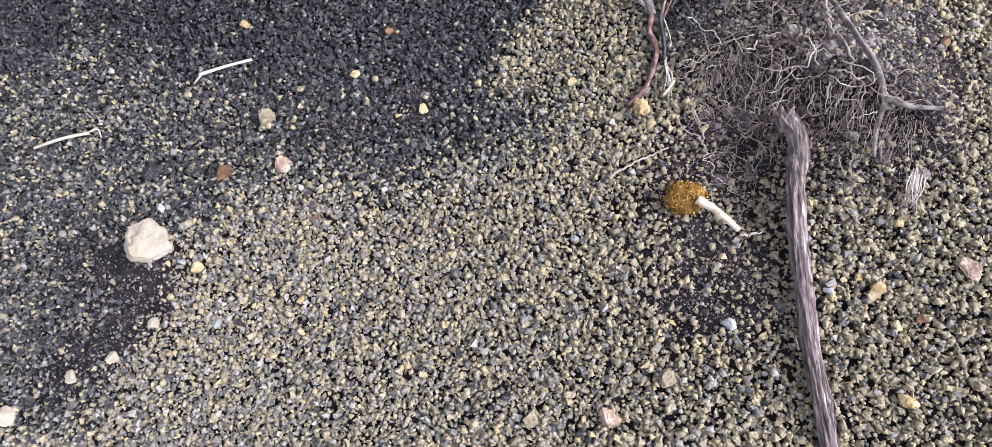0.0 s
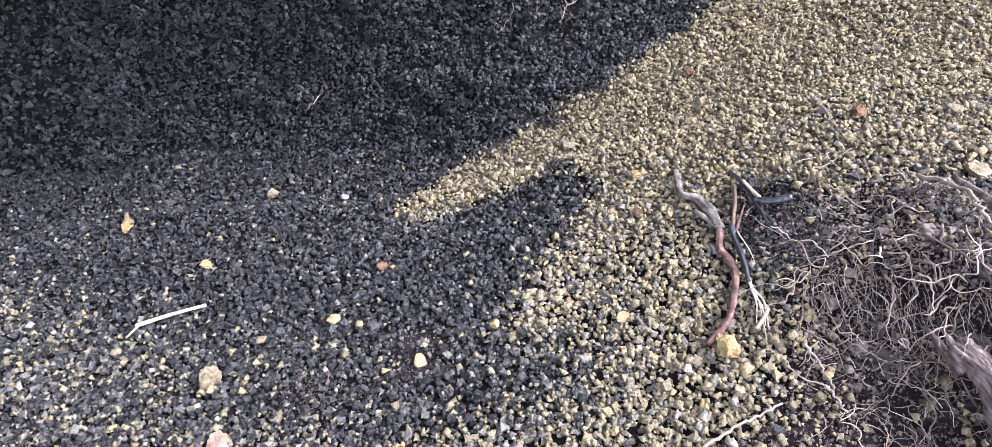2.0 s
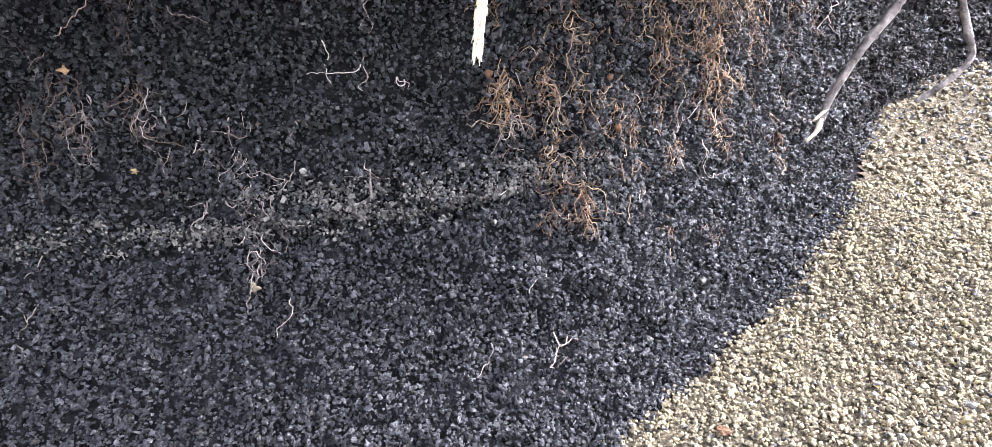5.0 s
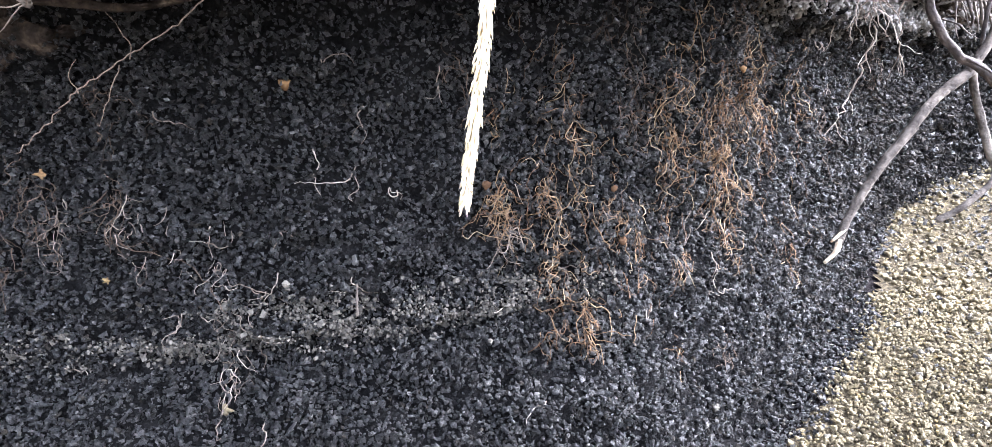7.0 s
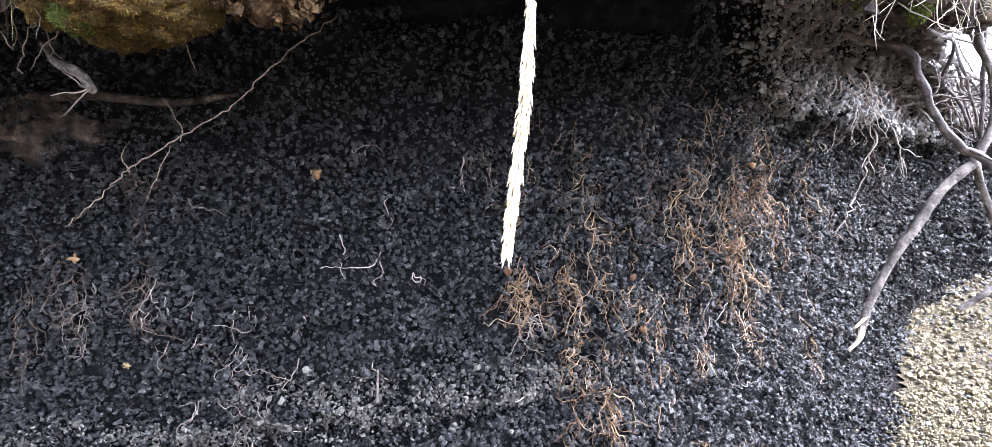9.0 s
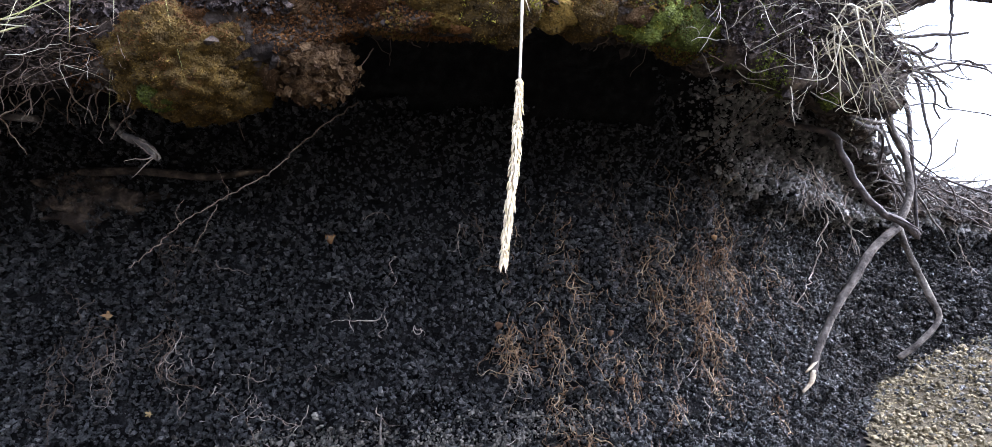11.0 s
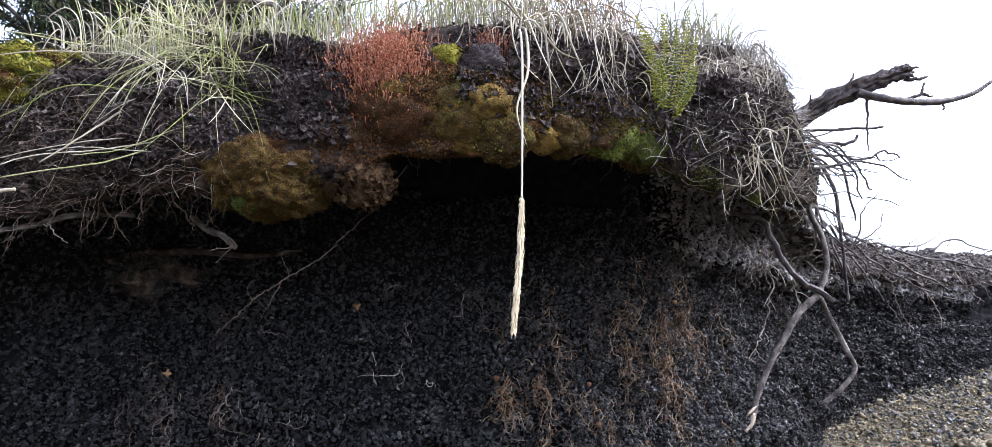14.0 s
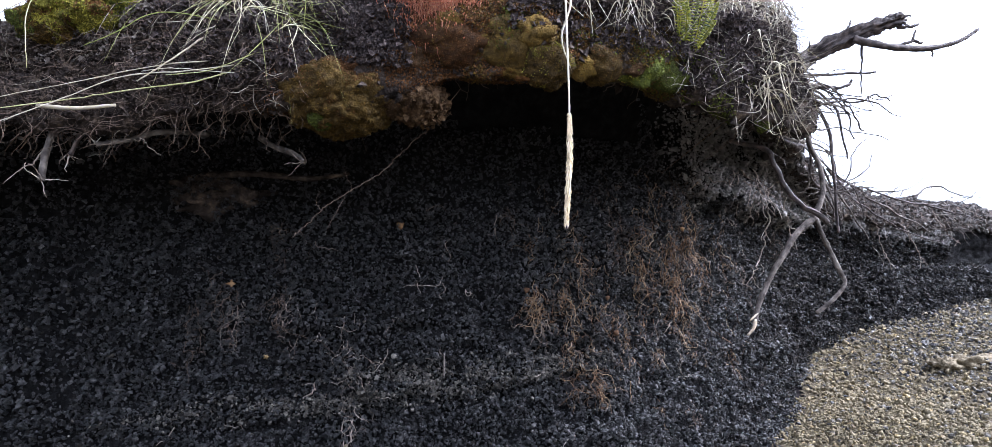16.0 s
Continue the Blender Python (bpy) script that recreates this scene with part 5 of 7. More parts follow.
a = on_wall(-0.152, 0.334, 0.012)
thing("pale_splinter", bark_stick([a, a + Vector((-0.001, -0.002, -0.02)), a + Vector((-0.002, 0.0, -0.042))], 0.0016, 0.0022, 6, 4, 0.2), M_greyroot, "grey splinter stuck upright in the black wall", "splinter")

# the pale ash above the seam, crumbling, with a ragged lower rim
q, _ = pick_on(wall_grid[20:76], wall_n[20:76], 30000, lambda m: (m[..., 0] > 0.34) & (m[..., 0] < 2.3) & (m[..., 2] > ash_z(m[..., 0]) - 0.008 + 0.012 * np.sin(m[..., 0] * 47)) & (m[..., 2] < 1.0))
q = q[RNG.uniform(size=len(q)) < np.interp(q[:, 0], [0.36, 0.48], [0.15, 1.0])]
s = 0.0024 * np.exp(RNG.normal(0, 0.45, len(q))) * np.interp(q[:, 0], [0.5, 1.2], [1.0, 1.7])
v, t = grains(q - np.array((0, 1, 0)) * (s * RNG.uniform(-0.3, 1.3, len(q)))[:, None], s, 0.3, 0.75, nub=True)
tri_object("ash_crust", v, t, M_ashpale, 0.5, "stuff", "pale grey crumbling ash above the black tephra", "ash crust")
strands = []
for k in range(34):
    x = random.gauss(0.72, 0.07)
    p = wander(on_wall(x, 0.76, 0.02) + Vector((0, 0, random.uniform(-0.03, 0.04))), (random.gauss(0, 0.5), random.gauss(-0.2, 0.4), -0.6), random.uniform(0.04, 0.12), 0.008, 0.4, 0.1)
    strands.append(tube(p, taper(len(p), 0.0015, 0.0006), 4))
bundle("root_tuft", on_wall(0.72, 0.80), strands, "strand", M_fine, "whitish roots hanging over a crust of ash", "roots", W)

# the long root that slants down in front of the hollow
lr = group_at("slanting_root", (-0.30, 1.06, 0.62), "long pale root slanting down before the dark hollow", "root")
hold(lr, part("stem", twig([(-0.165, 1.13, 0.745), (-0.215, 1.085, 0.685), (-0.255, 1.075, 0.640), (-0.30, 1.06, 0.608), (-0.338, 1.045, 0.578), (-0.366, 1.038, 0.548), (-0.392, 1.03, 0.522)], 0.0009, 0.0005, 7, 9, 0.12, 0.0012), M_dullroot, None))
for a, w, L in (((-0.305, 1.07, 0.605), (0.1, 0, 1), 0.05), ((-0.315, 1.07, 0.60), (-0.4, 0, -1), 0.07), ((-0.355, 1.07, 0.575), (0.3, 0, 1), 0.04)):
    p = wander(a, w, L, 0.006, 0.3)
    hold(lr, part("rootlet", tube(p, taper(len(p), 0.0006, 0.0003), 4), M_dullroot, None))

# ---- the driftwood branch and the bare roots where the bank turns back ----
limb = group_at("dead_limb", (0.86, 1.74, 1.13), "thick dead limb with shaggy bark jutting from the turf", "limb")
hold(limb, part("trunk", bark_stick([(0.60, 1.36, 0.99), (0.74, 1.54, 1.055), (0.90, 1.70, 1.135), (0.985, 1.68, 1.178), (1.08, 1.66, 1.215), (1.155, 1.64, 1.235), (1.19, 1.635, 1.243)], 0.025, 0.014, 34, 14, 0.9), M_darkroot, None))
hold(limb, part("side_limb", bark_stick([(1.04, 1.65, 1.185), (1.09, 1.63, 1.16), (1.14, 1.62, 1.145), (1.24, 1.62, 1.143), (1.336, 1.62, 1.167), (1.403, 1.62, 1.205)], 0.012, 0.004, 11, 8, 0.3), M_darkroot, None))
for pts, r in (([(1.18, 1.635, 1.25), (1.21, 1.63, 1.25)], 0.006), ([(1.17, 1.64, 1.22), (1.20, 1.63, 1.215), (1.235, 1.63, 1.225)], 0.007), ([(1.14, 1.63, 1.15), (1.19, 1.62, 1.165), (1.21, 1.62, 1.20)], 0.006),
               ([(1.20, 1.62, 1.165), (1.225, 1.62, 1.16)], 0.005), ([(1.02, 1.67, 1.21), (1.045, 1.67, 1.235), (1.05, 1.67, 1.25)], 0.005), ([(1.25, 1.62, 1.14), (1.245, 1.62, 1.115)], 0.003),
               ([(0.93, 1.69, 1.165), (0.925, 1.68, 1.195)], 0.004), ([(1.07, 1.66, 1.18), (1.06, 1.66, 1.10), (1.045, 1.66, 1.02)], 0.004)):
    hold(limb, part("snag", twig(pts, r, r * 0.4, 7, 6, 0.15, 0.0015), M_darkroot, None))
for k in range(22):
    i = random.uniform(0, 1)
    a = Vector((0.88, 1.73, 1.135)).lerp(Vector((1.18, 1.637, 1.242)), i) + Vector((0, -0.005, random.choice((-1, 1)) * (0.020 - 0.009 * i)))
    hold(limb, part("bark_strip", twig([a, a + Vector((random.uniform(0.01, 0.03), random.uniform(-0.01, 0.01), random.uniform(-0.002, 0.014)))], 0.003, 0.0008, 5, 4, 0.2), M_darkroot, None))
R = "bare roots at the turn of the bank"


def crook(pts, jitter):
    """A path bent at many small knees, as roots are."""
    p = smooth_path(pts, 3)
    return [p[0]] + [q + Vector((random.gauss(0, jitter * 0.5 + 0.0014), random.gauss(0, jitter * 0.5 + 0.001), random.gauss(0, jitter * 0.5 + 0.001))) for q in p[1:]]


def bare_root(pts, r0, r1, m=M_greyroot, label="weathered grey root hanging from the bank", jitter=0.002, sides=10):
    root = thing("bare_root", bark_stick(crook(pts, jitter), r0 * 0.55, r1 * 0.5, sides, 4, 0.3), m, label, "root", R)
    for k in range(2):
        s = Vector(random.choice(pts[1:-1] if len(pts) > 2 else pts))
        b = wander(s, (random.gauss(0.4, 0.7), random.gauss(-0.2, 0.4), random.gauss(-0.5, 0.6)), random.uniform(0.03, 0.10), 0.010, 0.22, 0.05)
        thing("side_rootlet", tube(b, taper(len(b), min(r0, 0.004) * 0.5, 0.0006), 5), m, "thin side rootlet of a bare hanging root", "root", R)
    return root


def fan_root(pts, r0, r1):
    a = Vector(pts[0])
    bare_root([Vector((0.62, 1.36, 0.90 + 0.6 * (a.z - 1.0))), (Vector((0.62, 1.36, 0.92 + 0.6 * (a.z - 1.0))) + a) / 2 + Vector((0.02, -0.02, 0.02))] + pts, r0, r1, random.choice((M_darkroot, M_greyroot, M_darkroot)))


fan_root([(0.86, 1.75, 1.1), (0.95, 1.71, 1.1), (1.05, 1.7, 1.1), (1.125, 1.7, 1.105)], 0.01, 0.006)
fan_root([(0.86, 1.75, 1.07), (0.96, 1.71, 1.06), (1.03, 1.7, 1.06), (1.055, 1.7, 1.08)], 0.013, 0.007)
fan_root([(0.88, 1.74, 1.03), (0.965, 1.7, 1.024), (1.05, 1.7, 1.01), (1.095, 1.7, 1.025), (1.125, 1.7, 1.034), (1.16, 1.7, 1.015)], 0.008, 0.004)
fan_root([(0.86, 1.74, 1.05), (0.915, 1.7, 1.03), (0.962, 1.7, 0.93), (0.962, 1.7, 0.82), (0.966, 1.71, 0.72), (0.958, 1.71, 0.63)], 0.012, 0.007)
fan_root([(0.88, 1.72, 1.06), (0.948, 1.7, 1.04), (0.994, 1.7, 0.977), (1, 1.7, 0.9), (1.012, 1.7, 0.84)], 0.01, 0.005)
fan_root([(0.9, 1.71, 1.09), (0.98, 1.7, 1.04), (1.03, 1.7, 0.97), (1.035, 1.7, 0.9)], 0.008, 0.004)
fan_root([(1.02, 1.7, 1.01), (1.035, 1.7, 0.995), (1.05, 1.7, 0.95), (1.07, 1.7, 0.925)], 0.006, 0.004)
fan_root([(0.95, 1.86, 1.05), (1.012, 1.88, 0.95), (1.02, 1.9, 0.85), (1.06, 1.9, 0.77), (1.09, 1.92, 0.72)], 0.011, 0.006)
fan_root([(1.02, 1.9, 0.82), (1.1, 1.92, 0.8), (1.15, 1.9, 0.86), (1.165, 1.9, 0.925), (1.22, 1.9, 0.965)], 0.007, 0.003)
fan_root([(1.13, 1.92, 0.83), (1.2, 1.9, 0.86), (1.23, 1.9, 0.91)], 0.005, 0.003)
fan_root([(0.9, 1.8, 0.98), (0.93, 1.75, 0.9), (0.94, 1.72, 0.8), (0.98, 1.74, 0.7)], 0.008, 0.005)
for k in range(26):
    a = Vector((random.uniform(0.60, 0.68), random.uniform(1.33, 1.44), random.uniform(0.84, 1.0)))
    p = wander(a, (random.gauss(0.9, 0.3), random.gauss(0.35, 0.3), random.gauss(-0.1, 0.45)), random.uniform(0.10, 0.34), 0.022, 0.24, 0.07)
    thing("bare_root", bark_stick(p, random.uniform(0.0018, 0.0045), 0.0009, 8, 3, 0.35), random.choice((M_darkroot, M_greyroot, M_darkroot)), "thin crooked root sticking out of the turf's end", "root", R)
bare_root([(0.47, 1.30, 0.77), (0.52, 1.255, 0.735), (0.537, 1.25, 0.697), (0.561, 1.25, 0.647), (0.594, 1.25, 0.609), (0.645, 1.255, 0.578)], 0.0085, 0.0105, M_darkroot, "thick dark root curving out under the turf", 0.001, 12)
fk = group_at("forked_root", (0.632, 1.29, 0.59), "grey forked root hanging before the black wall", "root", R)
hold(fk, part("upper_stem", bark_stick([(0.60, 1.36, 0.86), (0.64, 1.30, 0.80), (0.646, 1.29, 0.75), (0.662, 1.29, 0.705), (0.660, 1.29, 0.645), (0.632, 1.29, 0.590)], 0.0046, 0.006, 11, 9, 0.3), M_greyroot, None))
hold(fk, part("long_arm", bark_stick([(0.640, 1.29, 0.597), (0.589, 1.285, 0.559), (0.553, 1.28, 0.515), (0.520, 1.28, 0.469), (0.488, 1.278, 0.411), (0.475, 1.275, 0.378)], 0.0066, 0.0048, 12, 9, 0.3), M_greyroot, None))
hold(fk, part("torn_tip", twig([(0.476, 1.275, 0.382), (0.470, 1.272, 0.366), (0.456, 1.272, 0.352)], 0.0045, 0.0022, 7, 5), M_palewood, None, "pale torn tip"))
hold(fk, part("torn_tip", twig([(0.482, 1.275, 0.395), (0.462, 1.27, 0.380)], 0.003, 0.0014, 6, 5), M_palewood, None, "pale torn tip"))
hold(fk, part("short_arm", bark_stick([(0.640, 1.295, 0.60), (0.656, 1.31, 0.575), (0.675, 1.32, 0.542), (0.694, 1.32, 0.492), (0.705, 1.32, 0.455), (0.672, 1.32, 0.420), (0.64, 1.33, 0.395)], 0.005, 0.0042, 11, 8, 0.3), M_greyroot, None))


def edge_root(pts, r):
    bare_root(pts, r, r * 0.45, random.choice((M_greyroot, M_darkroot)), "weathered root lying over the edge of the bank", 0.006)


edge_root([(1.35, 2.28, 0.9), (1.5, 2.42, 0.93), (1.625, 2.48, 0.93), (1.775, 2.5, 0.885), (1.95, 2.55, 0.88), (2.1, 2.65, 0.9)], 0.011)
edge_root([(1.33, 2.25, 0.93), (1.45, 2.35, 0.92), (1.6, 2.42, 0.86), (1.75, 2.45, 0.8), (1.85, 2.46, 0.74)], 0.01)
edge_root([(1.2, 2.1, 0.92), (1.4, 2.3, 0.88), (1.58, 2.42, 0.82), (1.7, 2.44, 0.76), (1.9, 2.46, 0.7)], 0.008)
edge_root([(1.62, 2.5, 0.93), (1.78, 2.5, 0.93), (1.9, 2.5, 1)], 0.006)
edge_root([(1.12, 2, 0.9), (1.22, 2.1, 0.83), (1.34, 2.2, 0.78), (1.45, 2.28, 0.7)], 0.009)
edge_root([(1.9, 2.6, 0.93), (2.05, 2.66, 0.99), (2.2, 2.7, 0.96), (2.4, 2.8, 0.97)], 0.008)
edge_root([(2.05, 2.75, 0.93), (2.2, 2.74, 0.88), (2.35, 2.76, 0.84)], 0.008)
edge_root([(1.05, 1.95, 0.88), (1.15, 2, 0.8), (1.2, 2.05, 0.72)], 0.007)
for pts in ([(1.50, 2.40, 0.85), (1.60, 2.44, 0.78), (1.62, 2.46, 0.70), (1.65, 2.46, 0.62), (1.67, 2.47, 0.56), (1.70, 2.47, 0.50)], [(1.72, 2.46, 0.78), (1.80, 2.5, 0.70), (1.84, 2.5, 0.62)], [(2.0, 2.62, 0.86), (2.06, 2.62, 0.76), (2.12, 2.63, 0.72)],
            [(0.84, 1.85, 0.78), (0.82, 1.84, 0.66), (0.80, 1.86, 0.58), (0.74, 1.80, 0.52)], [(0.93, 1.93, 0.80), (0.95, 1.95, 0.70), (1.0, 2.0, 0.62)]):
    hr = group_at("pale_hanging_root", pts[0], "whitish crooked root hanging before the black wall", "root", R)
    p = smooth_path(pts, 8)
    p = [q + Vector((random.gauss(0, 0.004), random.gauss(0, 0.003), random.gauss(0, 0.002))) for q in p]
    hold(hr, part("stem", tube(p, taper(len(p), 0.0024, 0.0010), 6), M_fine, None))
    for k in range(5):
        b = wander(random.choice(p), (random.gauss(0, 0.6), -0.1, -0.8), random.uniform(0.03, 0.08), 0.008, 0.35)
        hold(hr, part("rootlet", tube(b, taper(len(b), 0.0012, 0.0005), 4), M_fine, None))
vf = ([], [])
for k in range(150):
    u = random.uniform(0.9, 2.4)
    x, y = u, float(np.interp(u, LIP_X, LIP_Y))
    z = float(np.interp(u, UW, TOP_Z))
    p = wander((x + random.uniform(-0.05, 0.05), y + random.uniform(-0.06, 0.10), z + random.uniform(-0.14, 0.03)), (random.gauss(0.5, 0.8), random.gauss(-0.3, 0.5), random.gauss(-0.1, 0.5)), random.uniform(0.05, 0.22), 0.012, 0.28, 0.05)
    tube(p, taper(len(p), random.uniform(0.0012, 0.0035), 0.0008), 4, *vf)
tagged(thing("root_litter", vf, M_greyroot, "litter of thin grey roots along the bank's edge", "roots"), kind="stuff")

# dusty crumbs along the top of the bank where it turns back
p, nn = pick_on(turf_grid[2:60], turf_n[2:60], 15000, lambda m: (m[..., 0] > 0.72) & (m[..., 0] < 2.8) & (m[..., 1] < 3.6) & (m[..., 1] > 1.45))
s = 0.0055 * np.exp(RNG.normal(0, 0.45, len(p)))
v, t = grains(p + nn * (s * RNG.uniform(-0.4, 0.9, len(p)))[:, None], s, nub=True)
tri_object("bank_crumbs", v, t, M_bankdust, 0.6, "stuff", "dusty grey crumbs of soil along the bank's top", "soil")

# ---- the turf edge: crumbs, lichen, moss, fern and grass ----
def lip(x):
    return float(np.interp(x, LIP_X, LIP_Y)), float(np.interp(x, LIP_X, LIP_Z)), float(np.interp(x, LIP_X, TOP_Z))


p, nn = pick_on(turf_grid[:47], turf_n[:47], 17000, lambda m: (m[..., 0] > -1.15) & (m[..., 0] < 2.4))
s = 0.0034 * np.exp(RNG.normal(0, 0.45, len(p)))
v, t = grains(p + nn * (s * RNG.uniform(-0.2, 0.8, len(p)))[:, None], s, small=True)
tri_object("turf_crumbs", v, t, M_turf, 0.0, "stuff", "dark crumbs of peat on the turf's face", "soil")


def plates(n, x0, x1, z0, z1, size, material, name, label):
    """Curled leafy plates, each a bent little dish with a ragged rim."""
    v, f = [], []
    for k in range(n):
        x, z = random.uniform(x0, x1), random.uniform(z0, z1)
        c = on_turf(x, z, random.uniform(0.0, 0.012))
        if c.y > 1.25 and x < 0.5:
            continue
        r = size * min(2.2, math.exp(random.gauss(0, 0.42)))
        rot = Euler((random.gauss(1.2, 0.6), random.gauss(0, 0.5), random.gauss(0, 0.8))).to_matrix()
        m, b = 5, len(v)
        for ring, q in ((0.0, 0), (0.6, 1), (1.0, 2)):
            for i in range(m if q else 1):
                a = 2 * math.pi * i / m
                rr = r * ring * (random.uniform(0.45, 1.45) if q == 2 else 1)
                v.append(c + rot @ Vector((math.cos(a) * rr, math.sin(a) * rr, r * (0.45 * ring * ring + (random.uniform(-0.5, 0.7) if q == 2 else 0)))))
        for i in range(m):
            j = (i + 1) % m
            f += [(b, b + 1 + i, b + 1 + j), (b + 1 + i, b + 1 + m + i, b + 1 + m + j, b + 1 + j)]
    tagged(thing(name, (v, f), material, label, "lichen"), kind="stuff")


plates(6500, -0.44, -0.20, 0.77, 1.0, 0.0024, M_lichen, "leafy_lichen", "dark curled leafy lichen on the turf's face")
plates(1800, -0.62, -0.42, 0.75, 0.93, 0.0028, M_lichen, "leafy_lichen", "dark curled leafy lichen under grass tufts")
plates(1700, -0.86, -0.60, 0.80, 0.90, 0.0020, M_greyroot, "leafy_lichen", "grey curled leafy lichen under a moss mound")
plates(3400, 0.25, 0.52, 0.76, 0.93, 0.0026, M_lichen, "leafy_lichen", "dark curled leafy lichen at the end of the turf")
plates(5200, -0.95, -0.42, 0.70, 0.84, 0.0021, M_turf, "leafy_lichen", "dark ragged lichen on the turf under grass")
plates(3800, 0.50, 0.70, 0.80, 1.0, 0.0024, M_lichen, "leafy_lichen", "dark curled leafy lichen round the turf's end")
plates(2200, -0.05, 0.26, 0.82, 0.97, 0.0026, M_lichen, "leafy_lichen", "dark curled leafy lichen between grass tufts")


def moss(name, centre, radii, material, label, shoots=900, shoot=0.006, seed=1.0, sub=4, second=None, rough=0.22, up=0.3):
    """A cushion of moss: a rounded, dented body under a dense nap of tiny shoots; the second kind grows in patches, mostly on top."""
    body = lump(centre, radii, sub, rough, 1.5, seed, 0, 0.12)
    body = ([q + (q - Vector(centre)) * 0.05 * noise.fractal(q * 260, 0.6, 2.0, 2) for q in body[0]], body[1])
    ob = group_at(name, centre, label, "moss")
    hold(ob, part("cushion", body, material, None))
    c = Vector(centre)
    nap = {material: ([], []), second: ([], [])}
    size = max(radii)
    tris = random.choices(body[1], k=int(shoots * 1.6))
    for f3 in tris:
        a, b, e = (body[0][i] for i in f3)
        s, t = sorted((random.random(), random.random()))
        q = a * s + b * (t - s) + e * (1 - t)
        n = (b - a).cross(e - a).normalized()
        if n.dot(q - c) < 0:
            n = -n
        d = (n + Vector((random.gauss(0, 0.3), random.gauss(0, 0.3), random.gauss(up, 0.3)))).normalized()
        patch = noise.fractal((q - c) / size * 1.6 + Vector((seed, 0, 2 * seed)), 0.8, 2.0, 3) + 0.5 * (q.z - c.z) / radii[2] + random.gauss(0, 0.15)
        v, f = nap[second if second and patch > 0.05 else material]
        h, r = shoot * 0.55 * random.uniform(0.4, 1.5), shoot * random.uniform(0.13, 0.26)
        s = d.orthogonal().normalized()
        w = d.cross(s)
        k = len(v)
        q = q - d * h * 0.3
        v += [q + s * r, q + (s * -0.5 + w * 0.87) * r, q + (s * -0.5 - w * 0.87) * r, q + d * h]
        f += [(k, k + 1, k + 3), (k + 1, k + 2, k + 3), (k + 2, k, k + 3)]
    for m, vf in nap.items():
        if m and vf[0]:
            hold(ob, part("fuzz", vf, m, None, "", False))
    return ob


moss("moss_cushion", (-0.312, 0.985, 0.734), (0.083, 0.07, 0.056), M_mossgold, "big olive gold moss cushion hanging from the turf", 12000, 0.0050, 2.0, 5, M_mossrust, 0.26)
moss("moss_cushion", (-0.335, 0.965, 0.697), (0.022, 0.022, 0.018), M_mossgreen, "green tuft of moss under an olive cushion", 900, 0.005, 2.7, 3)
moss("moss_cushion", (-0.285, 0.985, 0.775), (0.065, 0.05, 0.026), M_mossrust, "rusty moss on top of an olive cushion", 1600, 0.006, 8.0, 4)
moss("crumbly_moss", (-0.186, 0.995, 0.732), (0.042, 0.04, 0.034), M_mossbrown, "brown crumbly lump of moss hanging under the turf", 2600, 0.005, 4.4, 4, None, 0.24)
moss("moss_cushion", (-0.225, 1.00, 0.74), (0.035, 0.035, 0.032), M_mossbrown, "brown moss between two cushions", 1400, 0.005, 5.4, 4, None, 0.24)
moss("moss_cushion", (-0.125, 0.965, 0.825), (0.075, 0.045, 0.050), M_mossrust, "rusty brown moss on the turf's face", 3000, 0.006, 6.1, 4, M_mossgold)
moss("moss_cushion", (-0.045, 0.955, 0.815), (0.055, 0.04, 0.050), M_mossgold, "olive gold moss on the turf's face", 2600, 0.0055, 7.3, 4, M_mossgreen)
moss("moss_cushion", (0.012, 0.948, 0.782), (0.044, 0.035, 0.038), M_mossgold, "olive yellow moss cushion at the turf's rim", 2600, 0.0055, 1.3, 4, M_mossyellow)
moss("moss_cushion", (0.11, 0.99, 0.795), (0.036, 0.035, 0.028), M_mossgold, "olive brown moss cushion at the turf's rim", 1900, 0.005, 3.6, 4, M_mossrust)
moss("moss_cushion", (0.180, 1.002, 0.812), (0.040, 0.022, 0.046), M_mossgreen, "bright green moss at the turf's rim", 2600, 0.0055, 4.9, 4, M_mossyellow)
moss("moss_cushion", (0.235, 1.026, 0.80), (0.042, 0.020, 0.032), M_mossgreen, "dull green moss at the turf's rim", 1300, 0.005, 5.9, 4, M_mossgold)
moss("moss_cushion", (-0.22, 0.985, 0.865), (0.035, 0.03, 0.028), M_mossgold, "olive moss beside red capsules", 1200, 0.0055, 9.1, 4, M_mossrust)
MOUND = [  # the yellow green mound on the turf: place and radius
    (-0.790, 1.02, 0.872, 0.036, M_mossgreen), (-0.745, 1.01, 0.892, 0.040, M_mossyellow), (-0.690, 1.01, 0.912, 0.042, M_mossyellow), (-0.640, 1.02, 0.915, 0.036, M_mossgold),
    (-0.700, 0.995, 0.875, 0.034, M_mossyellow), (-0.655, 1.00, 0.885, 0.028, M_mossyellow), (-0.760, 1.00, 0.855, 0.026, M_mossgold), (-0.725, 1.04, 0.930, 0.030, M_mossgold)]
for k, (x, y, z, r, m) in enumerate(MOUND):
    tone = {M_mossgreen: "green", M_mossyellow: "bright yellow green", M_mossgold: "olive and rusty"}[m]
    moss("moss_cushion", (x, y, z), (r * 1.25, r, r * 0.8), m, tone + " moss cushion on top of the turf", 3400, 0.008, 31 + k * 1.3, 4, (M_mossgold, M_mossrust, M_mossgreen)[k % 3] if m is not M_mossgold else M_mossyellow, 0.4)
moss("moss_cushion", (-0.06, 0.965, 0.905), (0.030, 0.03, 0.024), M_mossyellow, "yellow green moss beside red capsules", 1000, 0.006, 3.3, 4)
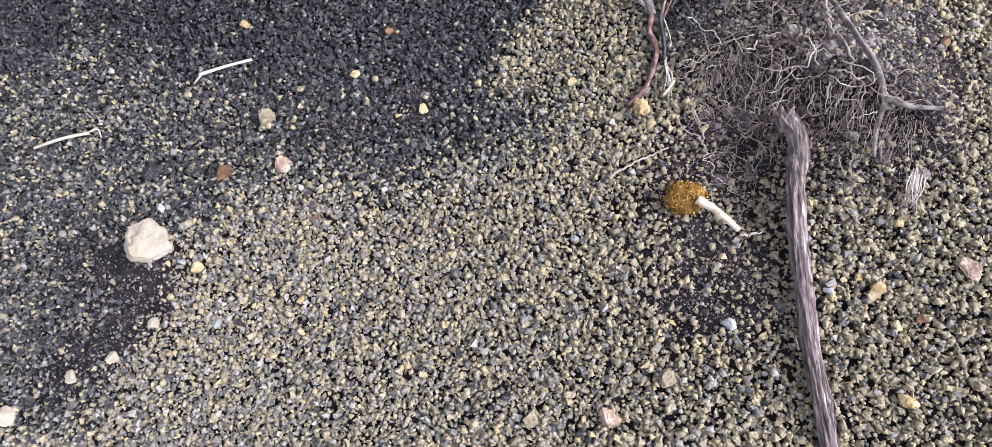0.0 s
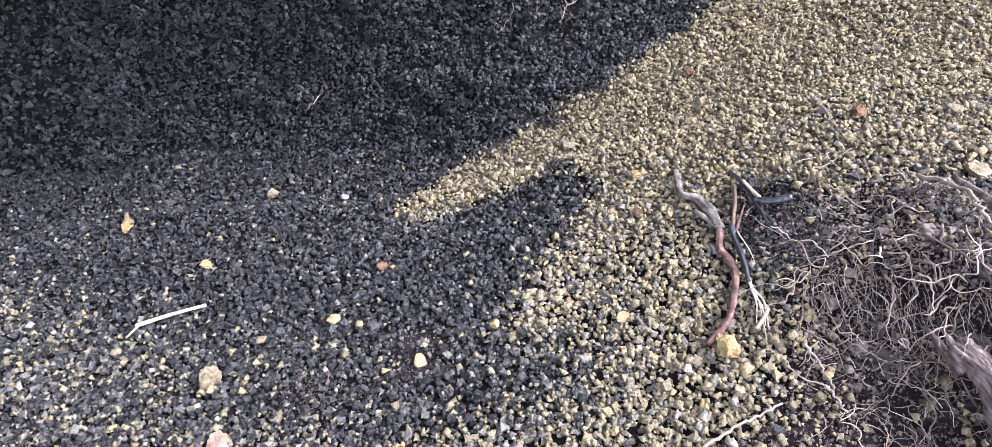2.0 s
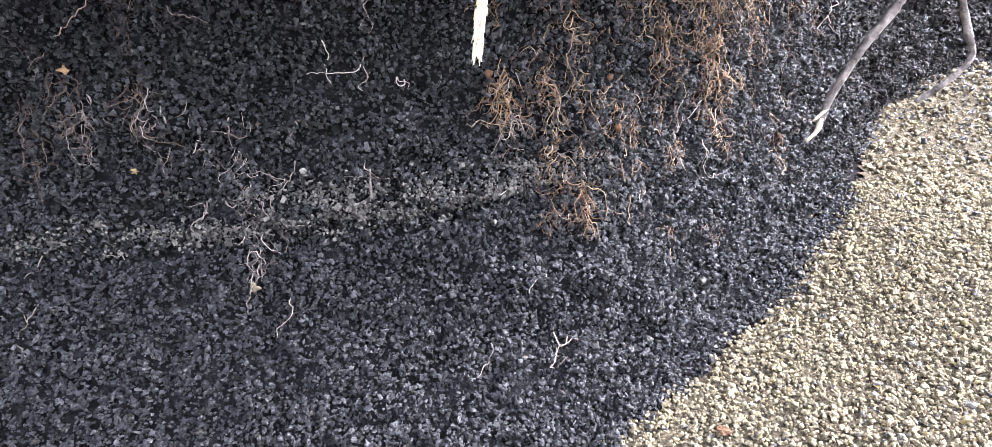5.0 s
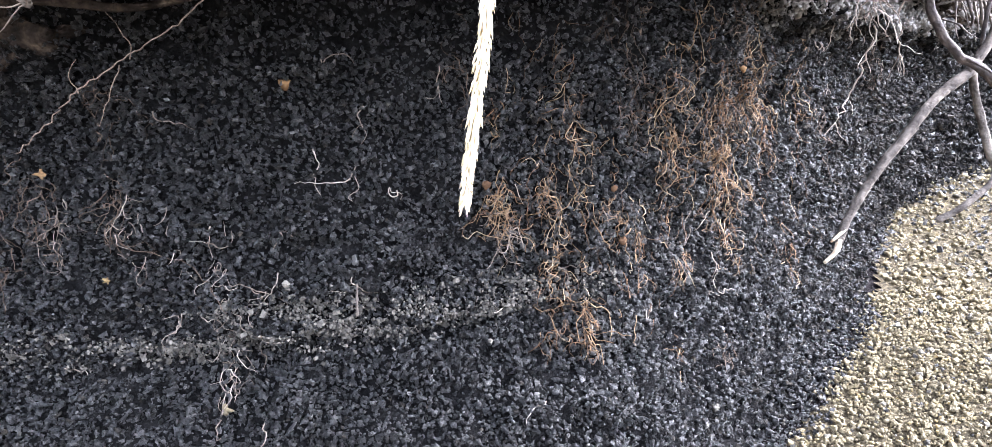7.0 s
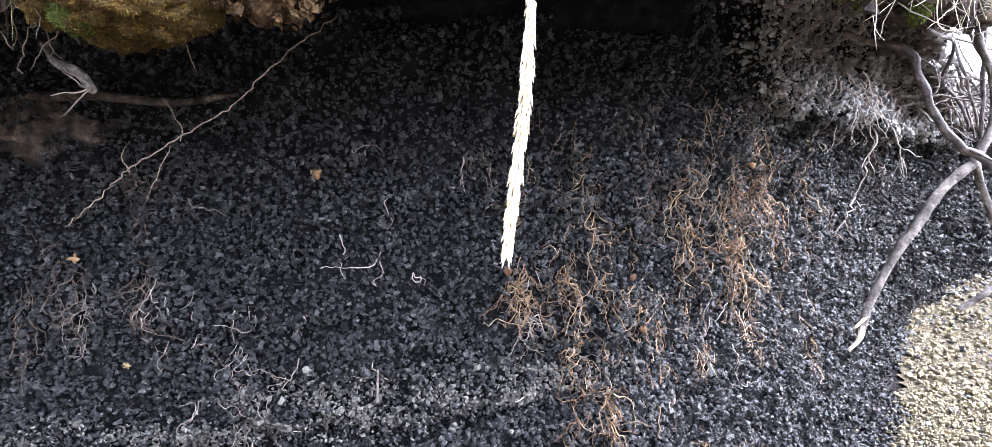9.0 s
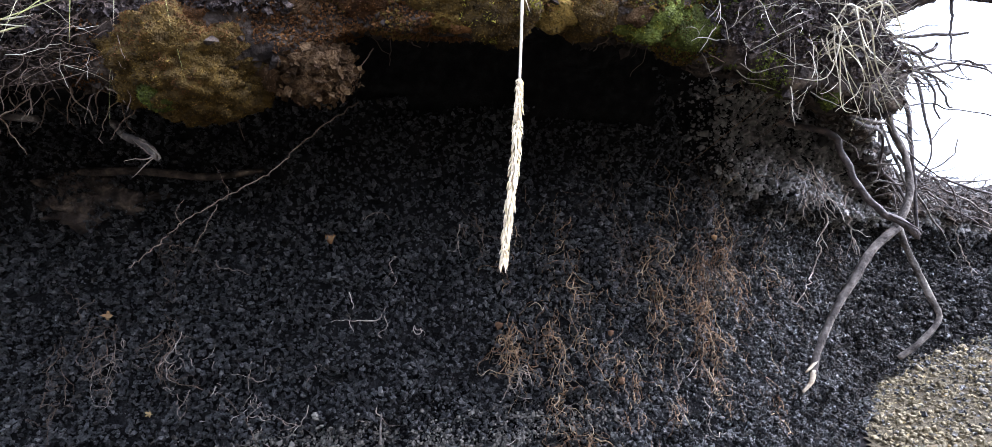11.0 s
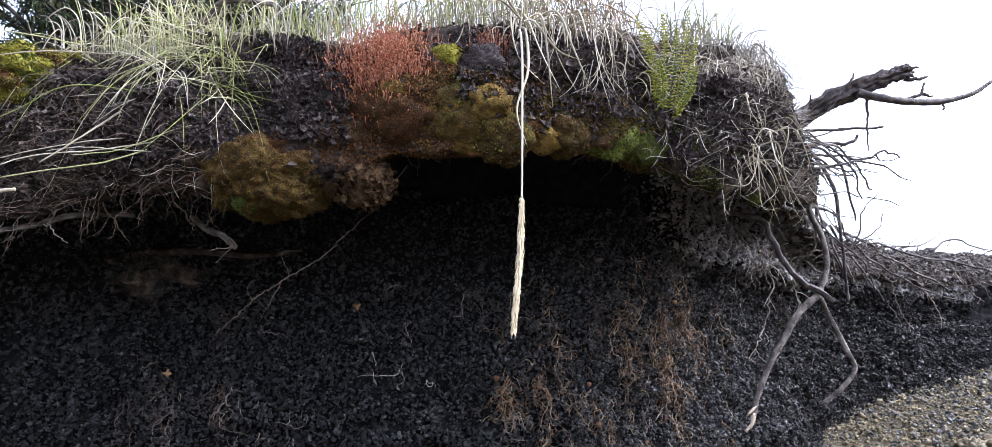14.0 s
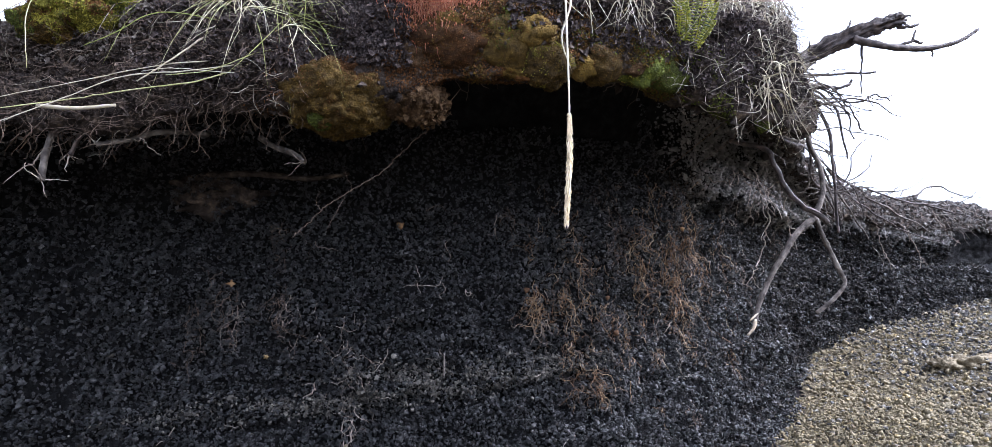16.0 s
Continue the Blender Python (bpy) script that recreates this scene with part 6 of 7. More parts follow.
moss("moss_cushion", (-0.012, 0.955, 0.895), (0.034, 0.03, 0.032), M_lichen, "black crusted moss knob on the turf", 1200, 0.005, 6.6, 4)
moss("moss_cushion", (0.47, 1.135, 0.80), (0.035, 0.03, 0.04), M_mossgreen, "green moss on the dark end of the turf", 900, 0.006, 7.1, 3, M_mossbrown)
moss("moss_cushion", (0.445, 1.11, 0.745), (0.012, 0.012, 0.022), M_mossgreen, "small hanging green moss tuft", 500, 0.009, 7.9, 3)
moss("moss_cushion", (0.40, 1.065, 0.855), (0.022, 0.02, 0.016), M_mossrust, "orange red moss at the turf's end", 600, 0.006, 8.3, 3)

v, f = [], []
for k in range(520):
    d = Vector((random.gauss(0, 1), random.gauss(-0.4, 1), random.gauss(-0.1, 1))).normalized()
    c = Vector((-0.186, 0.995, 0.732)) + Vector((d.x * 0.044, d.y * 0.042, d.z * 0.036)) * random.uniform(0.85, 1.12)
    rot = d.to_track_quat("Z", "Y").to_matrix() @ Euler((random.gauss(0, 0.7), random.gauss(0, 0.7), random.uniform(0, 6))).to_matrix()
    r, b = random.uniform(0.003, 0.007), len(v)
    v += [c + rot @ Vector((math.cos(i * 1.05) * r * random.uniform(0.5, 1.2), math.sin(i * 1.05) * r * random.uniform(0.5, 1.2), random.uniform(0.0, 0.5) * r)) for i in range(6)] + [c]
    f += [(b + i, b + (i + 1) % 6, b + 6) for i in range(6)]
tagged(thing("curled_flakes", (v, f), M_mossbrown, "curled brown flakes on a hanging lump of moss", "lichen", smooth=False), kind="stuff")

kinds = ((M_mossgold, M_mossrust, "olive brown"), (M_mossrust, M_mossgold, "rusty brown"), (M_mossbrown, M_mossgold, "dark brown"), (M_mossgold, M_mossgreen, "olive"), (M_mossgreen, M_mossgold, "dull green"))
for k in range(13):
    x = random.uniform(-0.21, 0.30)
    z = random.uniform(0.765, 0.85) + 0.03 * (x > 0.1)
    m, m2, tone = kinds[min(4, int(random.random() * 3.2 + max(0, x) * 7))]
    r = random.uniform(0.012, 0.024)
    moss("moss_cushion", on_turf(x, z, -0.008), (r * 1.4, r * 0.6, r), m, tone + " moss patch on the turf's face", 500, 0.005, 11 + k * 1.7, 3, m2, 0.45)


def carpet(name, n, x0, x1, z0, z1, shift, cut, material, label):
    """Short moss shoots growing on the turf in patches with ragged rims."""
    q, w = pick_on(turf_grid[3:40], turf_n[3:40], n, lambda m: (m[..., 0] > x0) & (m[..., 0] < x1) & (m[..., 2] > z0) & (m[..., 2] < z1))
    ok = np.array([fbm(a + shift, 16.0, 3) > cut for a in q])
    q, w = q[ok], w[ok]
    s = 0.0013 * np.minimum(1.8, np.exp(RNG.normal(0, 0.4, len(q))))
    v, t = grains(q + w * (s * RNG.uniform(0.0, 1.8, len(q)))[:, None], s, 0.3, 1.0, small=True)
    tri_object(name, v, t, material, 0.0, "stuff", label, "moss")


carpet("moss_carpet", 22000, -0.24, 0.10, 0.74, 0.90, 0.0, -0.15, M_mossrust, "rusty brown carpet of moss on the turf's face")
carpet("moss_carpet", 22000, -0.12, 0.28, 0.74, 0.88, 4.0, -0.15, M_mossgold, "olive gold carpet of moss on the turf's face")
carpet("moss_carpet", 12000, -0.06, 0.40, 0.74, 0.87, 8.0, 0.05, M_mossgreen, "green carpet of moss on the turf's face")
carpet("moss_carpet", 6000, -0.46, -0.16, 0.72, 0.98, 12.0, 0.15, M_mossrust, "reddish scraps of moss on dark lichen")

# red capsules on thin stalks over a rusty cushion
caps = moss("capsule_moss", (-0.135, 0.985, 0.895), (0.078, 0.05, 0.045), M_mossrust, "rusty moss crowded with red stalked capsules", 2200, 0.007, 2.6, 4, M_mossgold)
v, f, cv, cf = [], [], [], []
for k in range(4200):
    a = random.gauss(0, 0.036), random.gauss(0, 0.012), random.gauss(-0.008, 0.033)
    q = Vector((-0.145 + a[0], 0.945 + a[1] + 0.25 * abs(a[0]) + 0.35 * max(0, a[2]), 0.892 + a[2]))
    d = Vector((random.gauss(0.1 * a[0] / 0.03, 0.22), random.gauss(-0.6, 0.35), 1.0)).normalized()
    h = random.uniform(0.008, 0.019)
    e = q + d * h
    tube([q, q + d * h * 0.5 + Vector((random.gauss(0, 0.0008), 0, 0)), e], [0.0004, 0.00035, 0.0003], 3, v, f)
    b = (d + Vector((random.gauss(0, 0.4), random.gauss(-0.2, 0.3), -0.2))).normalized()
    tube([e, e + b * 0.0014, e + b * 0.0030], [0.0006, 0.0012, 0.0004], 4, cv, cf)
hold(caps, part("stalk_layer", (v, f), M_capsule, None, "thin red stalks"))
hold(caps, part("capsule_layer", (cv, cf), M_captip, None, "small orange capsules"))
v, f = [], []
for k in range(120):
    q = Vector((random.gauss(0.0, 0.012), random.gauss(0.945, 0.006), random.gauss(0.905, 0.012)))
    e = q + Vector((random.gauss(0, 0.004), -0.004, random.uniform(0.012, 0.028)))
    tube([q, e, e + Vector((0.001, -0.001, 0.002))], [0.0005, 0.0004, 0.0008], 3, v, f)
thing("red_capsules", (v, f), M_capsule, "small patch of red stalked moss capsules", "moss")

# the fern
fern = group_at("fern", (0.275, 1.03, 0.86), "small fern with yellow green fronds on the turf", "fern")
for base, tip, bend in (((0.262, 1.03, 0.86), (0.235, 0.985, 0.955), 0.010), ((0.268, 1.03, 0.855), (0.262, 0.985, 0.985), 0.014), ((0.276, 1.03, 0.85), (0.284, 0.99, 0.965), 0.012), ((0.284, 1.03, 0.852), (0.306, 0.99, 0.995), 0.014),
                        ((0.288, 1.03, 0.85), (0.318, 1.0, 0.955), 0.010), ((0.270, 1.03, 0.858), (0.247, 0.98, 0.905), 0.010), ((0.290, 1.03, 0.85), (0.31, 0.99, 0.90), 0.010),
                        ((0.262, 1.03, 0.85), (0.222, 0.99, 0.985), 0.012), ((0.285, 1.03, 0.845), (0.30, 0.985, 0.865), 0.008)):
    a, e = Vector(base) + Vector((0, -0.015, -0.01)), Vector(tip) + Vector((0, -0.03, 0))
    path = smooth_path([a, (a + e) / 2 + Vector((0, -bend, bend * 0.3)), e], 10)
    fr = hold(fern, part("frond", tube(path, taper(len(path), 0.0011, 0.0005), 4), M_fern, None))
    v, f = [], []
    n = 30
    for i in range(2, n):
        q = path[min(len(path) - 1, int(i / n * (len(path) - 1)))] .lerp(path[min(len(path) - 1, int(i / n * (len(path) - 1)) + 1)], (i / n * (len(path) - 1)) % 1)
        L = 0.0064 * math.sin(math.pi * (0.12 + 0.82 * i / n)) + 0.002
        for sgn in (-1, 1):
            d = Vector((sgn, random.gauss(-0.1, 0.12), random.gauss(0.25, 0.1))).normalized()
            w = Vector((0, 0.15, 1)).normalized()
            b = len(v)
            v += [q, q + d * L * 0.35 + w * 0.0015, q + d * L * 0.8 + w * 0.0013, q + d * L, q + d * L * 0.75 - w * 0.0013, q + d * L * 0.3 - w * 0.0014, q + d * L * 0.5 + Vector((0, -0.0012, 0))]
            f += [(b, b + 1, b + 6), (b + 1, b + 2, b + 6), (b + 2, b + 3, b + 6), (b + 3, b + 4, b + 6), (b + 4, b + 5, b + 6), (b + 5, b, b + 6)]
    lv = part("leaf_blade", (v, f), M_fern, None, "", False)
    lv.parent = fr
    lv.matrix_parent_inverse = Matrix.Identity(4)

# drooping dead grass
D = "drooping dead grass tufts"


def droop(name, root, n, length, width, fan=0.5, material=M_straw, out=0.5, label="tuft of bleached dead grass drooping over the turf's edge", lift=0.35, cat="grass", grp=D):
    blades = []
    for k in range(n):
        a = Vector(root) + Vector((random.gauss(0, 0.012), random.gauss(0, 0.008), random.gauss(0, 0.008)))
        L = length * random.uniform(0.5, 1.25)
        dx = random.gauss(0, fan)
        p1 = a + Vector((dx * 0.25, -out * 0.30, lift * 0.4)) * L
        p2 = a + Vector((dx * 0.55, -out * 0.55, lift * 0.05)) * L
        lean = random.gauss(0, 0.18)
        p3 = a + Vector((dx * 0.70 + lean * 0.5, -out * 0.6 + random.gauss(0, 0.1), -0.25 - random.uniform(0.0, 0.3))) * L
        p4 = a + Vector((dx * 0.78 + lean * 1.6, -out * 0.55 + random.gauss(0, 0.15), random.uniform(-1.0, -0.35))) * L
        blades.append(blade([a, p1, p2, p3, p4], width * random.uniform(0.22, 0.75), ([], []), 5))
    return bundle(name, root, blades, "blade", material, label, cat, grp)


for x, z, n, L, w in ((0.050, 0.965, 16, 0.12, 0.0019), (0.095, 0.985, 16, 0.14, 0.0021), (0.140, 0.985, 20, 0.13, 0.0019), (0.185, 0.965, 18, 0.12, 0.0017), (0.212, 0.945, 10, 0.10, 0.0015), (0.01, 0.975, 16, 0.08, 0.0013), (0.165, 0.90, 18, 0.07, 0.0012),
                      (0.215, 0.89, 14, 0.06, 0.0012)):
    droop("dead_grass_tuft", on_turf(x, z, 0.0) + Vector((0, 0.01, 0)), n, L, w)
for x, z, n, L, w in ((0.40, 0.96, 14, 0.09, 0.0012), (0.45, 0.97, 14, 0.09, 0.0012), (0.50, 0.97, 12, 0.09, 0.0012), (0.55, 0.95, 12, 0.09, 0.0012), (0.58, 0.92, 10, 0.08, 0.0011), (0.36, 0.95, 14, 0.09, 0.0011), (0.405, 0.80, 8, 0.11, 0.0017), (0.425, 0.79, 8, 0.13, 0.0019), (0.375, 0.78, 4, 0.07, 0.0012), (0.44, 0.86, 5, 0.08, 0.0012), (0.475, 0.86, 5, 0.09, 0.0012), (0.46, 0.82, 6, 0.12, 0.0016), (0.41, 0.88, 6, 0.08, 0.0012)):
    droop("dead_grass_tuft", on_turf(x, z, 0.0), n, L, w, 0.35, M_straw, 0.35, "tuft of bleached dead grass hanging at the turf's end", 0.1)
# two or three long blades beside the seed head
vf = ([], [])
blade([(0.045, 0.95, 0.955), (0.048, 0.92, 0.93), (0.046, 0.90, 0.86), (0.028, 0.895, 0.80), (0.040, 0.89, 0.745)], 0.0019, vf)
thing("long_grass_blade", vf, M_straw, "long pale dead blade hanging from the turf", "grass", D)
for pts in ([(0.05, 0.95, 0.965), (0.07, 0.91, 0.95), (0.075, 0.90, 0.88), (0.078, 0.90, 0.80)], [(0.06, 0.95, 0.965), (0.09, 0.90, 0.95), (0.11, 0.895, 0.89), (0.13, 0.895, 0.83)], [(0.05, 0.95, 0.965), (0.06, 0.91, 0.94), (0.09, 0.90, 0.89), (0.125, 0.90, 0.875)],
            [(0.045, 0.95, 0.97), (0.01, 0.91, 0.975), (-0.02, 0.90, 0.94)], [(0.045, 0.95, 0.97), (0.015, 0.91, 0.985), (-0.005, 0.90, 0.965)]):
    vf = ([], [])
    blade(pts, 0.0017, vf)
    thing("long_grass_blade", vf, M_straw, "long pale dead blade arching from the turf", "grass", D)

# the hanging seed head
ear = group_at("grass_seed_head", (0.042, 0.95, 0.945), "ripe straw coloured grass ear hanging on its stalk", "grass ear")
axis_pts = smooth_path([(0.026, 0.856, 0.665), (0.022, 0.846, 0.612), (0.015, 0.834, 0.556), (0.007, 0.822, 0.500)], 15)
hold(ear, part("stalk", twig([(0.042, 0.965, 0.955), (0.042, 0.937, 0.94), (0.040, 0.908, 0.885), (0.034, 0.884, 0.79), (0.029, 0.865, 0.71), (0.026, 0.856, 0.665)], 0.0020, 0.0012, 7, 8, 0.03), M_straw, None))
hold(ear, part("spindle", tube(axis_pts, taper(len(axis_pts), 0.0018, 0.0008), 6), M_seed, None))
n = len(axis_pts)
for i, q in enumerate(axis_pts[:-1]):
    d = (axis_pts[i + 1] - q).normalized()
    s0 = d.orthogonal().normalized()
    fat = 0.45 + 0.55 * math.sin(math.pi * min(0.93, 0.12 + 0.8 * i / n))
    for k in range(8):
        a = 2 * math.pi * k / 8 + i * 0.6 + random.gauss(0, 0.3)
        o = s0 * math.cos(a) + d.cross(s0) * math.sin(a)
        b0 = q + d * random.uniform(-0.002, 0.002) + o * 0.0010
        L = 0.0095 * fat * random.uniform(0.6, 1.25)
        e = b0 + d * L + o * (0.0027 * fat * random.uniform(0.4, 1.5))
        m = (b0 + e) / 2 + o * 0.0009
        hold(ear, part("husk", tube([b0, m, e, e + d * 0.002 + o * 0.0005], [0.0005, 0.0010, 0.0004, 0.0001], 4), M_seed, None, "", False))

# upright grass along the top edge, green on one side and strawy on the other
def sward(name, x0, x1, n, length, material, label, back=0.12, lean=0.0, width=0.0009, z_off=0.0, fall=0.35):
    vf = ([], [])
    for k in range(n):
        x = random.uniform(x0, x1)
        y0, zl, zt = lip(x)
        y = y0 + random.uniform(0.0, back)
        a = Vector((x, y, zt - 0.015 + 0.25 * (y - y0) + z_off))
        L = length * random.uniform(0.45, 1.2)
        dx, dy = random.gauss(lean, 0.35), random.gauss(-0.25, 0.3)
        b = a + Vector((dx * 0.2, dy * 0.2, 0.5)) * L
        bow = fall * random.random() ** 2
        c = a + Vector((dx * 0.6, dy * 0.6, 0.85 - bow)) * L
        e = a + Vector((dx * 1.1, dy * 1.1, 1.0 - 2.6 * bow)) * L
        blade([a, b, c, e], width * random.uniform(0.45, 1.25), vf, 4)
    tagged(thing(name, vf, material, label, "grass"), kind="stuff")


sward("green_grass", -0.58, -0.36, 60, 0.09, M_grass, "yellow green grass along the turf's top edge", 0.08)
sward("green_grass", -0.36, 0.02, 230, 0.11, M_grass, "yellow green grass along the turf's top edge", 0.16, 0.0, 0.0008, 0.01)
sward("straw_grass", -0.66, -0.30, 110, 0.08, M_litter, "strawy grass along the turf's top edge", 0.12, -0.2, 0.0008, 0.0, 0.6)
sward("straw_grass", -0.10, 0.24, 170, 0.11, M_straw, "strawy grass along the turf's top edge", 0.14, 0.0, 0.0010, 0.0, 0.5)
sward("straw_grass", 0.31, 0.64, 620, 0.060, M_litter, "short strawy grass on the turf's end", 0.16, 0.3, 0.0008, -0.02, 1.1)
sward("straw_grass", -0.62, 0.40, 520, 0.15, M_litter, "tall strawy grass behind the turf's edge", 0.45, 0.0, 0.0009, -0.02, 0.5)
sward("green_grass", -0.62, 0.20, 330, 0.14, M_grass, "tall green grass behind the turf's edge", 0.40, 0.0, 0.0008, -0.02, 0.4)
for x, y in ((0.10, 1.06), (0.16, 1.05), (0.21, 1.07)):
    droop("tawny_grass_tuft", (x, y, 1.02), 24, 0.12, 0.0014, 0.7, M_brownroot, 0.3, "tawny brown tuft of dead grass on top of the turf", 0.9)
sward("green_grass", 0.30, 0.44, 70, 0.07, M_grass, "short green blades on the turf's end", 0.08, 0.1)

# green tuft that falls over the face, and the straws tangled round it
for x, z, n, L, m in ((-0.43, 0.945, 26, 0.12, M_grass), (-0.40, 0.91, 24, 0.11, M_grass), (-0.385, 0.865, 24, 0.11, M_grass), (-0.45, 0.87, 12, 0.08, M_litter), (-0.47, 0.92, 20, 0.11, M_grass), (-0.52, 0.93, 22, 0.10, M_litter), (-0.58, 0.94, 18, 0.11, M_grass), (-0.62, 0.93, 10, 0.09, M_straw), (-0.50, 0.89, 10, 0.09, M_straw), (-0.56, 0.88, 10, 0.08, M_litter)):
    blades = []
    for k in range(int(n * (1.7 if m is M_grass else 0.8))):
        a = on_turf(x, z) + Vector((random.gauss(0, 0.02), random.gauss(-0.01, 0.008), random.gauss(0, 0.02)))
        L2 = L * random.uniform(0.5, 1.3)
        d = Vector((random.gauss(-0.1, 0.7), -0.3, random.uniform(-0.7, 0.9))).normalized()
        sag = Vector((random.gauss(0, 0.15), 0, random.choice((0.0, 0.1, 0.3, 0.6, 0.9))))
        blades.append(blade([a, a + d * 0.35 * L2, a + (d * 0.7 - sag * 0.3) * L2, a + (d - sag) * L2], random.uniform(0.00025, 0.0006), ([], []), 5))
    bundle("grass_tuft", on_turf(x, z), blades, "blade", m, ("yellow green" if m is M_grass else "strawy") + " grass tuft spilling over the turf's face", "grass", "grass tufts on the face")
p, nn = pick_on(turf_grid[5:40], turf_n[5:40], 1500, lambda m: (m[..., 0] > -0.95) & (m[..., 0] < -0.36))
for name, sl, m, lab in (("straw_litter", slice(0, 110), M_litter, "tangle of dry straws over the turf's face"), ("root_litter", slice(110, 1500), M_dullroot, "tangle of brown rootlets over the turf's face")):
    vf = ([], [])
    for q, w in zip(p[sl], nn[sl]):
        pp = wander(Vector(q) + Vector(w) * 0.004, (random.gauss(-0.5, 0.9), random.gauss(-0.3, 0.3), random.gauss(-0.3, 0.6)), random.uniform(0.02, 0.08), 0.007, 0.32, 0.05)
        tube(pp, taper(len(pp), random.uniform(0.0003, 0.0006), 0.00025), 3, *vf)
    tagged(thing(name, vf, m, lab, "litter"), kind="stuff")
p, nn = pick_on(turf_grid[5:46], turf_n[5:46], 900, lambda m: (m[..., 0] > 0.24) & (m[..., 0] < 0.70) & (m[..., 1] < 1.5))
vf = ([], [])
for q, w in zip(p, nn):
    pp = wander(Vector(q) + Vector(w) * 0.004, (random.gauss(0.2, 0.9), random.gauss(-0.4, 0.4), random.gauss(-0.2, 0.7)), random.uniform(0.03, 0.09), 0.009, 0.25, 0.06)
    tube(pp, taper(len(pp), random.uniform(0.0004, 0.0009), 0.0003), 3, *vf)
tagged(thing("straw_litter", vf, M_litter, "tangle of dry straws over the turf's end", "litter"), kind="stuff")
# rootlets hanging under the rim
vf = ([], [])
for k in range(190):
    x = random.choice((random.uniform(-0.85, -0.38), random.uniform(-0.85, -0.38), random.uniform(-0.85, 0.45)))
    y0, zl, zt = lip(x)
    pp = wander((x, y0 + random.uniform(-0.01, 0.08), zl + random.uniform(0.0, 0.05)), (random.gauss(0, 0.6), random.gauss(-0.1, 0.4), -0.7), random.uniform(0.02, 0.085), 0.006, 0.4, 0.12)
    tube(pp, taper(len(pp), random.uniform(0.0006, 0.0014), 0.0004), 4, *vf)
tagged(thing("hanging_rootlets", vf, M_dullroot, "brown rootlets hanging under the turf's rim", "roots"), kind="stuff")

# long stalks that lean out over the face
S = "long grass stalks"


def grass_stalk(pts, r, m):
    thing("grass_stalk", twig(pts, r * 0.62, r * 0.4, 6, 8, 0.08, 0.0003), m, "long " + ("bleached" if m is M_straw else "yellow green") + " grass stalk leaning over the bank", "grass", S)


grass_stalk([(-0.44, 0.97, 0.79), (-0.53, 0.95, 0.766), (-0.62, 0.94, 0.752), (-0.71, 0.93, 0.708), (-0.82, 0.92, 0.655)], 0.0016, M_straw)
grass_stalk([(-0.42, 0.97, 0.8), (-0.51, 0.95, 0.752), (-0.6, 0.945, 0.735), (-0.7, 0.94, 0.715), (-0.81, 0.93, 0.695)], 0.0018, M_grass)
grass_stalk([(-0.46, 0.98, 0.8), (-0.57, 0.95, 0.775), (-0.69, 0.94, 0.742), (-0.8, 0.93, 0.712)], 0.0014, M_straw)
grass_stalk([(-0.36, 0.98, 0.82), (-0.42, 0.95, 0.8), (-0.5, 0.945, 0.765), (-0.56, 0.94, 0.755)], 0.0013, M_grass)
grass_stalk([(-0.52, 0.97, 0.83), (-0.55, 0.95, 0.79), (-0.6, 0.94, 0.745)], 0.0024, M_straw)
grass_stalk([(-0.5, 0.98, 0.865), (-0.58, 0.95, 0.86), (-0.64, 0.94, 0.82), (-0.68, 0.94, 0.8)], 0.0014, M_grass)
grass_stalk([(-0.55, 0.99, 0.93), (-0.65, 0.95, 0.91), (-0.75, 0.93, 0.87), (-0.85, 0.92, 0.8)], 0.0014, M_straw)
grass_stalk([(-0.6, 1, 0.95), (-0.7, 0.94, 0.935), (-0.755, 0.93, 0.86), (-0.75, 0.93, 0.76)], 0.0013, M_grass)
grass_stalk([(-0.4, 0.98, 0.775), (-0.47, 0.955, 0.765), (-0.55, 0.95, 0.77), (-0.6, 0.95, 0.765)], 0.0012, M_straw)
thing("white_stick", twig([(-0.745, 0.955, 0.712), (-0.69, 0.95, 0.706), (-0.635, 0.955, 0.713)], 0.0034, 0.0026, 8, 7, 0.1), M_straw, "short bleached stick caught in the grass", "stick")
# root stubs under the rim
for pts, r, m in (([(-0.75, 1.08, 0.74), (-0.758, 1.03, 0.70), (-0.765, 1.02, 0.66), (-0.768, 1.02, 0.615)], 0.0095, M_greyroot), ([(-0.715, 1.09, 0.73), (-0.722, 1.04, 0.70), (-0.735, 1.03, 0.658)], 0.0075, M_darkroot),
                  ([(-0.55, 1.10, 0.715), (-0.60, 1.04, 0.70), (-0.645, 1.03, 0.685), (-0.692, 1.02, 0.674)], 0.0075, M_greyroot), ([(-0.47, 1.12, 0.715), (-0.43, 1.08, 0.685), (-0.40, 1.067, 0.672), (-0.378, 1.05, 0.652)], 0.0085, M_greyroot)):
    st = group_at("root_stub", pts[0], "broken grey root stub under the turf", "root", "root stubs")
    hold(st, part("stem", bark_stick(pts, r * 0.62, r * 0.45, 11, 8, 0.45), m, None))
    vf = ([], [])
    rootlets([Vector(pts[-1])] * 4, 0.035, 0.0012, vf, 0.2, 0.35)
    hold(st, part("rootlet_bunch", vf, M_fine, None, "thin pale rootlets"))
hr = group_at("pale_hanging_root", (-0.70, 1.03, 0.68), "crooked pale roots hanging under the turf", "root", "root stubs")
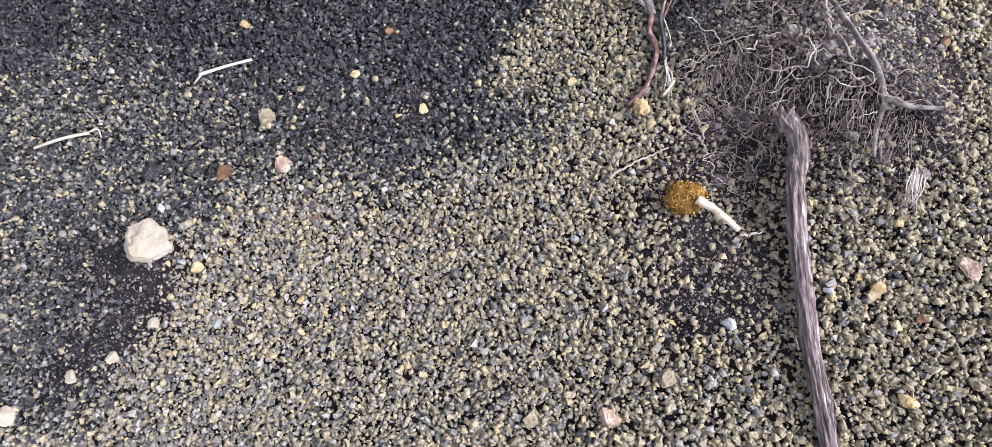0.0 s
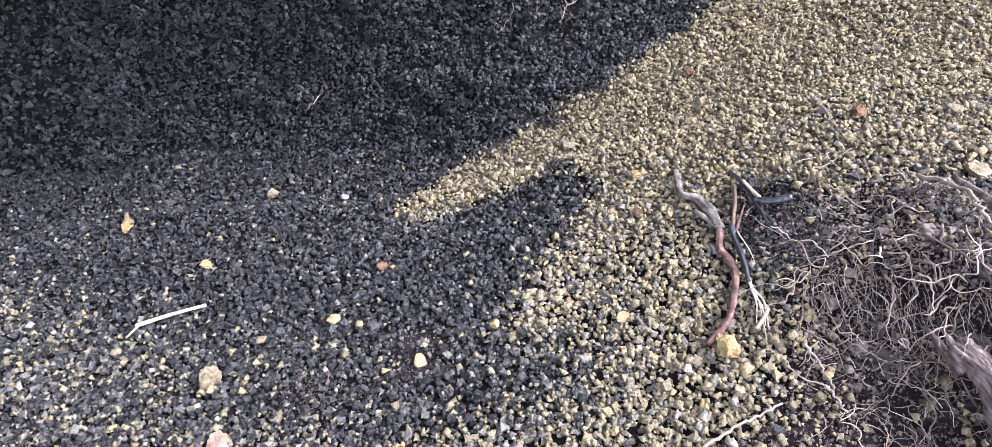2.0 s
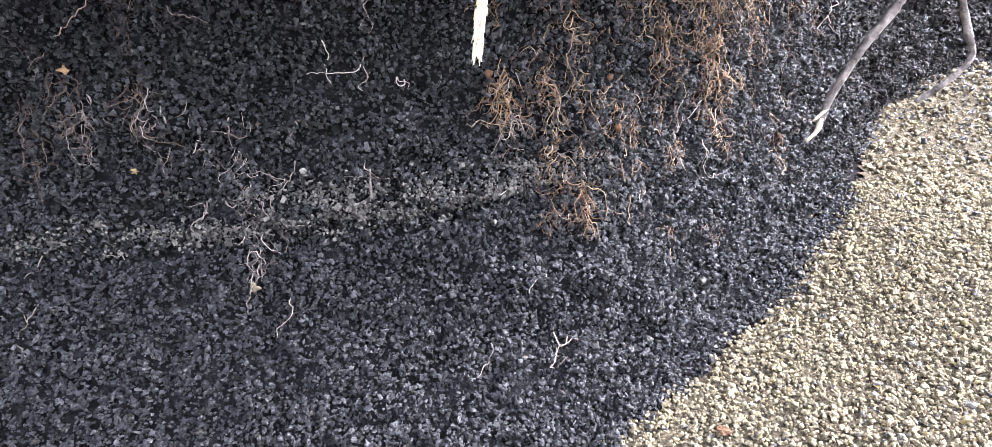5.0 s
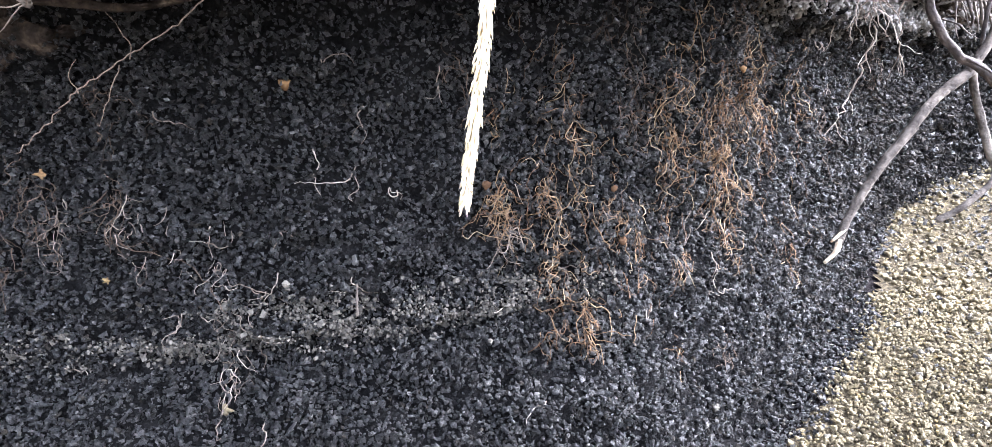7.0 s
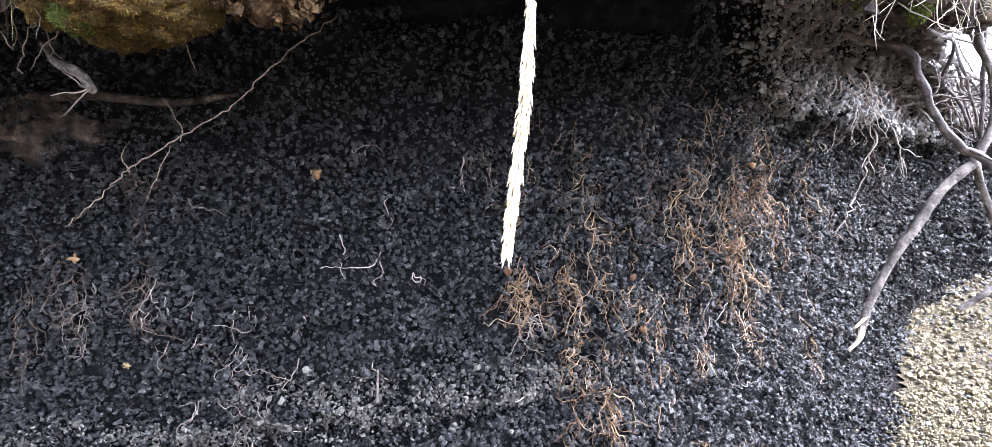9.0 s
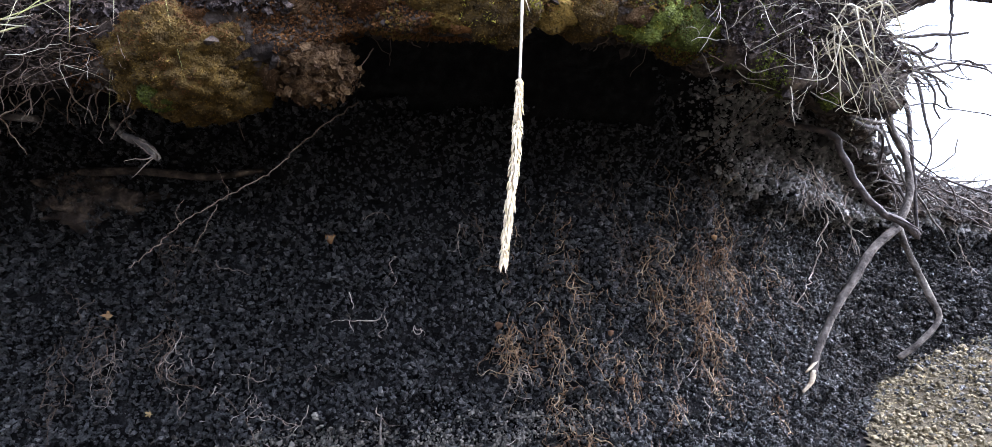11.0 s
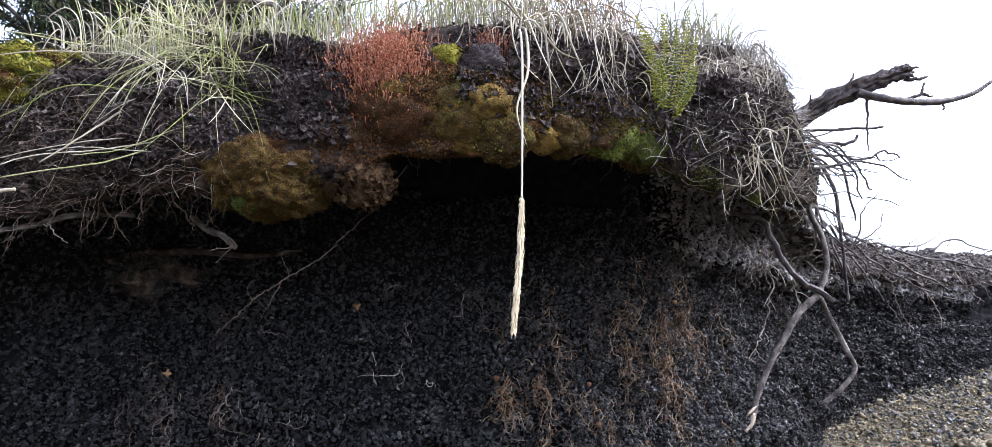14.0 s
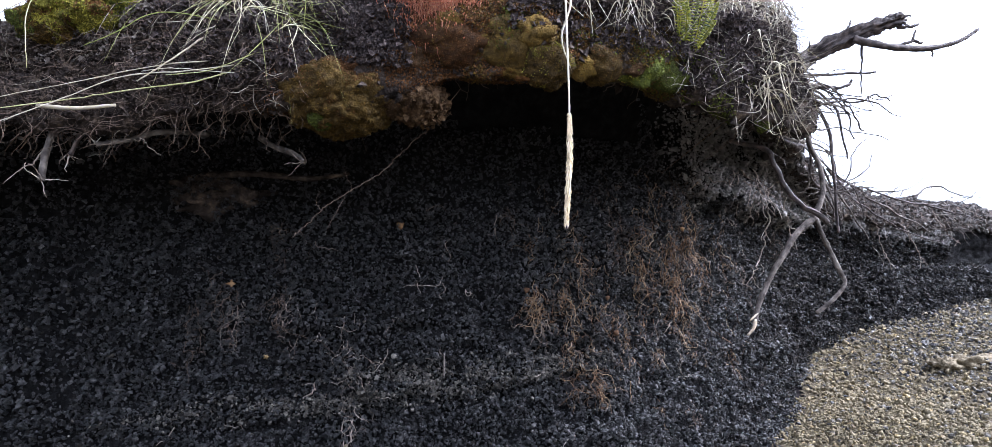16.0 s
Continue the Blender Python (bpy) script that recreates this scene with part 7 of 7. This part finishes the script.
for a, w, L in (((-0.77, 1.02, 0.66), (-1, -0.1, -0.2), 0.07), ((-0.69, 1.02, 0.676), (0.8, 0, -0.3), 0.09), ((-0.64, 1.03, 0.684), (0.4, 0, -0.5), 0.06)):
    hold(hr, part("rootlet", rootlets([a], L, 0.0014, ([], []), 0.1, 0.4, way=w, spread=0.1, branch=0.6), M_fine, None))
thing("buried_root", bark_stick([(-0.62, 1.31, 0.70), (-0.52, 1.285, 0.695), (-0.42, 1.29, 0.685), (-0.34, 1.31, 0.70)], 0.007, 0.004, 10, 8, 0.3), M_turf, "dark root half buried at the back of the hollow", "root")
thing("clay_lump", lump((-0.60, 1.33, 0.66), (0.10, 0.03, 0.045), 4, 0.5, 2.6, 3.3, 0, 0.16), M_turf, "brown lump of clay in the hollow's back", "clay")
thing("dead_twig", bark_stick([(-0.50, 1.03, 0.99), (-0.44, 1.02, 1.0), (-0.40, 1.0, 1.025), (-0.33, 1.0, 1.02)], 0.007, 0.004, 9, 8, 0.25), M_greyroot, "pale grey dead twig lying on the turf", "twig")
thing("dead_twig", bark_stick([(-0.52, 1.04, 1.01), (-0.46, 1.03, 0.985), (-0.41, 1.0, 0.97)], 0.006, 0.004, 9, 8, 0.35), M_darkroot, "dark dead twig lying on the turf", "twig")

# the low dark shrub behind the edge
def shrub(place, height, width, label):
    ob = group_at("shrub", place, label, "shrub")
    bv, bf, lv, lf = [], [], [], []
    for k in range(34):
        a = Vector(place) + Vector((random.gauss(0, 0.03), random.gauss(0, 0.03), 0))
        d = Vector((random.gauss(0, 0.55), random.gauss(-0.05, 0.4), 0.8))
        p = wander(a, d, height * random.uniform(0.6, 1.25), 0.03, 0.16, 0.02)
        tube(p, taper(len(p), 0.006, 0.002), 5, bv, bf)
        for q in p[2:]:
            for j in range(2):
                w = d + Vector((random.gauss(0, 0.8), random.gauss(0, 0.8), random.gauss(0, 0.5)))
                s = wander(q, w, random.uniform(0.05, 0.12), 0.02, 0.2)
                tube(s, taper(len(s), 0.002, 0.0008), 3, bv, bf)
                for r in s[1:]:
                    for i in range(12):
                        n = Vector((random.gauss(0, 1), random.gauss(0, 1), random.gauss(0, 1))).normalized()
                        t = n.orthogonal().normalized()
                        L, wd = random.uniform(0.009, 0.020), 0.0016
                        c = r + n * 0.004
                        b = len(lv)
                        lv += [c, c + n * L * 0.5 + t * wd, c + n * L, c + n * L * 0.5 - t * wd + n.cross(t) * 0.001]
                        lf += [(b, b + 1, b + 2), (b, b + 2, b + 3)]
    hold(ob, part("branching", (bv, bf), M_darkroot, None))
    hold(ob, part("foliage", (lv, lf), M_leafdark, None, "small dark green leaves", False))


shrub((-0.74, 1.36, 1.02), 0.34, 0.4, "low dark leaved shrub growing behind the turf's edge")
shrub((-0.62, 1.33, 1.03), 0.38, 0.4, "low dark leaved shrub growing behind the turf's edge")
shrub((-0.50, 1.40, 1.04), 0.34, 0.4, "low dark leaved shrub growing behind the turf's edge")
